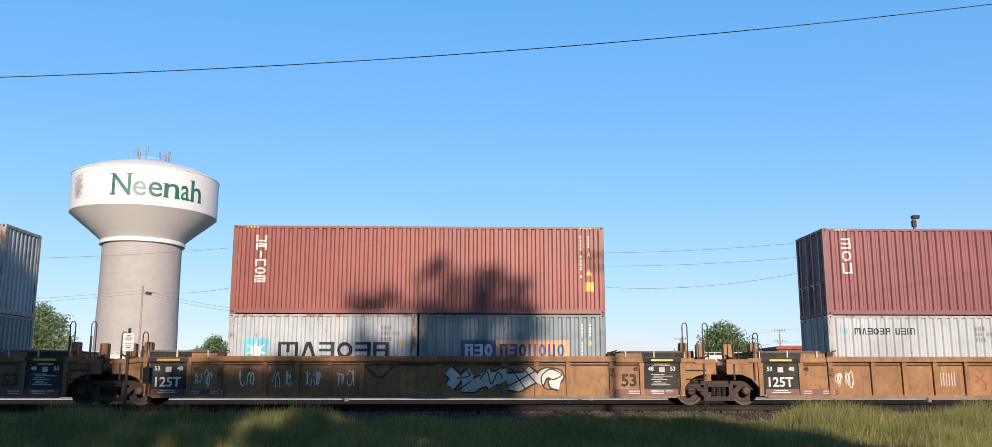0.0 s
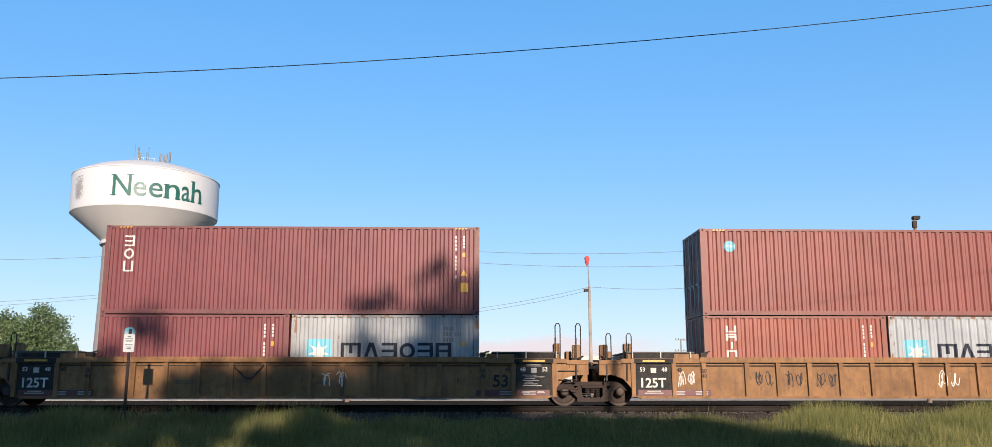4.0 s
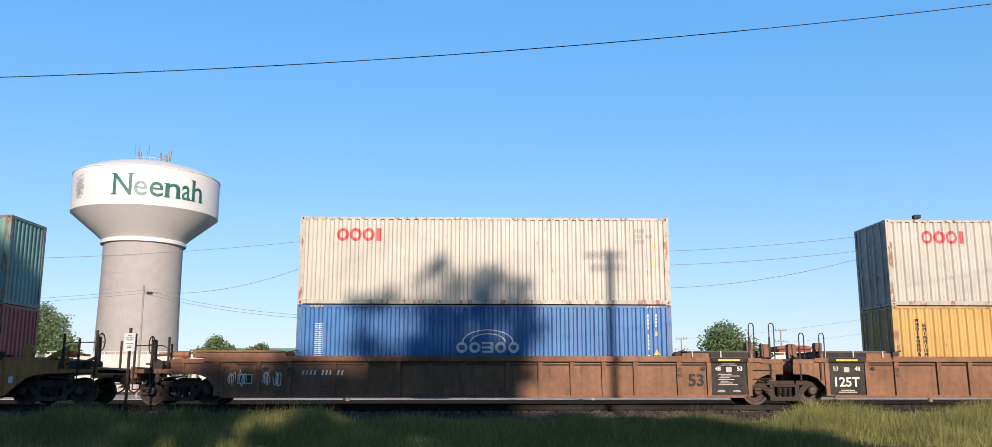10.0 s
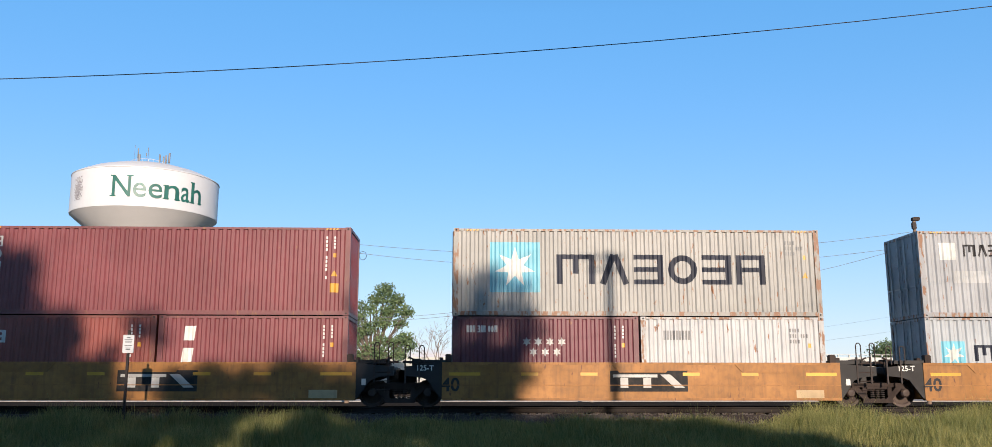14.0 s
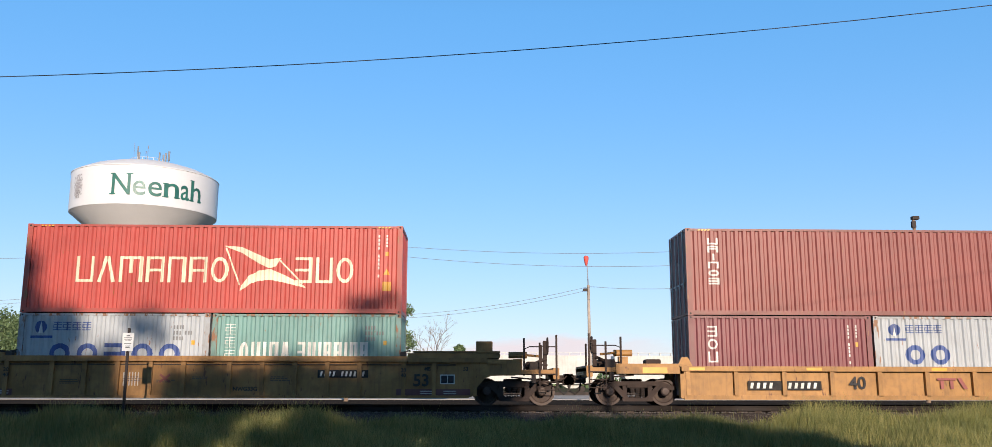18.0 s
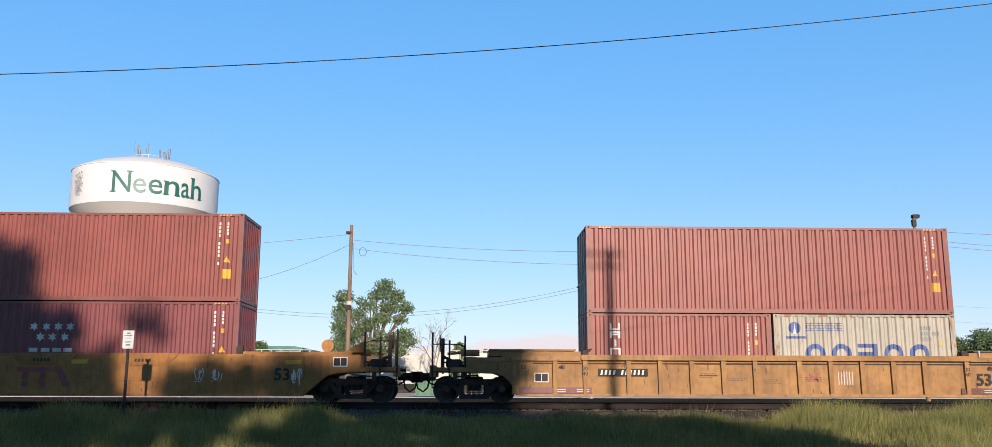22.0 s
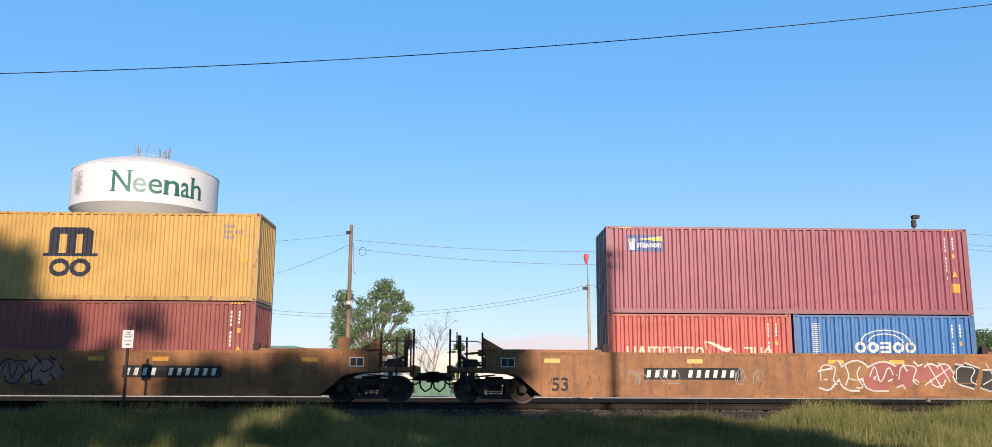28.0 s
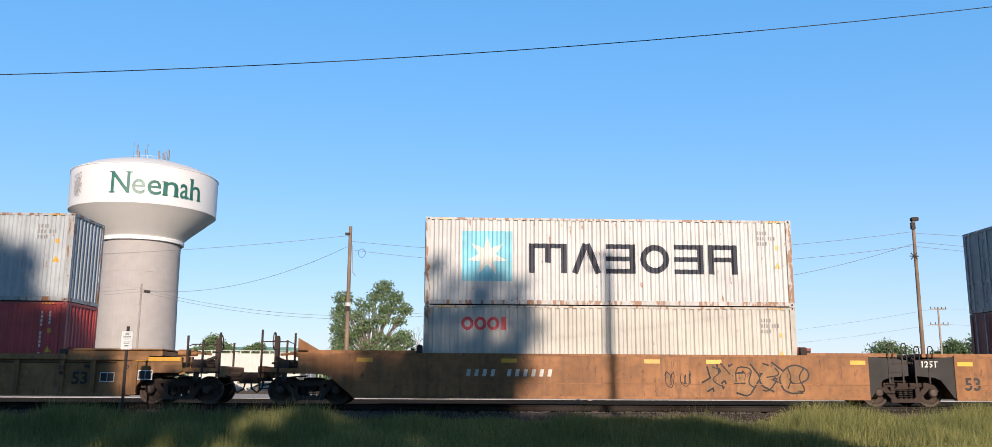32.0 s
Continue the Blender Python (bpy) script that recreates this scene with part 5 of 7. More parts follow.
def build_container(length, H, colour, marks, x, z, label, open_top=False):
    """A container; its foot in the middle of its floor. It has its doors at the tail end."""
    h = length / 2
    root = thing("shipping_container", label, "container", pose(x, TRACK, z), "containers on the train")
    body, edge = coat(colour), frame_coat(colour)
    fold = breaks(length)
    k = (length, H, colour)

    def side(m):
        z0, z1 = 0.15, H - 0.08
        for (xa, da), (xb, db) in zip(fold, fold[1:]):
            m.poly([(xa, -1.219 + da, z0), (xb, -1.219 + db, z0), (xb, -1.219 + db, z1), (xa, -1.219 + da, z1)])
    me = shared(("side", *k), "side_panel", body, side)
    part("side_panel", me, root)
    part("side_panel", me, root, at=pose(0, 0, 0, 0, 0, 180))

    def end(m):
        n = 8
        w = 2.438 / 2 - 0.14
        for i in range(n):
            y0 = -w + 2 * w * i / n
            p = 2 * w / n
            ys = [y0, y0 + 0.3 * p, y0 + 0.5 * p, y0 + 0.8 * p, y0 + p]
            ds = [0.06, 0.06, 0.015, 0.015, 0.06]
            for a, b, da, db in zip(ys, ys[1:], ds, ds[1:]):
                m.poly([(h - da, a, 0.13), (h - db, b, 0.13), (h - db, b, H - 0.1), (h - da, a, H - 0.1)])
    part("end_wall", shared(("end", *k), "end_wall", body, end), root)

    def roof(m):
        # one sheet with shallow folds across
        n = int(length / 0.6)
        p = (length - 0.1) / n
        cuts = [(-h + 0.05, H - 0.05)]
        for i in range(n):
            a = -h + 0.05 + i * p
            cuts += [(a + 0.2 * p, H - 0.05), (a + 0.27 * p, H - 0.032), (a + 0.73 * p, H - 0.032), (a + 0.8 * p, H - 0.05)]
        cuts.append((h - 0.05, H - 0.05))
        base = len(m.v)
        for x, z in cuts:
            m.v += [(x, -1.17, z), (x, 1.17, z)]
        for i in range(len(cuts) - 1):
            q = base + 2 * i
            m.f.append((q, q + 2, q + 3, q + 1))
    if open_top:
        part("tarpaulin", shared(("tarp", *k), "tarpaulin", paint("blue_tarp", (0.03, 0.07, 0.25), 0.6, streak=0.1, dirt=0.2, bump=0.4), lambda m: m.box(-h + 0.04, h - 0.04, -1.226, 1.226, H - 0.22, H + 0.0, 0.03)), root, "blue tarpaulin cover")
    else:
        part("roof", shared(("roof", *k), "roof", body, roof), root)
    part("floor", shared(("floor", *k), "floor", STEEL_DARK, lambda m: m.box(-h + 0.1, h - 0.1, -1.15, 1.15, 0.05, 0.14)), root)

    def rails(m):
        for s in (-1, 1):
            y0, y1 = sorted((s * 1.219, s * 1.16))
            m.box(-h + 0.17, h - 0.17, y0, y1, 0.016, 0.155)
            m.box(-h + 0.17, h - 0.17, y0, y1, H - 0.085, H - 0.012)
            for e in (-1, 1):
                a, b = sorted((e * h, e * (h - POST)))
                c, d = sorted((s * 1.219, s * 1.07))
                m.box(a, b, c, d, 0.11, H - 0.11)
        for e in (-1, 1):
            a, b = sorted((e * h, e * (h - 0.06)))
            m.box(a, b, -1.07, 1.07, 0.012, 0.13)
            m.box(a, b, -1.07, 1.07, H - 0.1, H - 0.004)
    part("frame", shared(("frame", *k), "frame", edge, rails), root)

    def casting(m):
        m.box(-0.09, 0.09, -0.082, 0.082, 0, 0.118, 0.01)
    def hole(m):
        m.box(-0.03, 0.03, -0.0845, -0.08, 0.03, 0.09, 0.02)
    cm = shared(("casting", colour), "corner_casting", edge, casting)
    for e in (-1, 1):
        for s in (-1, 1):
            for zz in (0, H - 0.118):
                c = part("corner_casting", cm, root, at=pose(e * (h - 0.089), s * 1.139, zz))
                if s < 0:
                    part("casting_hole", shared("hole", "casting_hole", BLACK_PANEL, hole), c)
    dark = paint("door_" + colour, tuple(c * 0.9 for c in BOXES[colour][0]), 0.55, rust=min(1, BOXES[colour][1] + 0.2), streak=0.3, dirt=0.3, bump=0.08)

    def leaf(m):
        m.box(-h + 0.03, -h + 0.07, -1.07, -0.01, 0.13, H - 0.1)
        for i in range(3):
            a = 0.3 + i * (H - 0.5) / 3
            m.box(-h + 0.012, -h + 0.03, -1.0, -0.08, a, a + (H - 0.5) / 3 - 0.14)
    lm = shared(("leaf", length, H, colour), "door", dark, leaf)
    rod = shared(("rod", length, H), "lock_rod", GALV, lambda m: m.tube((-h - 0.02, 0, 0.08), (-h - 0.02, 0, H - 0.05), 0.02, 6).box(-h - 0.04, -h + 0.01, -0.05, 0.05, 0.95, 1.02).box(-h - 0.05, -h - 0.02, -0.02, 0.3, 1.05, 1.09))
    for s in (0, 1):
        d = part("door", lm, root, at=pose(0, 1.08 * s, 0))
        part("lock_rod", rod, d, at=pose(0, -0.85, 0))
        part("lock_rod", rod, d, at=pose(0, -0.28, 0))
    # markings
    for name, polys, ink in marks(h, H):
        for i, group in enumerate(polys):
            group = group if isinstance(group[0], list) else [group]
            part(name, shared(("mark", length, H, marks, name, i), name, ink, lambda m: drape(m, group, fold, LIFT.get(name, 0.004))), root)
    pale = BOXES[colour][0][1] > 0.3
    ink = GREY_SPRAY if pale else WHITE_INK
    if pale:
        code = one([rect(h - 1.15 + 0.09 * i, h - 1.1 + 0.09 * i, H - 0.5, H - 0.38) for i in (0, 1, 2, 3)] + [rect(h - 1.15 + 0.09 * i, h - 1.1 + 0.09 * i, H - 0.68, H - 0.56) for i in (0, 1, 2, 4, 5, 6)] + [rect(h - 1.15 + 0.09 * i, h - 1.1 + 0.09 * i, H - 0.86, H - 0.74) for i in range(4)])
    else:
        step = min(1.45, H * 0.5) / 11
        code = [[rect(h - 0.8, h - 0.745, H - 0.3 - step * (i + 0.72), H - 0.3 - step * i)] for i in range(11) if i not in (4, 9)]
        code += [[rect(h - 0.54, h - 0.485, H - 0.38 - 0.11 * i, H - 0.3 - 0.11 * i)] for i in range(4)]
    tagged(part("number_print", shared(("code", length, H, pale), "number_print", ink, lambda m: [drape(m, g, fold, 0.005) for g in code]), root), kind="stuff")
    tri = [[(h - 0.62, H - 1.62), (h - 0.4, H - 1.62), (h - 0.51, H - 1.42)]] if H > 2.7 else []
    lab = tri + [rect(h - 0.56, h - 0.46, H - 1.0, H - 0.86)] + ([rect(h - 0.64, h - 0.36, H - 2.15, H - 1.85)] if H > 2.7 and not pale else [])
    tagged(part("caution_label", shared(("lab", length, H, pale), "caution_label", SAFETY, lambda m: drape(m, lab, fold, 0.006)), root), kind="stuff")
    if H > 2.7:
        def hazard(m):
            for s in (-1, 1):
                for i in range(4):
                    a = s * (h - 0.62) - 0.2 + 0.11 * i
                    m.poly([(a, -1.224, H - 0.083), (a + 0.06, -1.224, H - 0.083), (a + 0.09, -1.224, H - 0.034), (a + 0.03, -1.224, H - 0.034)])
        tagged(part("hazard_stripes", shared(("hazard", length, H), "hazard_stripes", SAFETY, hazard), root), kind="stuff")
    return root

# ---- well cars ----
WHEEL_R = 0.44
GRATING = paint("grating_grey", (0.1, 0.09, 0.085), 0.7, metal=0.3, streak=0.0, dirt=0.4)
SPINNING = []


def build_truck(parent, x):
    """A two-axle truck under a car."""
    tr = part("truck", shared("bolster", "truck", TRUCK, lambda m: m.box(-0.22, 0.22, -0.95, 0.95, 0.42, 0.72, 0.04).box(-0.3, 0.3, -0.3, 0.3, 0.7, 0.86, 0.03)), parent, "", pose(x, 0, 0))

    def frame_side(m):
        # cast side frame with its two openings
        m.prism([(-1.2, 0.5), (-1.2, 0.62), (-0.75, 0.78), (0.75, 0.78), (1.2, 0.62), (1.2, 0.5), (0.95, 0.5), (0.78, 0.62), (0.3, 0.66), (-0.3, 0.66), (-0.78, 0.62), (-0.95, 0.5)], -0.07, 0.07)
        for s in (-1, 1):
            q = [(0.62 * s, 0.64), (0.86 * s, 0.64), (0.42 * s, 0.2), (0.22 * s, 0.2)]
            m.prism(q if s < 0 else q[::-1], -0.06, 0.06)
            q = [(0.34 * s, 0.68), (0.48 * s, 0.68), (0.48 * s, 0.3), (0.34 * s, 0.2)]
            m.prism(q if s < 0 else q[::-1], -0.05, 0.05)
        m.box(-0.5, 0.5, -0.08, 0.08, 0.14, 0.26, 0.03)
        m.box(-0.36, 0.36, -0.05, 0.03, 0.58, 0.7)
    fm = shared("side_frame", "side_frame", TRUCK, frame_side)

    def coil(m):
        for i in (-1, 0, 1):
            for j in range(5):
                m.tube((i * 0.17, -0.03, 0.27 + j * 0.062), (i * 0.17, -0.03, 0.3 + j * 0.062), 0.075, 8)
    sm = shared("spring_nest", "spring_nest", STEEL_DARK, coil)
    cap = shared("bearing_cap", "bearing_cap", TREAD, lambda m: m.lathe([(0.15, 0.06), (0.15, -0.04), (0.11, -0.09), (0.04, -0.1)], 12, "y", (0, 0, 0)))
    for s in (-1, 1):
        part("side_frame", fm, tr, at=pose(0, s * 1.0, 0, 0, 0, 0 if s < 0 else 180))
        part("spring_nest", sm, tr, at=pose(0, s * 1.0, 0, 0, 0, 0 if s < 0 else 180))

    def axle(m):
        for s in (-1, 1):
            y = s * 0.76
            a, b = sorted((y - 0.065, y + 0.065))
            m.lathe([(0.09, a - 0.02), (0.13, a + 0.0), (0.33, a + 0.035), (0.36, a), (WHEEL_R, a), (WHEEL_R, b), (0.36, b), (0.33, b - 0.035), (0.13, b), (0.09, b + 0.02)], 28, "y")
        m.tube((0, -0.98, 0), (0, 0.98, 0), 0.085, 10)
    wm = shared("wheelset", "wheelset", TREAD, axle)
    for s in (-1, 1):
        w = part("wheelset", wm, tr, at=pose(s * 0.9, 0, WHEEL_R))
        part("bearing_cap", cap, tr, at=pose(s * 0.9, -1.06, WHEEL_R + 0.02))
        part("bearing_cap", cap, tr, at=pose(s * 0.9, 1.06, WHEEL_R + 0.02, 0, 0, 180))
        SPINNING.append((w, parent, x + s * 0.9, s * 0.9))
    return tr


def text_on(parent, text, x, z, size, ink, y=-1.505, name="stencil"):
    me, w = letters(text, size, ink)
    return part(name, me, parent, at=pose(x - w / 2, y, z))


def bars_on(parent, x, z, rows, ink, y=-1.505, name="small_print"):
    m = Mesh()
    for dx, dz, w, h in rows:
        m.poly([(x + dx, y, z + dz), (x + dx + w, y, z + dz), (x + dx + w, y, z + dz + h), (x + dx, y, z + dz + h)])
    return put(name, m, ink, parent)


def plate_on(parent, x0, x1, z0, z1, ink, y=-1.503, name="panel"):
    m = Mesh()
    m.poly([(x0, y, z0), (x1, y, z0), (x1, y, z1), (x0, y, z1)])
    return put(name, m, ink, parent)


def reporting(parent, x, z, w, y=-1.503, ink=WHITE_INK, back=BLACK_PANEL):
    """The car's mark and number as bars on a dark strip."""
    tall = min(0.24, max(0.15, w * 0.075))
    if back:
        plate_on(parent, x, x + w, z - tall * 0.3, z + tall * 1.3, back, y, "number_panel")
    n = 11
    u = (w - 0.14) / n
    m = Mesh()
    for i in range(n):
        if i == 4:
            continue
        a, k, b = x + 0.07 + i * u, 0.2 * tall, u * 0.46
        m.poly([(a, y - 0.003, z), (a + b, y - 0.003, z), (a + b + k, y - 0.003, z + tall), (a + k, y - 0.003, z + tall)])
    tagged(put("number_bars", m, ink, parent), kind="stuff")


def slant_mark(parent, x, z, w, h, ink, back=None, y=-1.503):
    """A maker's mark as plain bars and slanted shapes."""
    if back:
        plate_on(parent, x - 0.1, x + w + 0.1, z - 0.12, z + h + 0.12, back, y, "logo_panel")
    for outline in ([(0, 0.78), (0.62, 0.78), (0.62, 1), (0, 1)], [(0.1, 0), (0.21, 0), (0.21, 0.75), (0.1, 0.75)], [(0.42, 0), (0.53, 0), (0.53, 0.75), (0.42, 0.75)],
                    [(0.86, 0), (1, 0), (0.8, 1), (0.66, 1)]):
        m = Mesh()
        m.poly([(x + w * a, y - 0.003, z + h * b) for a, b in outline])
        put("logo_shape", m, ink, parent)


def rounded(pts, times=2, closed=True):
    """Cuts the corners of an outline."""
    for _ in range(times):
        out = []
        for p, q in zip(pts, pts[1:] + (pts[:1] if closed else [])):
            out += [(p[0] * 0.8 + q[0] * 0.2, p[1] * 0.8 + q[1] * 0.2), (p[0] * 0.2 + q[0] * 0.8, p[1] * 0.2 + q[1] * 0.8)]
        pts = out
    return pts


FORMS = [[[(0.0, 0.92), (0.62, 0.75), (0.12, 0.42), (0.95, 0.08)], [(0.5, 1.0), (0.95, 0.62)]],
         [[(0.08, 0.12), (0.18, 0.9), (0.85, 0.82), (0.6, 0.32), (0.98, 0.12)]],
         [[(0.0, 0.18), (1.0, 0.82)], [(0.12, 0.98), (0.62, 0.05)], [(0.55, 0.98), (0.98, 0.3)]],
         [[(0.05, 0.5), (0.92, 0.6), (0.6, 0.98)], [(0.92, 0.6), (0.45, 0.05), (0.1, 0.15)]],
         [[(0.0, 0.25), (0.28, 0.95), (0.5, 0.15), (0.78, 0.9), (1.0, 0.35)]],
         [[(0.9, 0.1), (0.2, 0.05), (0.05, 0.6), (0.5, 0.98), (0.9, 0.7), (0.55, 0.45), (0.35, 0.62)]],
         [[(0.1, 1.0), (0.35, 0.5), (0.08, 0.0)], [(0.95, 0.95), (0.55, 0.55), (0.98, 0.05), (0.4, 0.1)]]]
RIB_AT = [s * u for u in (0.72, 1.75, 2.78, 3.8, 4.82, 6.22, 7.19, 8.5) for s in (-1, 1)]


def lay(m, outline, y, ribbed):
    """A flat outline of sprayed paint: on the ribbed side it follows sheet and ribs."""
    if not ribbed:
        m.poly([(x, y, z) for x, z in outline])
        return
    x0, x1 = min(p[0] for p in outline), max(p[0] for p in outline)
    cuts = sorted([x0, x1] + [c for r in RIB_AT for c in (r - 0.068, r + 0.068) if x0 < c < x1])
    for a, b in zip(cuts, cuts[1:]):
        piece = cut(cut(outline, a, True), b, False)
        if len(piece) > 2 and b - a > 1e-4:
            on_rib = any(abs((a + b) / 2 - r) < 0.067 for r in RIB_AT)
            m.poly([(x, y + (0.0 if on_rib else 0.09), z) for x, z in piece])


def band(m, run, lw, y, ribbed):
    """A sprayed line along a run of points, with round joints; each piece lies a hair off the one before."""
    for i, (p, q) in enumerate(zip(run, run[1:])):
        lay(m, line_quad(p, q, lw), y - 0.00012 * (len(m.f) % 17), ribbed)
        if 0 < i:
            lay(m, disc(p[0], p[1], lw / 2, lw / 2, 8), y - 0.00012 * (len(m.f) % 17), ribbed)


def graffiti(parent, x0, x1, z0, z1, seed, fill, line, n=5, y=-1.504, style="bubble", halo=None, ribbed=False, fat=0.36):
    """Sprayed paint: fat filled strokes in a drawn outline, or a thin quick scrawl."""
    rg = random.Random(seed)
    edge, back, shine = Mesh(), Mesh(), Mesh()
    w, h = (x1 - x0) / n, z1 - z0
    order = list(range(len(FORMS)))
    rg.shuffle(order)
    for i in range(n):
        if style == "bubble":
            lw = fat * min(w, h) * rg.uniform(0.9, 1.1)
            lean, wide = rg.uniform(-0.12, 0.22), rg.uniform(0.92, 1.08)
            low, high = rg.uniform(0.0, 0.08), rg.uniform(0.9, 1.0)
            body = Mesh()
            for run in FORMS[order[i % len(order)]]:
                pts = []
                for u, v in run:
                    u, v = u + rg.uniform(-0.07, 0.07), min(1.0, max(0.0, v + rg.uniform(-0.06, 0.06)))
                    vz = z0 + lw * 0.62 + (h - lw * 1.24) * (low + (high - low) * v)
                    pts.append((x0 + w * (i + 0.5 + (u - 0.5) * wide * 1.0 + lean * (v - 0.5)), vz))
                pts = rounded(pts, 1, False) if len(pts) > 3 else pts
                if halo:
                    band(back, pts, lw + 0.17, y, ribbed)
                band(edge, pts, lw + 0.11, y - 0.0025, ribbed)
                band(body, pts, lw, y - 0.005 - 0.0021 * (i % 3), ribbed)
            for run in FORMS[order[(i * 3 + 2) % len(order)]]:
                thin = [(x0 + w * (i + 0.5 + (u - 0.5) * 0.95 + rg.uniform(-0.06, 0.06)), z0 + h * (0.1 + 0.8 * v)) for u, v in run]
                band(shine, rounded(thin, 2, False) if len(thin) > 2 else thin, 0.038, y - 0.0125, ribbed)
            if fill:
                tagged(put("graffiti_shape", body, fill, parent), kind="stuff")
        else:
            for _ in range(2):
                k = rg.randint(5, 8)
                run = []
                ph, turn = rg.uniform(0, 6.28), rg.choice((-1, 1)) * rg.uniform(1.1, 2.2)
                for q in range(k):
                    r = rg.uniform(0.25, 0.5)
                    run.append((x0 + w * (i + 0.15 + 0.7 * q / k + 0.5 * r * math.cos(ph + turn * q)), z0 + h * min(1.0, max(0.0, 0.5 + r * math.sin(ph + turn * q)))))
                band(edge, rounded(run, 2, False), 0.024, y - 0.002, ribbed)
    tagged(put("graffiti_outline", edge, line, parent), kind="stuff")
    if shine.v:
        tagged(put("graffiti_line", shine, line, parent), kind="stuff")
    if halo:
        tagged(put("graffiti_halo", back, halo, parent), kind="stuff")


def coupler_end(root, s, x_end, coat_m, high, brake, floor_z=1.0):
    """The platform, ladder, posts and coupler at a free end; s: which way it points, x_end: the body's end."""
    X = lambda a: s * (x_end + a)
    k = ("cend", s, x_end, coat_m.name, high)

    def plat(m):
        a, b = sorted((X(-0.05), X(1.25)))
        m.box(a, b, -1.42, 1.42, floor_z, floor_z + 0.14, 0.02)
        a, b = sorted((X(1.05), X(1.25)))
        m.box(a, b, -1.45, 1.45, floor_z - 0.16, floor_z + 0.2, 0.02)
    part("end_platform", shared((*k, "plat"), "end_platform", coat_m, plat), root)
    for i, (a, y, top) in enumerate(((0.12, -1.38, high), (0.62, -1.44, high - 0.15), (1.16, -1.44, high + 0.1), (0.9, 1.3, high - 0.1))):
        part("post", shared((*k, "post", i), "post", TRUCK, lambda m: m.box(X(a) - 0.03, X(a) + 0.03, y - 0.03, y + 0.03, floor_z - 0.05, top)), root)

    def ladder(m):
        for a in (0.62, 1.16):
            m.tube((X(a), -1.47, floor_z - 0.52), (X(a), -1.47, floor_z + 0.3), 0.02, 6)
        for j in range(3):
            m.tube((X(0.62), -1.47, floor_z - 0.5 + j * 0.25), (X(1.16), -1.47, floor_z - 0.5 + j * 0.25), 0.018, 6)
    part("ladder", shared((*k, "ladder"), "ladder", TRUCK, ladder), root)

    def gear(m):
        a, b = sorted((X(0.25), X(0.75)))
        m.box(a, b, -0.6, 0.2, floor_z + 0.14, floor_z + 0.42, 0.05)
        m.tube((X(0.15), -0.8, floor_z + 0.2), (X(0.85), -0.7, floor_z + 0.5), 0.05, 7)
        m.tube((X(0.1), -1.1, floor_z + 0.3), (X(0.9), -1.1, floor_z + 0.3), 0.03, 6)
    part("brake_gear", shared((*k, "gear"), "brake_gear", TRUCK, gear), root)

    part("handrail", shared((*k, "handrail"), "handrail", TRUCK, lambda m: m.path([(X(0.12), -1.4, floor_z + 0.2), (X(0.14), -1.42, high - 0.35), (X(0.3), -1.44, high - 0.28), (X(1.16), -1.45, high - 0.28)], 0.018)), root)
    part("brake_cylinder", shared((*k, "cyl"), "brake_cylinder", coat_m, lambda m: m.tube((X(-0.35), -0.75, floor_z + 0.62), (X(0.25), -0.75, floor_z + 0.62), 0.11, 12).tube((X(0.25), -0.75, floor_z + 0.62), (X(0.7), -0.75, floor_z + 0.58), 0.04, 6).box(min(X(-0.2), X(0.1)), max(X(-0.2), X(0.1)), -0.85, -0.6, floor_z + 0.12, floor_z + 0.5)), root)
    part("valve_box", shared((*k, "valve"), "valve_box", STEEL_DARK, lambda m: m.box(min(X(0.3), X(0.62)), max(X(0.3), X(0.62)), -1.36, -1.1, floor_z + 0.13, floor_z + 0.4, 0.04).box(min(X(0.36), X(0.5)), max(X(0.36), X(0.5)), -1.4, -1.3, floor_z - 0.28, floor_z, 0.03)), root)
    part("brake_pipe", shared((*k, "bpipe"), "brake_pipe", TRUCK, lambda m: m.path([(X(-0.3), -1.3, floor_z - 0.1), (X(0.4), -1.32, floor_z - 0.16), (X(0.8), -1.2, floor_z - 0.34), (X(1.2), -0.7, floor_z - 0.4), (X(1.34), -0.32, floor_z - 0.3)], 0.026)), root)

    def coup(m):
        a, b = sorted((X(1.1), X(1.62)))
        m.box(a, b, -0.14, 0.14, 0.72, 0.98, 0.03)
        a, b = sorted((X(1.5), X(1.85)))
        m.box(a, b, -0.24, 0.2, 0.66, 1.02, 0.06)
    part("coupler", shared((*k, "coup"), "coupler", TRUCK, coup), root)

    def hose(m):
        m.path([(X(1.3), -0.3, 0.75), (X(1.35), -0.34, 0.5), (X(1.5), -0.34, 0.36), (X(1.68), -0.3, 0.48), (X(1.72), -0.26, 0.66)], 0.03)
    part("air_hose", shared((*k, "hose"), "air_hose", BLACK_PANEL, hose), root)
    part("uncoupling_lever", shared((*k, "lever"), "uncoupling_lever", TRUCK, lambda m: m.path([(X(1.2), -1.3, 0.92), (X(1.3), -0.5, 0.86), (X(1.5), -0.45, 0.86), (X(1.6), -0.3, 0.95)], 0.02)), root)
    if brake:
        def wheel(m):
            c = Vector((X(0.95), -0.55, high - 0.22))
            for j in range(14):
                p, q = 2 * math.pi * j / 14, 2 * math.pi * (j + 1) / 14
                m.tube(c + Vector((0, 0.28 * math.cos(p), 0.28 * math.sin(p))), c + Vector((0, 0.28 * math.cos(q), 0.28 * math.sin(q))), 0.02, 5)
            for j in range(4):
                p = math.pi * j / 2
                m.tube(c, c + Vector((0, 0.28 * math.cos(p), 0.28 * math.sin(p))), 0.015, 5)
        part("brake_wheel", shared((*k, "wheel"), "brake_wheel", TRUCK, wheel), root)
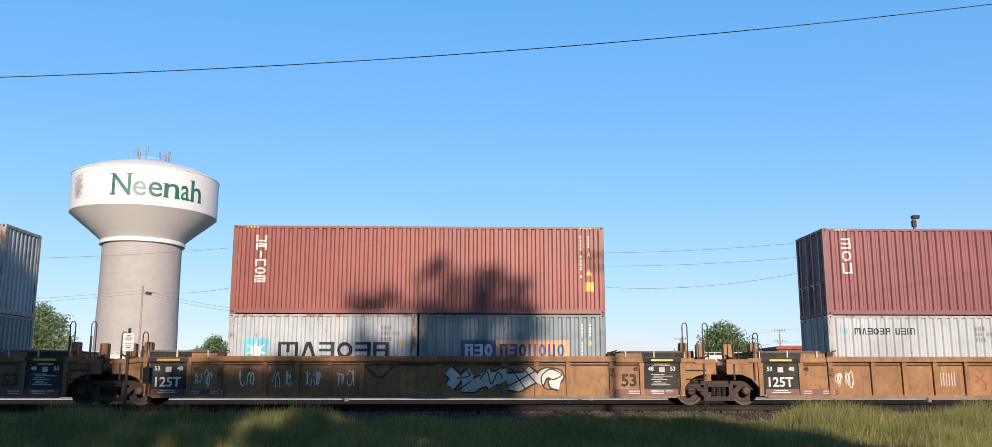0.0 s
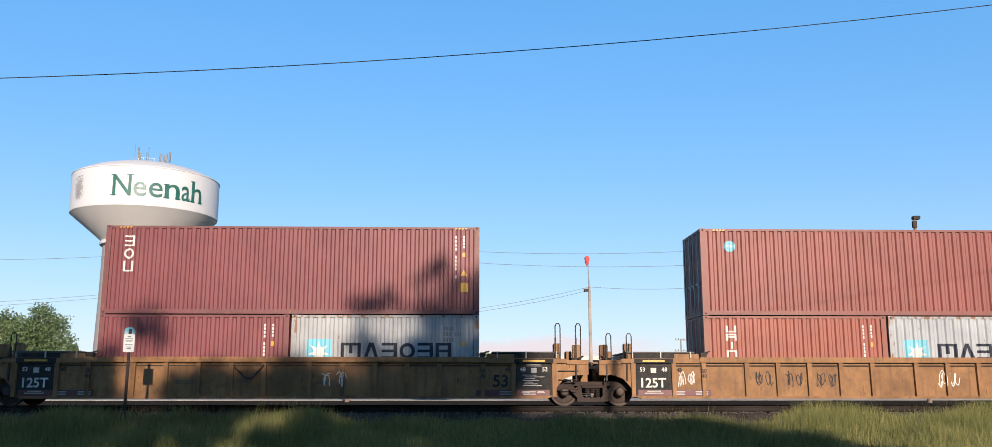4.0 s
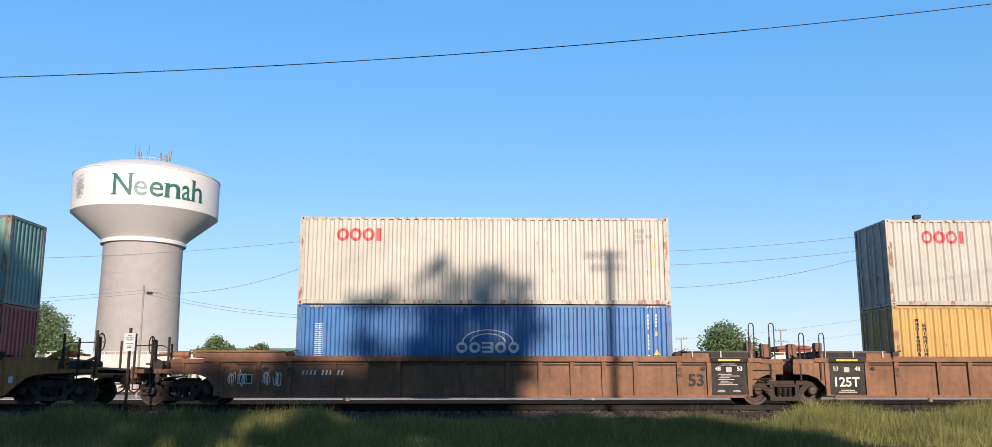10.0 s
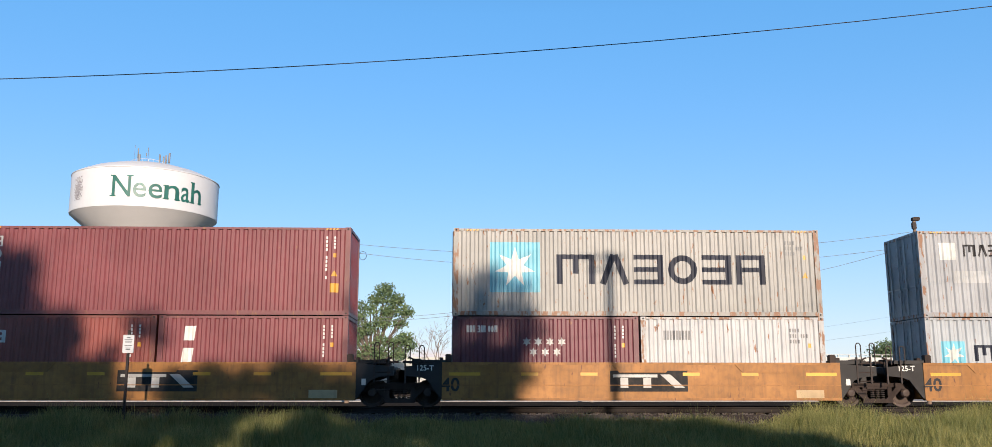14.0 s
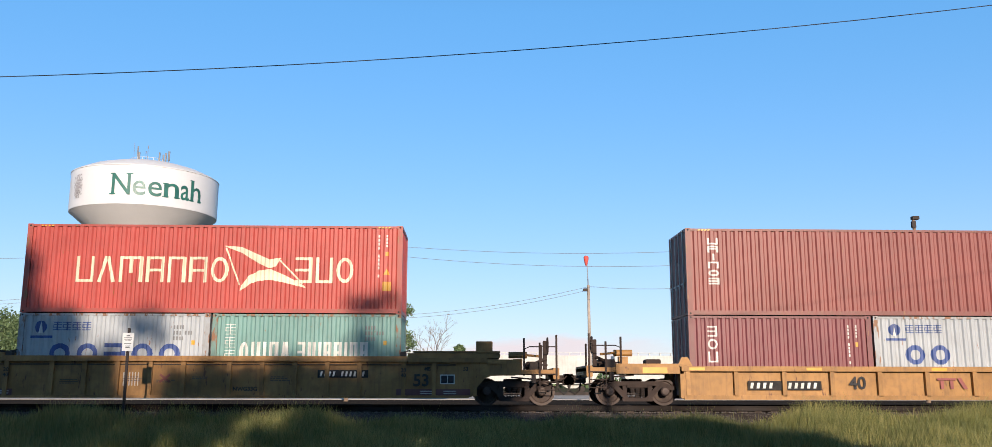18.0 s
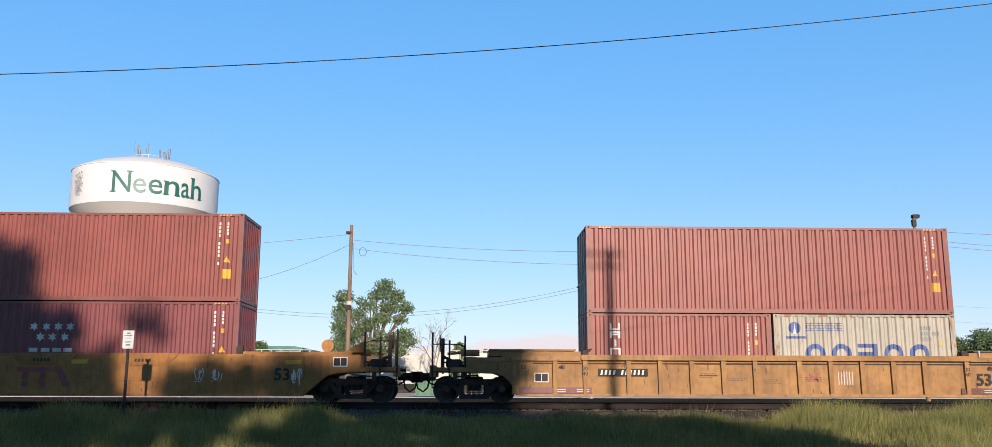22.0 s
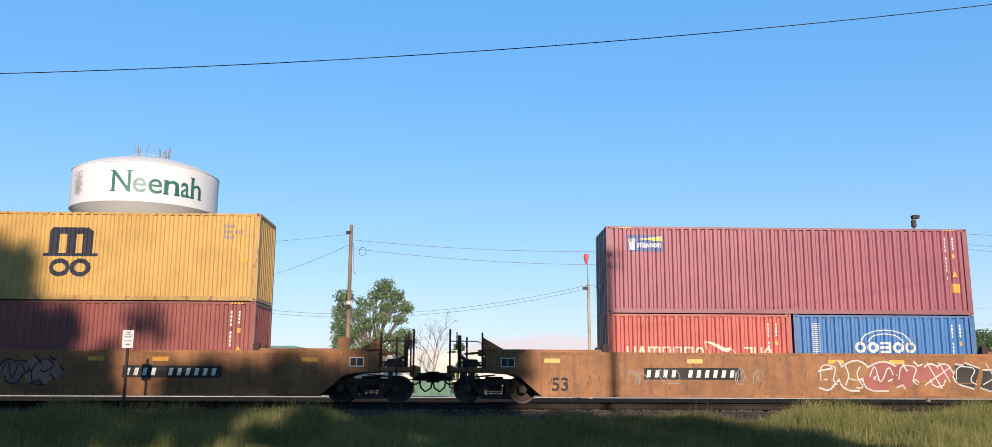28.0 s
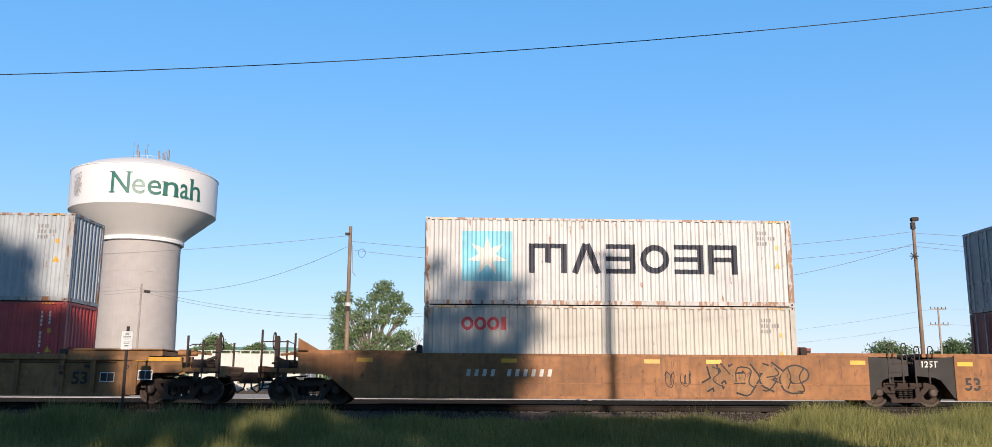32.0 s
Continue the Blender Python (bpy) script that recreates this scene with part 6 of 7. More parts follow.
        part("brake_stand", shared((*k, "stand"), "brake_stand", TRUCK, lambda m: m.box(min(X(0.8), X(0.92)), max(X(0.8), X(0.92)), -0.66, -0.44, floor_z + 0.1, high - 0.05, 0.02)), root)


def shared_end(root, s, x_end, coat_m, kind):
    """Posts, blocks and the articulated joint at an end that shares its truck."""
    X = lambda a: s * (x_end + a)
    k = ("send", s, x_end, coat_m.name, kind)

    def deck(m):
        a, b = sorted((X(-1.2), X(0.0)))
        m.box(a, b, -1.3, 1.3, 1.05, 1.3, 0.03)
        a, b = sorted((X(-0.3), X(0.25)))
        m.box(a, b, -0.5, 0.5, 0.72, 1.2, 0.05)
    part("end_deck", shared((*k, "deck"), "end_deck", coat_m if kind != "black" else CHARCOAL, deck), root)
    if kind == "rib":
        for i, (a, w, top) in enumerate(((-0.98, 0.24, 2.0), (-0.28, 0.26, 1.98), (-0.5, 0.22, 1.78))):
            part("guide_block", shared((*k, "gb", i), "guide_block", coat_m, lambda m: m.box(X(a) - w / 2, X(a) + w / 2, -1.2 + 0.5 * i, -0.95 + 0.5 * i, 1.3, top, 0.03)), root)
    hoop_x = (-0.98, -0.32) if kind == "rib" else (-0.55, -0.1)
    for i, a in enumerate(hoop_x):
        def hoop(m):
            x = X(a)
            z0, z1 = (0.8, 2.62 if s > 0 else 2.3) if kind == "rib" else (0.75, 2.05)
            if s < 0 and kind != "rib":
                z1 = 1.95
            m.path([(x - 0.08, -1.47, z0), (x - 0.08, -1.47, z1 - 0.08), (x - 0.04, -1.47, z1), (x + 0.04, -1.47, z1), (x + 0.08, -1.47, z1 - 0.08), (x + 0.08, -1.47, z0 + 0.6)], 0.018)
            m.box(x - 0.1, x - 0.05, -1.49, -1.43, z0, z1 - 0.45)
        part("grab_iron", shared((*k, "hoop", i), "grab_iron", STEEL_DARK, hoop), root)

    def rungs(m):
        for j in range(4):
            m.tube((X(hoop_x[0]), -1.47, 0.55 + 0.28 * j), (X(hoop_x[1]), -1.47, 0.55 + 0.28 * j), 0.018, 5)
    if s > 0:
        part("ladder", shared((*k, "rungs"), "ladder", TRUCK, rungs), root)
    part("pipe_gear", shared((*k, "pipes"), "pipe_gear", TRUCK, lambda m: m.tube((X(-0.9), -0.9, 1.4), (X(0.1), -0.8, 1.45), 0.04, 6).tube((X(-0.6), -1.0, 1.35), (X(-0.1), -1.0, 1.6), 0.03, 6).box(min(X(-0.5), X(-0.2)), max(X(-0.5), X(-0.2)), -0.9, -0.5, 1.3, 1.55, 0.03)), root)


def both_sides(root, key, name, mat, build):
    """A part at the near side and its mirror image at the far side."""
    part(name, shared((*key, "near"), name, mat, build), root)

    def far(m):
        build(m)
        m.v = [(x, -y, z) for x, y, z in m.v]
        m.f = [tuple(reversed(f)) for f in m.f]
    part(name, shared((*key, "far"), name, mat, far), root)


def car_ribbed(x, left, right, coat_m, label, spec):
    """A ribbed 53-foot well: left and right are 'share', 'carry' (it holds the shared truck) or 'free'."""
    root = thing("well_car", label, "railcar", pose(x, TRACK, 0), "well cars of the train")
    k = ("rib", coat_m.name)
    both_sides(root, (*k, "sheet"), "side_sheet", coat_m, lambda m: (m.box(-8.3, 8.3, -1.41, -1.34, 0.28, 1.4),))
    both_sides(root, (*k, "chord"), "top_chord", coat_m, lambda m: (m.box(-6.35, 6.35, -1.55, -1.3, 1.38, 1.55, 0.02), m.box(-8.9, -6.35, -1.52, -1.3, 1.36, 1.5, 0.02), m.box(6.35, 8.9, -1.52, -1.3, 1.36, 1.5, 0.02),))
    both_sides(root, (*k, "sill"), "bottom_chord", coat_m, lambda m: (m.box(-8.3, 8.3, -1.5, -1.3, 0.24, 0.32, 0.015),))
    rib = shared((*k, "ribm"), "rib", coat_m, lambda m: m.prism([(-0.06, 0.32), (0.06, 0.32), (0.075, 1.38), (-0.075, 1.38)], -1.5, -1.4))
    foot = shared((*k, "foot"), "rib_foot", coat_m, lambda m: m.box(-0.08, 0.08, -1.512, -1.44, 0.3, 0.335, 0.01))
    for u in (0.72, 1.75, 2.78, 3.8, 4.82, 6.22, 7.19, 8.5):
        for s in (-1, 1):
            part("rib", rib, root, at=pose(s * u, 0, 0))
            part("rib", rib, root, at=pose(s * u, 0, 0, 0, 0, 180))
            part("rib_foot", foot, root, at=pose(s * u, 0, 0))
    # thin dark bar just under the top chord, set back from the rib faces
    both_sides(root, (*k, "rod"), "lashing_rod", STEEL_DARK, lambda m: (m.box(-7.9, 7.9, -1.45, -1.425, 1.265, 1.3, 0.01),))
    part("floor_beam", shared("rib_floor", "floor_beam", STEEL_DARK, lambda m: [m.box(i * 2.03 - 0.2, i * 2.03 + 0.2, -1.35, 1.35, 0.26, 0.34) for i in range(-4, 5)]), root)
    for s in (-1, 1):
        part("inner_bulkhead", shared((*k, "bulk"), "inner_bulkhead", coat_m, lambda m: m.box(8.2, 8.3, -1.36, 1.36, 0.3, 1.5)), root, at=pose(0, 0, 0, 0, 0, 90 - 90 * s))
    for s, mode in ((-1, left), (1, right)):
        free = mode == "free"
        xe = 9.95 if free else 9.6

        def arch(m):
            q = [(8.3, 0.26), (8.42, 0.3), (8.6, 0.62), (8.82, 0.86), (9.1, 0.97), (xe, 1.0), (xe, 1.42), (8.3, 1.42)]
            q = [(s * a, b) for a, b in q]
            m.prism(q if s > 0 else q[::-1], -1.44, -1.36)
            a, b = sorted((s * 8.9, s * xe))
            m.box(a, b, -1.5, -1.34, 1.32, 1.46, 0.02)
            a, b = sorted((s * (xe - 0.42), s * xe))
            m.box(a, b, -1.47, -1.36, 0.98, 1.46, 0.02)
        both_sides(root, (*k, "arch", s, xe), "end_arch", coat_m, arch)

        def deck(m):
            a, b = sorted((s * 6.35, s * (8.7 if not free else 9.3)))
            m.box(a, b, -1.42, 1.42, 1.5, 1.655, 0.02)
        part("end_cover", shared((*k, "cover", s, free), "end_cover", coat_m, deck), root)
        a, b = sorted((s * 6.5, s * (8.7 if not free else 9.3)))
        part("walkway", shared((*k, "walkway", s, free), "walkway", coat_m if free else GRATING, lambda m: m.box(a, b, -1.46, 1.46, 1.675, 1.725, 0.01)), root, "painted steel walkway plank" if free else "dark steel walkway grating")
        for i in () if free else (0.08, 0.5, 0.94):
            part("walkway_bracket", shared("walkway_bracket", "walkway_bracket", SILVER_INK, lambda m: m.box(-0.02, 0.02, -1.475, -1.42, 1.52, 1.73)), root, at=pose(a + (b - a) * i, 0, 0))
        part("guide_bracket", shared((*k, "brk", s), "guide_bracket", STEEL_DARK, lambda m: (m.box(s * 6.2 - 0.1, s * 6.2 + 0.1, -1.46, -1.3, 1.55, 1.7, 0.03), m.tube((s * 6.2, -1.4, 1.68), (s * 6.2 + 0.22, -1.4, 1.74), 0.022, 6))), root)
        if free:
            coupler_end(root, s, xe, coat_m, 2.15, True)
        else:
            shared_end(root, s, xe, coat_m, "rib")
        if mode != "share":
            build_truck(root, s * 9.765)
    spec(root)
    return root


def car_smooth(x, half, left, right, coat_m, label, spec, top=1.62, black_ends=False, truck_at=9.765):
    """A smooth-sided well of half length half; black ends on those that share trucks."""
    root = thing("well_car", label, "railcar", pose(x, TRACK, 0), "well cars of the train")
    k = ("smooth", half, coat_m.name, top)
    both_sides(root, (*k, "sheet"), "side_sheet", coat_m, lambda m: (m.prism([(-half, 0.27), (half, 0.27), (half, top), (-half, top)], -1.5, -1.4),))
    both_sides(root, (*k, "edge"), "top_edge", coat_m, lambda m: (m.box(-half, half, -1.515, -1.36, top - 0.06, top + 0.02, 0.015),))
    both_sides(root, (*k, "low"), "bottom_edge", coat_m, lambda m: (m.box(-half, half, -1.515, -1.3, 0.22, 0.3, 0.015),))

    def pads(m):
        m.prism([(-0.75, top - 0.3), (0.75, top - 0.3), (1.0, top - 0.03), (-1.0, top - 0.03)], -1.52, -1.49)
    if black_ends:
        for i in (-1, 0, 1):
            part("side_pad", shared((*k, "pad"), "side_pad", coat_m, pads), root, at=pose(i * half * 0.62, 0, 0))
    both_sides(root, (*k, "seam"), "weld_seam", coat_m, lambda m: (m.box(-half, half, -1.512, -1.498, 0.69, 0.715, 0.005),))
    part("floor_beam", shared((*k, "floor"), "floor_beam", STEEL_DARK, lambda m: [m.box(i * half / 4 - 0.2, i * half / 4 + 0.2, -1.38, 1.38, 0.26, 0.34) for i in range(-3, 4)]), root)
    for s in (-1, 1):
        part("inner_bulkhead", shared((*k, "bulk"), "inner_bulkhead", coat_m, lambda m: m.box(half - 0.1, half, -1.4, 1.4, 0.3, top)), root, at=pose(0, 0, 0, 0, 0, 90 - 90 * s))
    for s, mode in ((-1, left), (1, right)):
        free = mode == "free"
        xe = truck_at + 0.3 if free else truck_at - 0.16
        end_m = CHARCOAL if black_ends and not free or (not free and half > 8) else coat_m

        def arch(m):
            q = [(half, 0.27), (half + 0.06, 0.3), (half + (0.72 if free else 0.46), 0.86), (half + (1.0 if free else 0.7), 0.95), (xe, 1.0), (xe, top - (0.0 if free else 0.12)), (half, top)]
            q = [(s * a, b) for a, b in q]
            m.prism(q if s > 0 else q[::-1], -1.47, -1.38)
        both_sides(root, (*k, "arch", s, xe, end_m.name), "end_arch", end_m, arch)

        def deck(m):
            a, b = sorted((s * 6.3, s * (xe - 0.3)))
            m.box(a, b, -1.4, 1.4, top - 0.02, top + 0.1, 0.02)
        part("end_cover", shared((*k, "cover", s, free, xe), "end_cover", coat_m if not black_ends else end_m, deck), root)
        part("guide_bracket", shared((*k, "brk", s), "guide_bracket", TRUCK, lambda m: (m.box(s * 6.22 - 0.1, s * 6.22 + 0.1, -1.46, -1.25, top, top + 0.28, 0.04), m.box(s * 6.45 - 0.06, s * 6.45 + 0.06, -1.3, -1.1, top, top + 0.18, 0.02))), root)
        if free:
            coupler_end(root, s, xe, coat_m, 2.25, True)
            if s > 0:
                part("roller", shared((*k, "roller", s), "roller", coat_m, lambda m: (m.tube((s * (xe - 1.1), -1.2, top + 0.3), (s * (xe - 1.1), -1.0, top + 0.3), 0.2, 14), m.box(s * (xe - 1.1) - 0.1, s * (xe - 1.1) + 0.1, -1.19, -1.01, top, top + 0.2))), root)
            part("gusset", shared((*k, "gus", s), "gusset", coat_m, lambda m: m.prism(sorted([(s * (xe - 0.6), top + 0.1), (s * (xe + 0.1), top + 0.1), (s * (xe + 0.1), top + 0.5)], key=lambda p: 0) if s > 0 else [(s * (xe + 0.1), top + 0.5), (s * (xe + 0.1), top + 0.1), (s * (xe - 0.6), top + 0.1)], -1.0, -0.9)), root)
        else:
            shared_end(root, s, xe, coat_m, "black")
        if mode != "share":
            build_truck(root, s * truck_at)
    spec(root)
    return root


def car_short(x, label, spec):
    """A single low ribbed 40-foot well with end platforms."""
    root = thing("well_car", label, "railcar", pose(x, TRACK, 0), "well cars of the train")
    c = YELLOW_OCHRE
    put("side_sheet", Mesh().box(-6.37, 6.37, -1.4, -1.33, 0.28, 1.14).box(-6.37, 6.37, 1.33, 1.4, 0.28, 1.14), c, root)
    put("top_chord", Mesh().box(-6.45, 6.45, -1.55, -1.3, 1.1, 1.26, 0.02).box(-6.45, 6.45, 1.3, 1.55, 1.1, 1.26, 0.02), c, root)
    put("bottom_chord", Mesh().box(-6.37, 6.37, -1.52, -1.3, 0.2, 0.34, 0.02).box(-6.37, 6.37, 1.3, 1.52, 0.2, 0.34, 0.02), c, root)
    rib = shared("short_rib", "rib", c, lambda m: m.box(-0.07, 0.07, -1.52, -1.39, 0.3, 1.14))
    for i in range(-4, 5):
        part("rib", rib, root, at=pose(i * 1.56, 0, 0))
        part("rib", rib, root, at=pose(i * 1.56, 0, 0, 0, 0, 180))
    put("floor_beam", Mesh().box(-6.3, 6.3, -1.3, -0.9, 0.22, 0.3).box(-6.3, 6.3, 0.9, 1.3, 0.22, 0.3), STEEL_DARK, root)
    for s in (-1, 1):
        a, b = sorted((s * 6.37, s * 8.55))
        put("end_platform", Mesh().box(a, b, -1.42, 1.42, 1.22, 1.34, 0.02).box(a, b, -1.5, -1.3, 1.02, 1.24, 0.02).box(a, b, 1.3, 1.5, 1.02, 1.24, 0.02), c, root)
        put("end_post", Mesh().box(s * 6.37 - 0.12, s * 6.37 + 0.12, -1.5, -1.2, 0.24, 1.3, 0.03), c, root)
        put("guide_bracket", Mesh().prism([(s * 6.3 - 0.25, 1.26), (s * 6.3 + 0.25, 1.26), (s * 6.3 + 0.1, 1.55), (s * 6.3 - 0.1, 1.55)], -1.4, -1.2), c, root)
        put("reflector", Mesh().box(s * 7.3 - 0.4, s * 7.3 + 0.4, -1.506, -1.5, 1.04, 1.22), SAFETY, root)
        put("winch", Mesh().box(s * 7.2 - 0.25, s * 7.2 + 0.25, -0.8, -0.3, 1.34, 1.5, 0.04), TRUCK, root)
        coupler_end(root, s, 8.25, c, 2.2, s < 0, 1.08)
        build_truck(root, s * 7.8)
    spec(root)
    return root

# ---- the train, front to tail; places along it are from the camera's foot at the start ----
HC, STD = 2.896, 2.591
FLOOR = 0.32
TRAIN = []


def load(x, upper, lowers, floor=FLOOR):
    """Containers in a well: upper = (height, colour, marks), lowers = one 40-foot or two 20-foot boxes."""
    z = floor
    H = lowers[0][0]
    if len(lowers) == 1:
        H, colour, marks = lowers[0]
        TRAIN.append((build_container(12.192, H, colour, marks, x, z, "%s 40-foot steel container low in a well car" % BOXES[colour][3]), x))
    else:
        for s, (hh, colour, marks) in zip((-1, 1), lowers):
            name = "%s 20-foot steel container low in a well car" % BOXES[colour][3]
            if marks is m_star_tarp:
                name = "pale grey 20-foot open-top container under a blue tarpaulin"
            TRAIN.append((build_container(6.058, hh, colour, marks, x + s * 3.067, z, name, marks is m_star_tarp), x + s * 3.067))
    hh, colour, marks = upper
    TRAIN.append((build_container(12.192, hh, colour, marks, x, z + H + 0.012, "%s 40-foot steel container stacked on the lower load" % BOXES[colour][3]), x))


def m_star_tarp(h, H):
    return m_star_small(h, H)


def car(fn, x, *args, **kw):
    TRAIN.append((fn(x, *args, **kw), x))


def ends53(root, l125=True, r125=False, ink=DARK_INK, strip=True):
    """The number panels of a ribbed well: a black plate with the load limit at each shared end."""
    for s, big in ((-1, l125), (1, r125)):
        if big is None:
            placard(root, s * 7.62 - 0.23, 0.68, -1.414)
            text_on(root, "48", s * 6.95, 1.1, 0.12, ink, -1.414)
            text_on(root, "53", s * 8.2, 1.1, 0.12, ink, -1.414)
            continue
        a, b = sorted((s * 7.27, s * 8.42))
        plate_on(root, a, b, 0.34, 1.36, BLACK_PANEL, -1.446, "load_panel")
        m = Mesh().box(a - 0.05, b + 0.05, -1.528, -1.515, 1.36, 1.5)
        put("edge_panel", m, BLACK_PANEL, root)
        put("cover_panel", Mesh().box(a - 0.05, b + 0.12, -1.43, -1.42, 1.515, 1.715), BLACK_PANEL, root)
        plate_on(root, a + 0.22, b - 0.22, 1.4, 1.46, SAFETY, -1.531, "reflector")
        y = -1.45
        text_on(root, "53" if s < 0 else "48", a + 0.22, 1.1, 0.13, WHITE_INK, y)
        text_on(root, "48" if s < 0 else "53", b - 0.22, 1.1, 0.13, WHITE_INK, y)
        bars_on(root, (a + b) / 2, 1.05, [(-0.09, 0, 0.18, 0.16)], SILVER_INK, y)
        if s < 0:
            text_on(root, "125T", (a + b) / 2, 0.6, 0.3, WHITE_INK, y)
            bars_on(root, (a + b) / 2, 0.4, [(-0.3, 0, 0.6, 0.03), (-0.22, 0.06, 0.44, 0.03)], SILVER_INK, y)
        else:
            bars_on(root, (a + b) / 2, 0.4, [(-0.4, 0.02, 0.26, 0.018), (-0.38, 0.06, 0.22, 0.018), (0.1, 0.02, 0.25, 0.018), (0.12, 0.06, 0.2, 0.018)] + [(-0.36 + 0.04 * (i % 3), 0.24 + 0.055 * i, 0.62 - 0.09 * (i * 2 % 5), 0.022) for i in range(7)] + [(-0.3, 0.86, 0.56, 0.018), (-0.24, 0.9, 0.46, 0.018)], SILVER_INK, y)
    text_on(root, "53", 6.78, 0.62, 0.38, ink, -1.447)
    for s in (-1, 1):
        text_on(root, "20", s * 6.22, 1.06, 0.12, ink)
        text_on(root, "40", s * 6.22, 0.9, 0.12, ink)
        text_on(root, "45", s * 7.0, 1.1, 0.12, ink, -1.447)
        if strip:
            a, b = sorted((s * 6.0, s * 8.35))
            plate_on(root, a, b, 0.33, 0.52, MAROON_STRIP, -1.449, "maroon_strip")
            bars_on(root, s * 7.0, 0.37, [(-0.25, 0, 0.4, 0.03), (-0.25, 0.07, 0.4, 0.03), (0.5, 0, 0.4, 0.03), (0.5, 0.07, 0.4, 0.03)], SILVER_INK, -1.452)


def small_print(root, seed, n=4, y=-1.447, lo=-5.5, hi=5.5):
    rg = random.Random(seed)
    for _ in range(n):
        x, z = rg.uniform(lo, hi), rg.uniform(0.75, 0.95)
        x = min(RIB_AT, key=lambda r: abs(r + 0.3 - x)) + rg.uniform(0.14, 0.3)
        rows = []
        for line in range(rg.choice((2, 2, 3))):
            at = 0.0
            while at < rg.uniform(0.4, 0.55):
                wide = rg.uniform(0.05, 0.13)
                rows.append((at, -0.055 * line, wide, 0.03))
                at += wide + 0.025
        bars_on(root, x, z, rows, STENCIL, -1.414)


def inspection_marks(root, x, way=1):
    """A pale stencilled square and a crossed-out red mark on the side sheet."""
    for i in range(6):
        bars_on(root, x + way * 0.0 + 0.09 * i, 0.62, [(0, 0, 0.03, 0.42)], SILVER_INK, -1.414)
    cx = x + 0.25 + way * 1.05
    m = Mesh()
    for k, (a, b) in enumerate((((-0.16, 0.12), (0.16, -0.12)), ((-0.16, -0.12), (0.16, 0.12)))):
        m.poly([(cx + u, -1.414 - 0.0006 * k, 0.85 + v) for u, v in line_quad(a, b, 0.07)])
    tagged(put("crossed_mark", m, DARK_RED, root), kind="stuff")


def chain(root, x):
    m = Mesh().path([(x - 0.48, -1.52, 1.3), (x - 0.42, -1.53, 1.22), (x - 0.1, -1.53, 0.9), (x + 0.1, -1.53, 0.88), (x + 0.42, -1.53, 1.22), (x + 0.48, -1.52, 1.3)], 0.03)
    put("chain", m, STEEL_DARK, root)


def tags(root, seed, spans, ink=WHITE_INK, y=-1.447):
    for i, (a, b) in enumerate(spans):
        graffiti(root, a, b, 0.5, 1.2, seed + i, None, ink, 2, -1.506, "line", ribbed=y > -1.5)


RIBBED = "ochre ribbed 53-foot well car with black load panels"


def spec_a(r):
    ends53(r)
    tags(r, 1, [(-6.1, -5.4)])
    small_print(r, 2, 5)
    inspection_marks(r, -2.6)


def spec_b(r):
    ends53(r)
    tags(r, 11, [(-7.1, -6.4), (-5.7, -5.1), (-4.6, -3.9), (-3.6, -3.0), (-2.6, -1.9)], WHITE_INK)
    chain(r, -1.2)
    graffiti(r, 0.95, 4.75, 0.36, 1.3, 14, SILVER_INK, DARK_INK, 4, -1.506, ribbed=True, fat=0.34)


def spec_c(r):
    ends53(r, None)
    reporting(r, -5.75, 0.92, 1.6, -1.447)
    tags(r, 21, [(-1.6, -0.8), (-0.4, 0.3)], WHITE_INK)
    tags(r, 24, [(0.8, 1.7), (1.8, 2.4)], DARK_INK)


def spec_d(r):
    ends53(r, True, None)
    reporting(r, 3.4, 0.92, 1.6, -1.447)
    tags(r, 31, [(-7.1, -6.4), (1.4, 2.2), (4.2, 5.1)], WHITE_INK)
    tags(r, 33, [(-4.6, -3.9), (-3.6, -2.9), (-2.6, -1.8)], DARK_INK)


def spec_e(r):
    ends53(r)
    chain(r, -1.2)
    tags(r, 41, [(1.0, 2.0)], WHITE_INK)
    small_print(r, 42, 3)


def spec_f(r):
    ends53(r, None)
    reporting(r, -5.8, 0.92, 1.5, -1.447)
    graffiti(r, -4.15, 3.3, 0.3, 1.36, 51, CREAM_SPRAY, BLACK_PANEL, 5, -1.506, ribbed=True, fat=0.42, halo=CREAM_SPRAY)
    tags(r, 52, [(4.2, 5.2)], WHITE_INK)


def spec_g(r):
    ends53(r, True, None, strip=False)
    reporting(r, 3.6, 0.98, 1.6, -1.447, back=None)
    tags(r, 61, [(0.3, 0.9), (1.2, 1.8), (2.2, 2.8)], DARK_INK)


def spec_h(r):
    ends53(r, strip=False)
    slant_mark(r, 1.1, 0.75, 1.0, 0.35, DARK_RED, None, -1.447)
    small_print(r, 71, 4)


def spec_i(r):
    ends53(r, None, strip=False)
    reporting(r, -5.9, 0.95, 1.5, -1.447, back=None)
    tags(r, 81, [(-8.2, -7.5), (-7.1, -6.4)], WHITE_INK)


def spec_p(r):
    ends53(r, True, None)
    reporting(r, 3.5, 0.92, 1.6, -1.447)
    small_print(r, 91, 6, hi=2.5)
    inspection_marks(r, -2.6)
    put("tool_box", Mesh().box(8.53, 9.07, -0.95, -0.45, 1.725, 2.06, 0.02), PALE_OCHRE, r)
    text_on(r, "NWG33G", 1.23, 0.46, 0.13, DARK_INK, -1.414)


def spec_q(r):
    ends53(r)
    chain(r, -1.2)
    slant_mark(r, 1.1, 0.58, 1.8, 0.58, DARK_RED, None, -1.506)
    small_print(r, 95, 4, hi=0)


def spec_r(r):
    ends53(r, None)
    reporting(r, -5.8, 0.92, 1.6, -1.447)
    small_print(r, 99, 5)
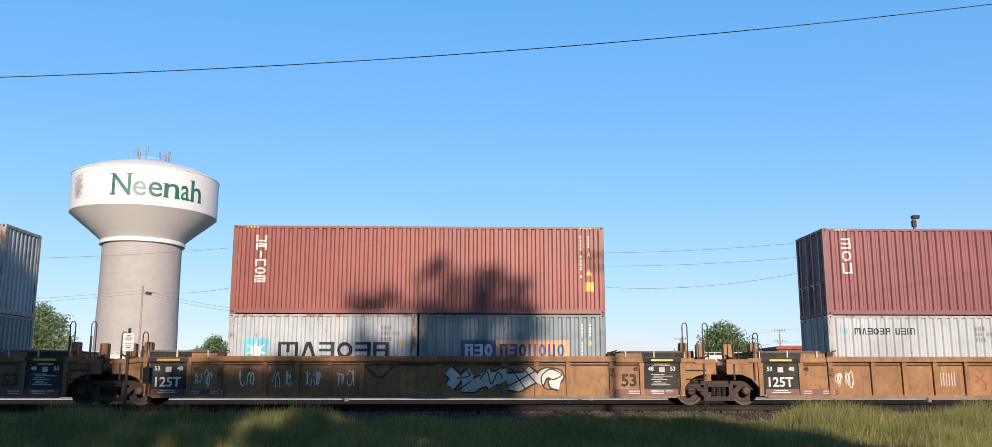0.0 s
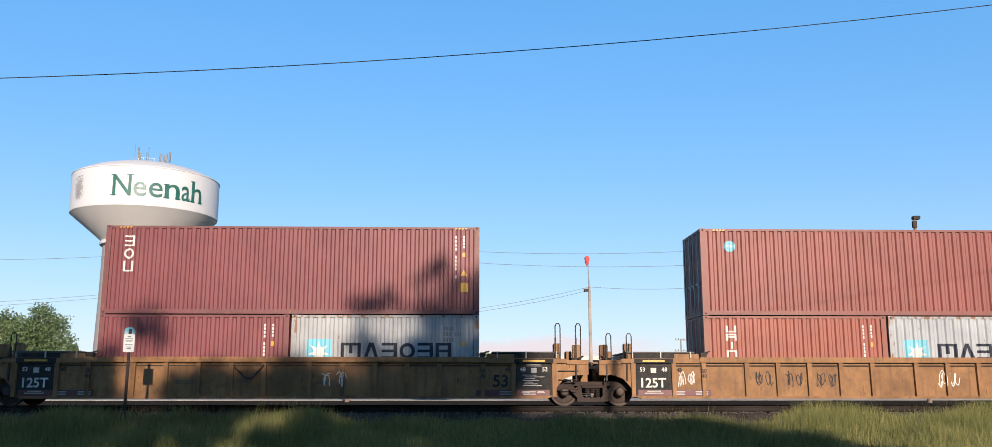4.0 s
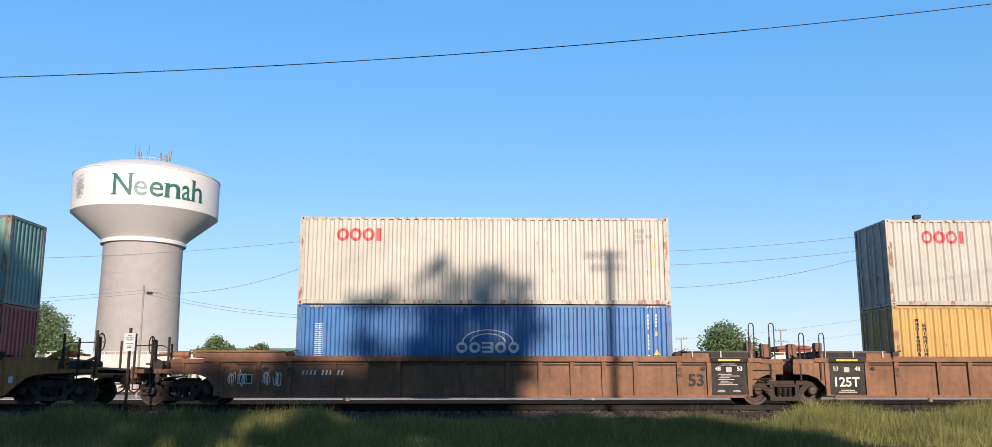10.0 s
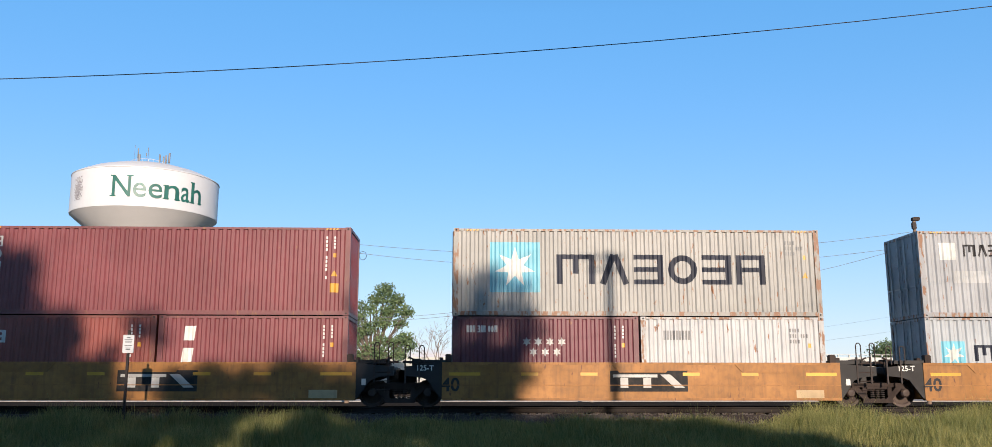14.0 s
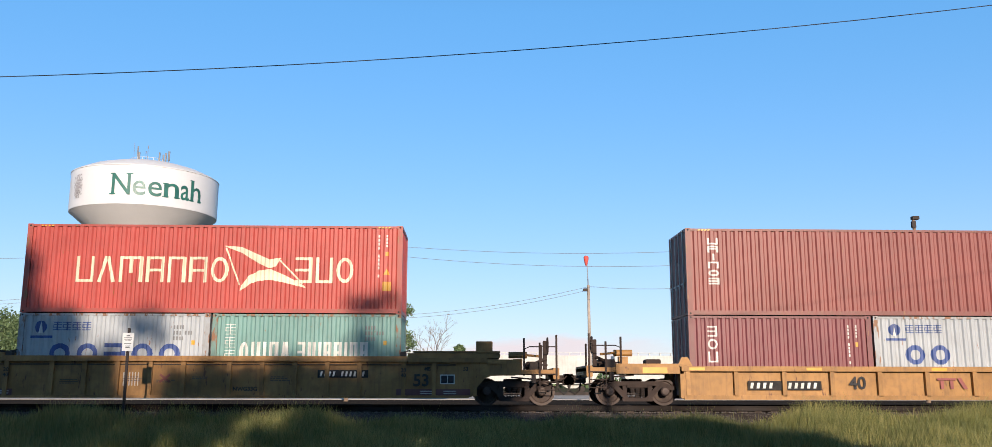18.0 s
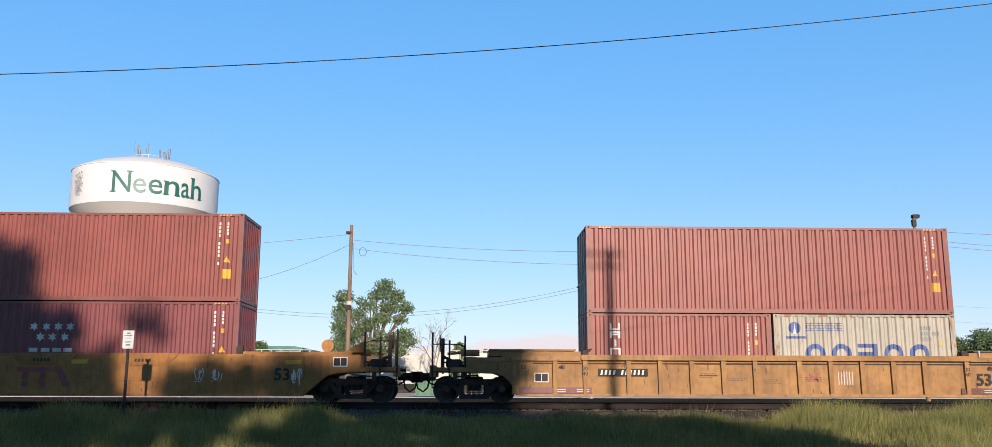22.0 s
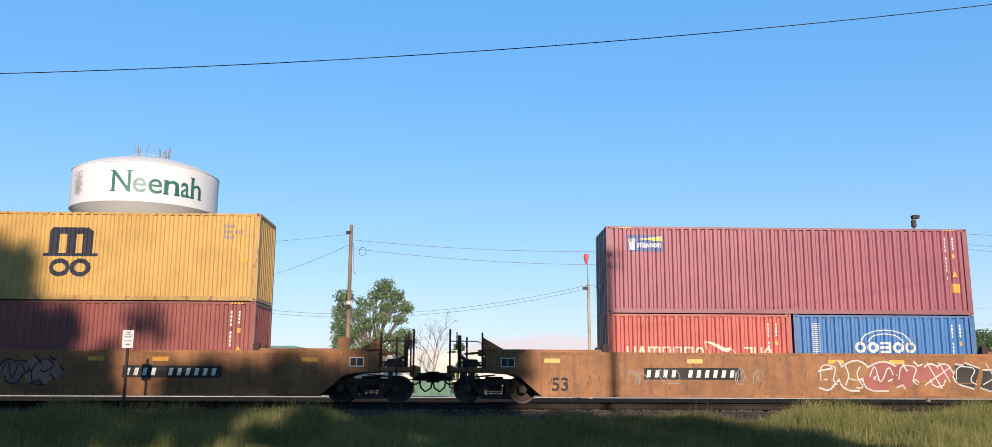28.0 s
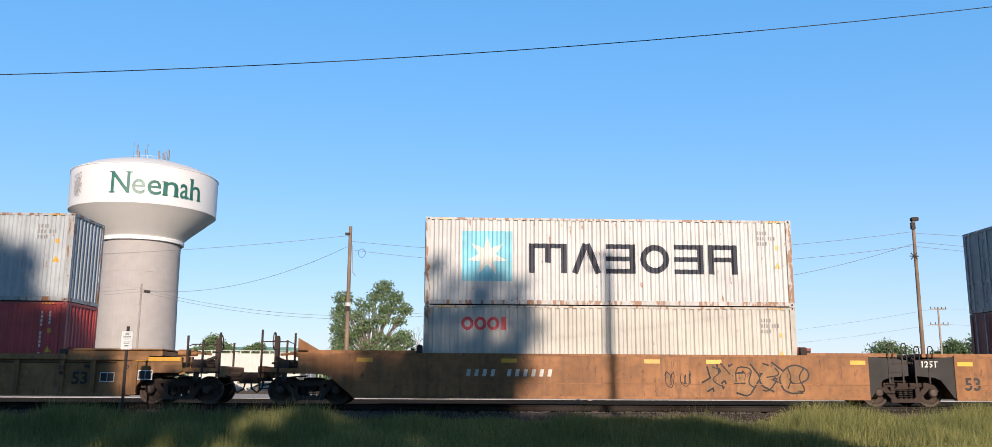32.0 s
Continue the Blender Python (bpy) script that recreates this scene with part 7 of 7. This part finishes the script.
    inspection_marks(r, 2.0, -1)


def gold40(mode):
    def spec(r):
        for s, a in ((-1, -6.2), (-1, -3.9), (-1, -2.0), (1, 1.3), (1, 3.2), (1, 5.3)):
            plate_on(r, a, a + (1.0 if abs(a) > 5 else 0.55), 1.0, 1.1, SAFETY, -1.504, "reflector")
        if mode == "logo":
            slant_mark(r, -0.95, 0.62, 2.3, 0.42, SILVER_INK, BLACK_PANEL)
            plate_on(r, 4.95, 5.85, 0.3, 0.55, paint("tan_label", (0.6, 0.42, 0.22), 0.6, dirt=0.2), -1.504, "tan_label")
        else:
            reporting(r, 1.8, 0.85, 2.1)
        text_on(r, "40", -6.15, 0.52, 0.42, DARK_INK, -1.504)
        text_on(r, "125-T", -6.95, 1.16, 0.17, WHITE_INK, -1.474)
        bars_on(r, 6.6, 0.7, [(0, 0, 0.14, 0.2)], WHITE_INK, -1.474, "label_square")
    return spec


def spec_n(r):
    gold40("number")(r)
    text_on(r, "40", -6.1, 0.52, 0.4, DARK_INK, -1.506)


def spec_o(r):
    reporting(r, -4.3, 0.56, 2.4, -1.447)
    text_on(r, "40", -0.72, 0.55, 0.4, DARK_INK, -1.447)
    slant_mark(r, 1.9, 0.55, 1.0, 0.35, DARK_RED, None, -1.447)
    plate_on(r, 3.75, 4.2, 0.55, 0.85, WHITE_INK, -1.447, "label_square")
    plate_on(r, 3.78, 4.17, 0.58, 0.82, DARK_INK, -1.449, "label_inner")
    for a in (-6.2, -2.4, 1.7, 5.2):
        plate_on(r, a, a + 0.5, 1.13, 1.22, SAFETY, -1.553, "reflector")


def placard(r, x, z, y=-1.506):
    plate_on(r, x, x + 0.46, z, z + 0.3, WHITE_INK, y, "placard")
    plate_on(r, x + 0.03, x + 0.22, z + 0.03, z + 0.27, DARK_INK, y - 0.002, "placard_field")
    plate_on(r, x + 0.24, x + 0.43, z + 0.03, z + 0.27, DARK_INK, y - 0.002, "placard_field")


def reflectors(r, z=1.22):
    for a in (-8.2, -3.6, 1.0, 3.0, 7.7):
        plate_on(r, a, a + 0.5, z, z + 0.13, SAFETY, -1.504, "reflector")


def spec_s(r):
    reporting(r, -6.65, 0.82, 2.2)
    slant_mark(r, -0.65, 0.5, 1.7, 0.6, DARK_RED, None, -1.506)
    text_on(r, "53", 7.6, 0.72, 0.38, DARK_INK)
    reflectors(r)
    placard(r, 9.2, 1.15)
    for a in (-4.08, -0.93, 2.22):
        lip = Mesh()
        outer = [(a, 1.555), (a, 1.49), (a + 0.42, 1.16), (a + 1.7, 1.16), (a + 2.1, 1.49), (a + 2.1, 1.555)]
        face = [(u, -1.545 if k in (0, 1, 4, 5) else -1.51, v) for k, (u, v) in enumerate(outer)]
        lip.poly(face)
        lip.poly([(a, -1.35, 1.56), (a, -1.545, 1.555), (a + 2.1, -1.545, 1.555), (a + 2.1, -1.35, 1.56)])
        for u, v in ((0, 1), (1, 2), (2, 3), (3, 4), (4, 5)):
            lip.poly([face[u], face[v], (face[v][0], -1.497, face[v][2]), (face[u][0], -1.497, face[u][2])])
        put("guide_lip", lip, GOLD_WELL, r)
        bars_on(r, a + 0.75, 1.29, [(0.11 * k, 0, 0.07, 0.09) for k in range(5)], DARK_INK, -1.534, "lip_mark")
    put("top_rail", Mesh().box(-8.7, -6.3, -1.49, -1.3, 1.5, 1.66, 0.015), GOLD_WELL, r)
    put("twist_lock", Mesh().box(-6.24, -6.06, -1.46, -1.3, 1.5, 1.86, 0.03), TRUCK, r)
    for a in (-7.84, -7.1):
        put("side_seam", Mesh().box(a, a + 0.022, -1.512, -1.495, 0.3, 1.5, 0.004), OCHRE, r)
    put("bottom_seam", Mesh().box(-7.9, 8.2, -1.512, -1.495, 0.27, 0.292, 0.004), OCHRE, r)
    plate_on(r, -2.95, -2.65, 0.72, 0.94, OCHRE, -1.506, "test_panel")
    tags(r, 101, [(4.8, 5.8), (7.9, 8.25)], WHITE_INK, -1.506)


def spec_t(r):
    text_on(r, "53", -7.75, 0.6, 0.42, DARK_INK)
    text_on(r, "125T", -9.1, 1.28, 0.2, WHITE_INK, -1.475)
    graffiti(r, -6.9, -2.6, 0.4, 1.45, 111, GREY_SPRAY, BLACK_PANEL, 4, -1.506)
    reporting(r, 1.8, 0.82, 3.0)
    tags(r, 113, [(6.2, 8.0)], WHITE_INK, -1.506)
    tags(r, 115, [(2.8, 4.8)], SILVER_INK, -1.506)
    reflectors(r, 1.3)
    placard(r, 9.3, 1.15)


def spec_u(r):
    text_on(r, "53", -7.7, 0.55, 0.42, DARK_INK)
    text_on(r, "125T", -9.1, 1.28, 0.2, WHITE_INK, -1.475)
    graffiti(r, -5.7, -1.1, 0.3, 1.58, 121, CREAM_SPRAY, BLACK_PANEL, 5, -1.506)
    slant_mark(r, 0.9, 0.5, 2.0, 0.6, DARK_RED, None, -1.504)
    graffiti(r, 3.0, 6.4, 0.4, 1.55, 122, CREAM_SPRAY, BLACK_PANEL, 4, -1.509)
    tags(r, 123, [(6.6, 8.0)], WHITE_INK, -1.506)
    reflectors(r, 1.3)


def spec_v(r):
    text_on(r, "53", -7.7, 0.42, 0.42, DARK_INK)
    reporting(r, -5.0, 0.85, 3.1)
    tags(r, 131, [(-5.7, -3.6), (-2.2, -1.0)], GREY_SPRAY, -1.506)
    graffiti(r, 0.6, 2.2, 0.36, 1.5, 131, OCHRE, SILVER_INK, 2, -1.506)
    graffiti(r, 2.2, 5.0, 0.36, 1.5, 132, DARK_RED, SILVER_INK, 3, -1.506)
    graffiti(r, 5.0, 7.0, 0.4, 1.45, 135, CHARCOAL, SILVER_INK, 2, -1.506)
    reflectors(r, 1.3)
    placard(r, -9.6, 1.15)


def spec_w(r):
    text_on(r, "53", -7.75, 0.6, 0.42, DARK_INK)
    text_on(r, "125T", -9.1, 1.28, 0.2, WHITE_INK, -1.475)
    graffiti(r, -7.3, 0.1, 0.36, 1.55, 141, PINK_INK, CHARCOAL, 8, -1.506)
    reporting(r, 2.1, 0.85, 3.1)
    reflectors(r, 1.3)
    placard(r, 9.2, 1.15)


def spec_x(r):
    text_on(r, "53", -7.75, 0.55, 0.4, DARK_INK)
    text_on(r, "125T", -9.1, 1.28, 0.2, WHITE_INK, -1.475)
    slant_mark(r, -1.1, 0.82, 2.4, 0.42, SILVER_INK, BLACK_PANEL)
    graffiti(r, 1.9, 8.25, 0.33, 1.55, 151, CREAM_SPRAY, BLACK_PANEL, 5, -1.506, halo=SILVER_INK)
    reflectors(r, 1.32)


def spec_y(r):
    reporting(r, -4.8, 0.92, 3.0, back=None, ink=SILVER_INK)
    graffiti(r, 3.0, 6.3, 0.3, 1.5, 161, OCHRE, CHARCOAL, 4, -1.506)
    tags(r, 162, [(1.6, 2.6)], DARK_INK, -1.506)
    reflectors(r, 1.35)


def spec_z(r):
    ends53(r, None, None, strip=False)
    plate_on(r, 8.5, 9.9, 1.34, 1.46, SAFETY, -1.505, "reflector")
    placard(r, 8.6, 0.75)


car(car_ribbed, 17.93, "share", "share", OCHRE, RIBBED, spec_a)
load(17.93, (HC, "maroon", m_upright_three), [(STD, "palegrey", m_line_small), (STD, "grey", m_none)])
car(car_ribbed, -1.61, "carry", "carry", OCHRE, RIBBED, spec_b)
load(-1.61, (HC, "redbrown", m_upright_six), [(STD, "palegrey", m_star_small), (STD, "slate", m_two_panels)])
car(car_ribbed, -21.15, "free", "share", BROWN_WELL, "dusty ribbed 53-foot well car with coupler platform", spec_c)
load(-21.15, (HC, "grey", m_star_big), [(STD, "brick", m_flag_word_small), (STD, "slate", m_two_panels)])
car(car_ribbed, -44.61, "share", "free", OCHRE, "ochre ribbed 53-foot well car with coupler platform", spec_d)
load(-44.61, (HC, "redbrown", m_round_logo), [(STD, "rustbrown", m_upright_six_low), (STD, "palegrey", m_star_small)])
car(car_ribbed, -64.15, "carry", "carry", OCHRE, RIBBED, spec_e)
load(-64.15, (HC, "maroon", m_upright_three), [(STD, "maroon", m_round_logo), (STD, "grey", m_star_small)])
car(car_ribbed, -83.68, "free", "share", OCHRE, "ochre ribbed 53-foot well car with silver graffiti", spec_f)
load(-83.68, (STD, "cream", m_red_rings), [(STD, "grey", m_star_tarp), (STD, "grey", m_star_small)])
car(car_ribbed, -107.12, "share", "free", BROWN_WELL, "dusty brown ribbed 53-foot well car", spec_g)
load(-107.12, (HC, "plum", m_lighthouse), [(HC, "red", m_flag_word)])
car(car_ribbed, -126.65, "carry", "carry", BROWN_WELL, "dusty brown ribbed 53-foot well car", spec_h)
load(-126.65, (HC, "cream", m_red_rings), [(HC, "yellow", m_arches)])
car(car_ribbed, -146.18, "free", "share", BROWN_WELL, "dusty brown ribbed 53-foot well car", spec_i)
load(-146.18, (HC, "cream", m_red_rings), [(HC, "blue", m_arcs_blue)])
GOLD = "golden smooth-sided 40-foot well car with black ends"
car(car_smooth, -167.75, 6.42, "share", "free", GOLD_WELL, GOLD, gold40("number"), 1.4, True, 7.78)
load(-167.75, (HC, "green", m_wide_word), [(HC, "brick", m_flag_word)])
car(car_smooth, -183.33, 6.42, "carry", "carry", GOLD_WELL, GOLD, gold40("logo"), 1.4, True, 7.78)
load(-183.33, (HC, "worngrey", m_line_big), [(STD, "palegrey", m_star_small), (STD, "beige", m_line_small)])
car(car_smooth, -198.9, 6.42, "carry", "share", GOLD_WELL, GOLD, gold40("logo"), 1.4, True, 7.78)
load(-198.9, (HC, "rustgrey", m_star_big), [(STD, "wine", m_seven_stars), (STD, "offwhite", m_box)])
car(car_smooth, -214.47, 6.42, "carry", "share", GOLD_WELL, GOLD, gold40("logo"), 1.4, True, 7.78)
load(-214.47, (HC, "maroon", m_upright_three), [(STD, "redbrown", m_three_signs), (STD, "maroon", m_two_slants)])
car(car_smooth, -230.05, 6.42, "free", "share", GOLD_WELL, GOLD, spec_n, 1.4, True, 7.78)
load(-230.05, (HC, "rustbrown", m_upright_six), [(STD, "green", m_wide_word_small), (STD, "palegrey", m_line_small)])
car(car_short, -249.93, "golden low-sided single 40-foot well car", spec_o)
load(-249.93, (HC, "redbrown", m_upright_six), [(STD, "maroon", m_upright_three), (STD, "palegrey", m_ship_worn)])
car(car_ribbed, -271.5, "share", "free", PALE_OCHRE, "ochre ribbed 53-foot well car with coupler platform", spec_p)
load(-271.5, (HC, "brick", m_flag_word), [(STD, "palegrey", m_ship_white), (STD, "green", m_wide_word_small)])
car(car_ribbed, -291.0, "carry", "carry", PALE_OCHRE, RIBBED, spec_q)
load(-291.0, (HC, "plum", m_lighthouse), [(STD, "teal", m_white_strip), (STD, "cream", m_red_rings_small)])
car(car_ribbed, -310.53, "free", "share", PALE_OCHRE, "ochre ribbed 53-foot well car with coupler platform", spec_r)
load(-310.53, (HC, "redbrown", m_none), [(STD, "redbrown", m_upright_six_low), (STD, "beige", m_ship_white)])
car(car_smooth, -333.99, 8.3, "free", "free", GOLD_WELL, "golden smooth-sided single 53-foot well car", spec_s, 1.52)
load(-333.99, (HC, "redbrown", m_upright_six), [(HC, "maroon", m_seven_stars)])
SMOOTH = "brown-orange smooth 53-foot well car with graffiti"
car(car_smooth, -357.6, 8.3, "share", "free", RUST_OCHRE, SMOOTH, spec_t)
load(-357.6, (HC, "offwhite", m_star_big), [(STD, "green", m_wide_word_small), (STD, "maroon", m_flagmark)])
car(car_smooth, -377.13, 8.3, "carry", "carry", RUST_OCHRE, SMOOTH, spec_u)
load(-377.13, (HC, "plum", m_lighthouse), [(STD, "maroon", m_upright_three), (STD, "cream", m_red_rings_small)])
car(car_smooth, -396.66, 8.3, "free", "share", RUST_OCHRE, SMOOTH, spec_v)
load(-396.66, (HC, "plum", m_lighthouse), [(STD, "brick", m_flag_word_small), (STD, "blue", m_arcs_blue)])
car(car_smooth, -420.27, 8.3, "share", "free", RUST_OCHRE, SMOOTH, spec_w)
load(-420.27, (HC, "yellow", m_arches), [(HC, "redbrown", m_blue_strip)])
car(car_smooth, -439.79, 8.3, "carry", "carry", RUST_OCHRE, SMOOTH, spec_x)
load(-439.79, (HC, "grey", m_star_big), [(HC, "redbrown", m_upright_six)])
car(car_smooth, -459.22, 8.3, "free", "share", RUST_OCHRE, SMOOTH, spec_y)
load(-459.22, (HC, "offwhite", m_star_big), [(HC, "cream", m_red_rings)])
car(car_ribbed, -482.87, "share", "free", OCHRE, "ochre ribbed 53-foot well car with coupler platform", spec_z)
load(-482.87, (HC, "palegrey", m_none), [(HC, "red", m_d)])


# ---- the passing minivan ----
def build_van():
    root = thing("minivan", "dark blue minivan with roof rack driving by", "minivan", pose(60, 18.0, -1.19))
    paint_m = paint("navy_car_paint", (0.004, 0.006, 0.022), 0.16, streak=0.0, dirt=0.0, fade=0.05, bump=0.0)
    glass = paint("dark_tinted_glass", (0.003, 0.004, 0.007), 0.06, streak=0, dirt=0.0, bump=0, shine=0.12)
    # the van drives towards -x: its nose is at -2.55; stations: x, roof height, roof half width, sill height
    stations = [(-2.56, 0.72, 0.6, 0.42), (-2.48, 0.82, 0.74, 0.3), (-2.2, 0.92, 0.8, 0.26), (-1.62, 1.03, 0.84, 0.26), (-1.2, 1.24, 0.78, 0.26), (-0.75, 1.46, 0.73, 0.26), (-0.3, 1.64, 0.7, 0.26), (0.3, 1.73, 0.68, 0.26),
                (1.2, 1.76, 0.68, 0.26), (1.9, 1.74, 0.68, 0.26), (2.22, 1.69, 0.68, 0.26), (2.36, 1.5, 0.7, 0.28), (2.48, 1.12, 0.76, 0.3), (2.55, 0.9, 0.8, 0.36), (2.56, 0.5, 0.8, 0.42)]
    body = Mesh()
    k = 12
    for x, z, w, s in stations:
        x = x * 0.955
        belt = min(1.0, z - 0.06)
        wide = 0.97 if -2.3 < x < 2.4 else 0.9
        half = [(wide - 0.06, s), (wide, (s + belt) / 2), (wide - 0.03, belt), (w + 0.06, max(belt + 0.01, z - 0.13)), (w - 0.03, z - 0.035), (w * 0.5, z)]
        body.v += [(x, -a, b) for a, b in half] + [(x, a, b) for a, b in reversed(half)]
    for i in range(len(stations) - 1):
        for q in range(k):
            r2 = (q + 1) % k
            body.f.append((i * k + q, i * k + r2, (i + 1) * k + r2, (i + 1) * k + q))
    body.f.append(tuple(range(k - 1, -1, -1)))
    body.f.append(tuple(range((len(stations) - 1) * k, len(stations) * k)))
    put("body", body, paint_m, root, smooth=True)
    for pts in ([(-1.25, 1.06), (-0.42, 1.06), (-0.38, 1.56), (-0.62, 1.46)], [(-0.32, 1.06), (0.62, 1.06), (0.62, 1.64), (-0.26, 1.62)], [(0.7, 1.06), (2.05, 1.08), (1.95, 1.63), (0.7, 1.65)]):
        m = Mesh()
        m.poly([(x * 0.955, -0.95 + (z - 1.0) * 0.31 - 0.012, z) for x, z in pts])
        put("side_window", m, glass, root)
    m = Mesh()
    m.poly([(-1.56, -0.8, 1.06), (-1.56, 0.8, 1.06), (-0.6, 0.7, 1.55), (-0.6, -0.7, 1.55)])
    for i, v in enumerate(m.v):
        m.v[i] = (v[0] - 0.012, v[1], v[2] + 0.012)
    put("windscreen", m, glass, root)
    rack = Mesh()
    for y in (-0.62, 0.62):
        rack.path([(-0.1, y, 1.73), (0.1, y, 1.79), (1.9, y, 1.79), (2.05, y, 1.74)], 0.02)
    rack.tube((0.5, -0.62, 1.8), (0.5, 0.62, 1.8), 0.02, 6)
    rack.tube((1.6, -0.62, 1.8), (1.6, 0.62, 1.8), 0.02, 6)
    put("roof_rack", rack, BLACK_PANEL, root)
    put("spoiler", Mesh().box(2.0, 2.3, -0.68, 0.68, 1.68, 1.73, 0.01), paint_m, root)
    put("mirror", Mesh().box(-1.15, -1.0, -1.1, -0.93, 1.05, 1.2, 0.03), paint_m, root)
    put("trim_strip", Mesh().box(-1.4, 2.4, -0.965, -0.95, 0.62, 0.7), BLACK_PANEL, root)
    put("tail_light", Mesh().prism([(2.12, 0.92), (2.44, 0.94), (2.39, 1.12), (2.2, 1.14)], -0.955, -0.7), paint("red_lens", (0.16, 0.006, 0.01), 0.15, streak=0, dirt=0.05, bump=0), root)
    put("headlight", Mesh().box(-2.4, -2.1, -0.935, -0.6, 0.56, 0.7, 0.03), paint("lamp_lens", (0.7, 0.7, 0.68), 0.15, streak=0, dirt=0.05, bump=0), root)
    put("indicator", Mesh().box(-2.42, -2.3, -0.94, -0.7, 0.7, 0.75), ORANGE_INK, root)
    for x in (-0.45, 0.5):
        put("door_handle", Mesh().box(x, x + 0.2, -0.975, -0.95, 0.93, 0.98, 0.01), paint_m, root)
    for x in (-1.62, 1.45):
        for s in (-1, 1):
            w = put("wheel", Mesh().lathe([(0.2, -0.1), (0.3, -0.11), (0.33, -0.08), (0.33, 0.08), (0.3, 0.11), (0.2, 0.1)], 24, "y"), BLACK_PANEL, root, "black tyre", at=pose(x, s * 0.86, 0.33))
            put("rim", Mesh().lathe([(0.06, -0.09), (0.2, -0.1), (0.2, 0.1), (0.06, 0.09)], 10, "y"), GALV, w)
            VAN_WHEELS.append((w, x, s * 0.86))
    return root


VAN_WHEELS = []
VAN = build_van()

# a small dark bird crossing the sky
BIRD = thing("bird", "small dark bird gliding across the sky", "bird", pose(-30, 26, 24))
put("body", Mesh().lathe([(0.005, -0.11), (0.022, -0.07), (0.028, 0.0), (0.018, 0.06), (0.02, 0.09), (0.004, 0.12)], 8, "y"), BLACK_PANEL, BIRD, smooth=True, at=pose(0, 0, 0, 0, 0, -70))
for s in (-1, 1):
    put("wing", Mesh().prism([(-0.03, -0.004), (0.03, -0.004), (0.03, 0.004), (-0.03, 0.004)], 0, 0.16), BLACK_PANEL, BIRD, at=pose(0, 0, 0, 25 * s, 0, 20 if s > 0 else 160))
put("tail", Mesh().prism([(-0.025, -0.003), (0.025, -0.003), (0.025, 0.003), (-0.025, 0.003)], 0.09, 0.15), BLACK_PANEL, BIRD, at=pose(0, 0, 0, 0, 0, 110))

# ---- movement ----
TRAVEL = [(0, 0.0), (0.5, 7.38), (1, 14.66), (1.5, 22.0), (2, 29.35), (2.5, 36.65), (3, 43.79), (3.5, 51.17), (4, 58.40), (4.5, 65.73), (6.5, 95.55), (7, 102.87), (7.5, 110.2),
          (8, 117.53), (8.5, 124.8), (9, 132.12), (9.5, 139.42), (10, 146.71), (10.5, 154.05), (11, 161.31), (11.5, 168.62), (12, 175.87), (12.5, 182.72), (13, 189.99), (13.5, 197.21),
          (14, 204.50), (14.5, 211.85), (16.5, 241.36), (17, 248.74), (17.5, 256.1), (18, 263.25), (18.5, 270.52)]
TRAVEL += [(19, 277.72), (19.5, 284.8), (20, 292.0), (20.5, 299.19), (21, 306.42), (21.5, 313.5), (22, 320.52), (22.5, 327.65), (23, 334.90), (23.5, 342.14), (24, 348.72), (24.5, 356.92),
           (26.5, 385.98), (27, 392.98), (27.5, 400.14), (28, 407.33), (28.5, 414.43), (29, 421.60), (29.5, 428.6), (30, 435.5), (30.5, 442.7), (31, 449.70), (31.5, 456.78), (32, 463.94)]


def travelled(t):
    for (a, sa), (b, sb) in zip(TRAVEL, TRAVEL[1:]):
        if t <= b:
            return sa + (sb - sa) * (t - a) / (b - a)
    return TRAVEL[-1][1]


def motions():
    for ob, x in TRAIN:
        z = ob.matrix_basis.translation.z
        walk(ob, [(t, pose(x + s, TRACK, z)) for t, s in TRAVEL])
    starts = {ob: x for ob, x in TRAIN}
    for w, owner, dx, ax in SPINNING:
        x0 = starts[owner] + dx
        rows = []
        last = -1
        for i in range(32 * FPS + 1):
            t = i / FPS
            s = travelled(t)
            if -24 < x0 + s < 28:
                rows.append((t, pose(ax, 0, WHEEL_R, 0, math.degrees(s / WHEEL_R) % 360, 0)))
        if not rows:
            rows = [(0.0, pose(ax, 0, WHEEL_R))]
        if rows[0][0] > 0:
            rows.insert(0, (0.0, rows[0][1]))
        if rows[-1][0] < 32:
            rows.append((32.0, rows[-1][1]))
        walk(w, rows)
    van = lambda t: -4.3 - 18.4 * (t - 11.0)
    walk(VAN, [(0.0, pose(van(6.0), 18.0, -1.19)), (6.0, pose(van(6.0), 18.0, -1.19)), (10.0, pose(van(10.0), 18.0, -1.19)), (11.0, pose(van(11.0), 18.0, -1.19)), (12.0, pose(van(12.0), 18.0, -1.19)), (20.0, pose(van(20.0), 18.0, -1.19)), (32.0, pose(van(20.0), 18.0, -1.19))])
    walk(BIRD, [(0.0, pose(-12.55, 26, 18.59)), (23.4, pose(-12.55, 26, 18.59)), (23.6, pose(-6.18, 26, 14.81)), (23.8, pose(-0.45, 26, 11.66)), (24.0, pose(4.81, 26, 9.25)), (24.2, pose(12.56, 26, 6.43)), (24.4, pose(20.11, 26, 3.87)), (24.6, pose(27.54, 26, 1.64)), (32.0, pose(27.54, 26, 1.64))])
    for w, x, y in VAN_WHEELS:
        rows = [(0.0, pose(x, y, 0.33, 0, -math.degrees(18.4 * 9.6 / 0.33) % 360, 0))]
        rows += [(i / FPS, pose(x, y, 0.33, 0, -math.degrees(18.4 * (i / FPS) / 0.33) % 360, 0)) for i in range(288, 361)]
        rows.append((32.0, rows[-1][1]))
        walk(w, rows)


motions()
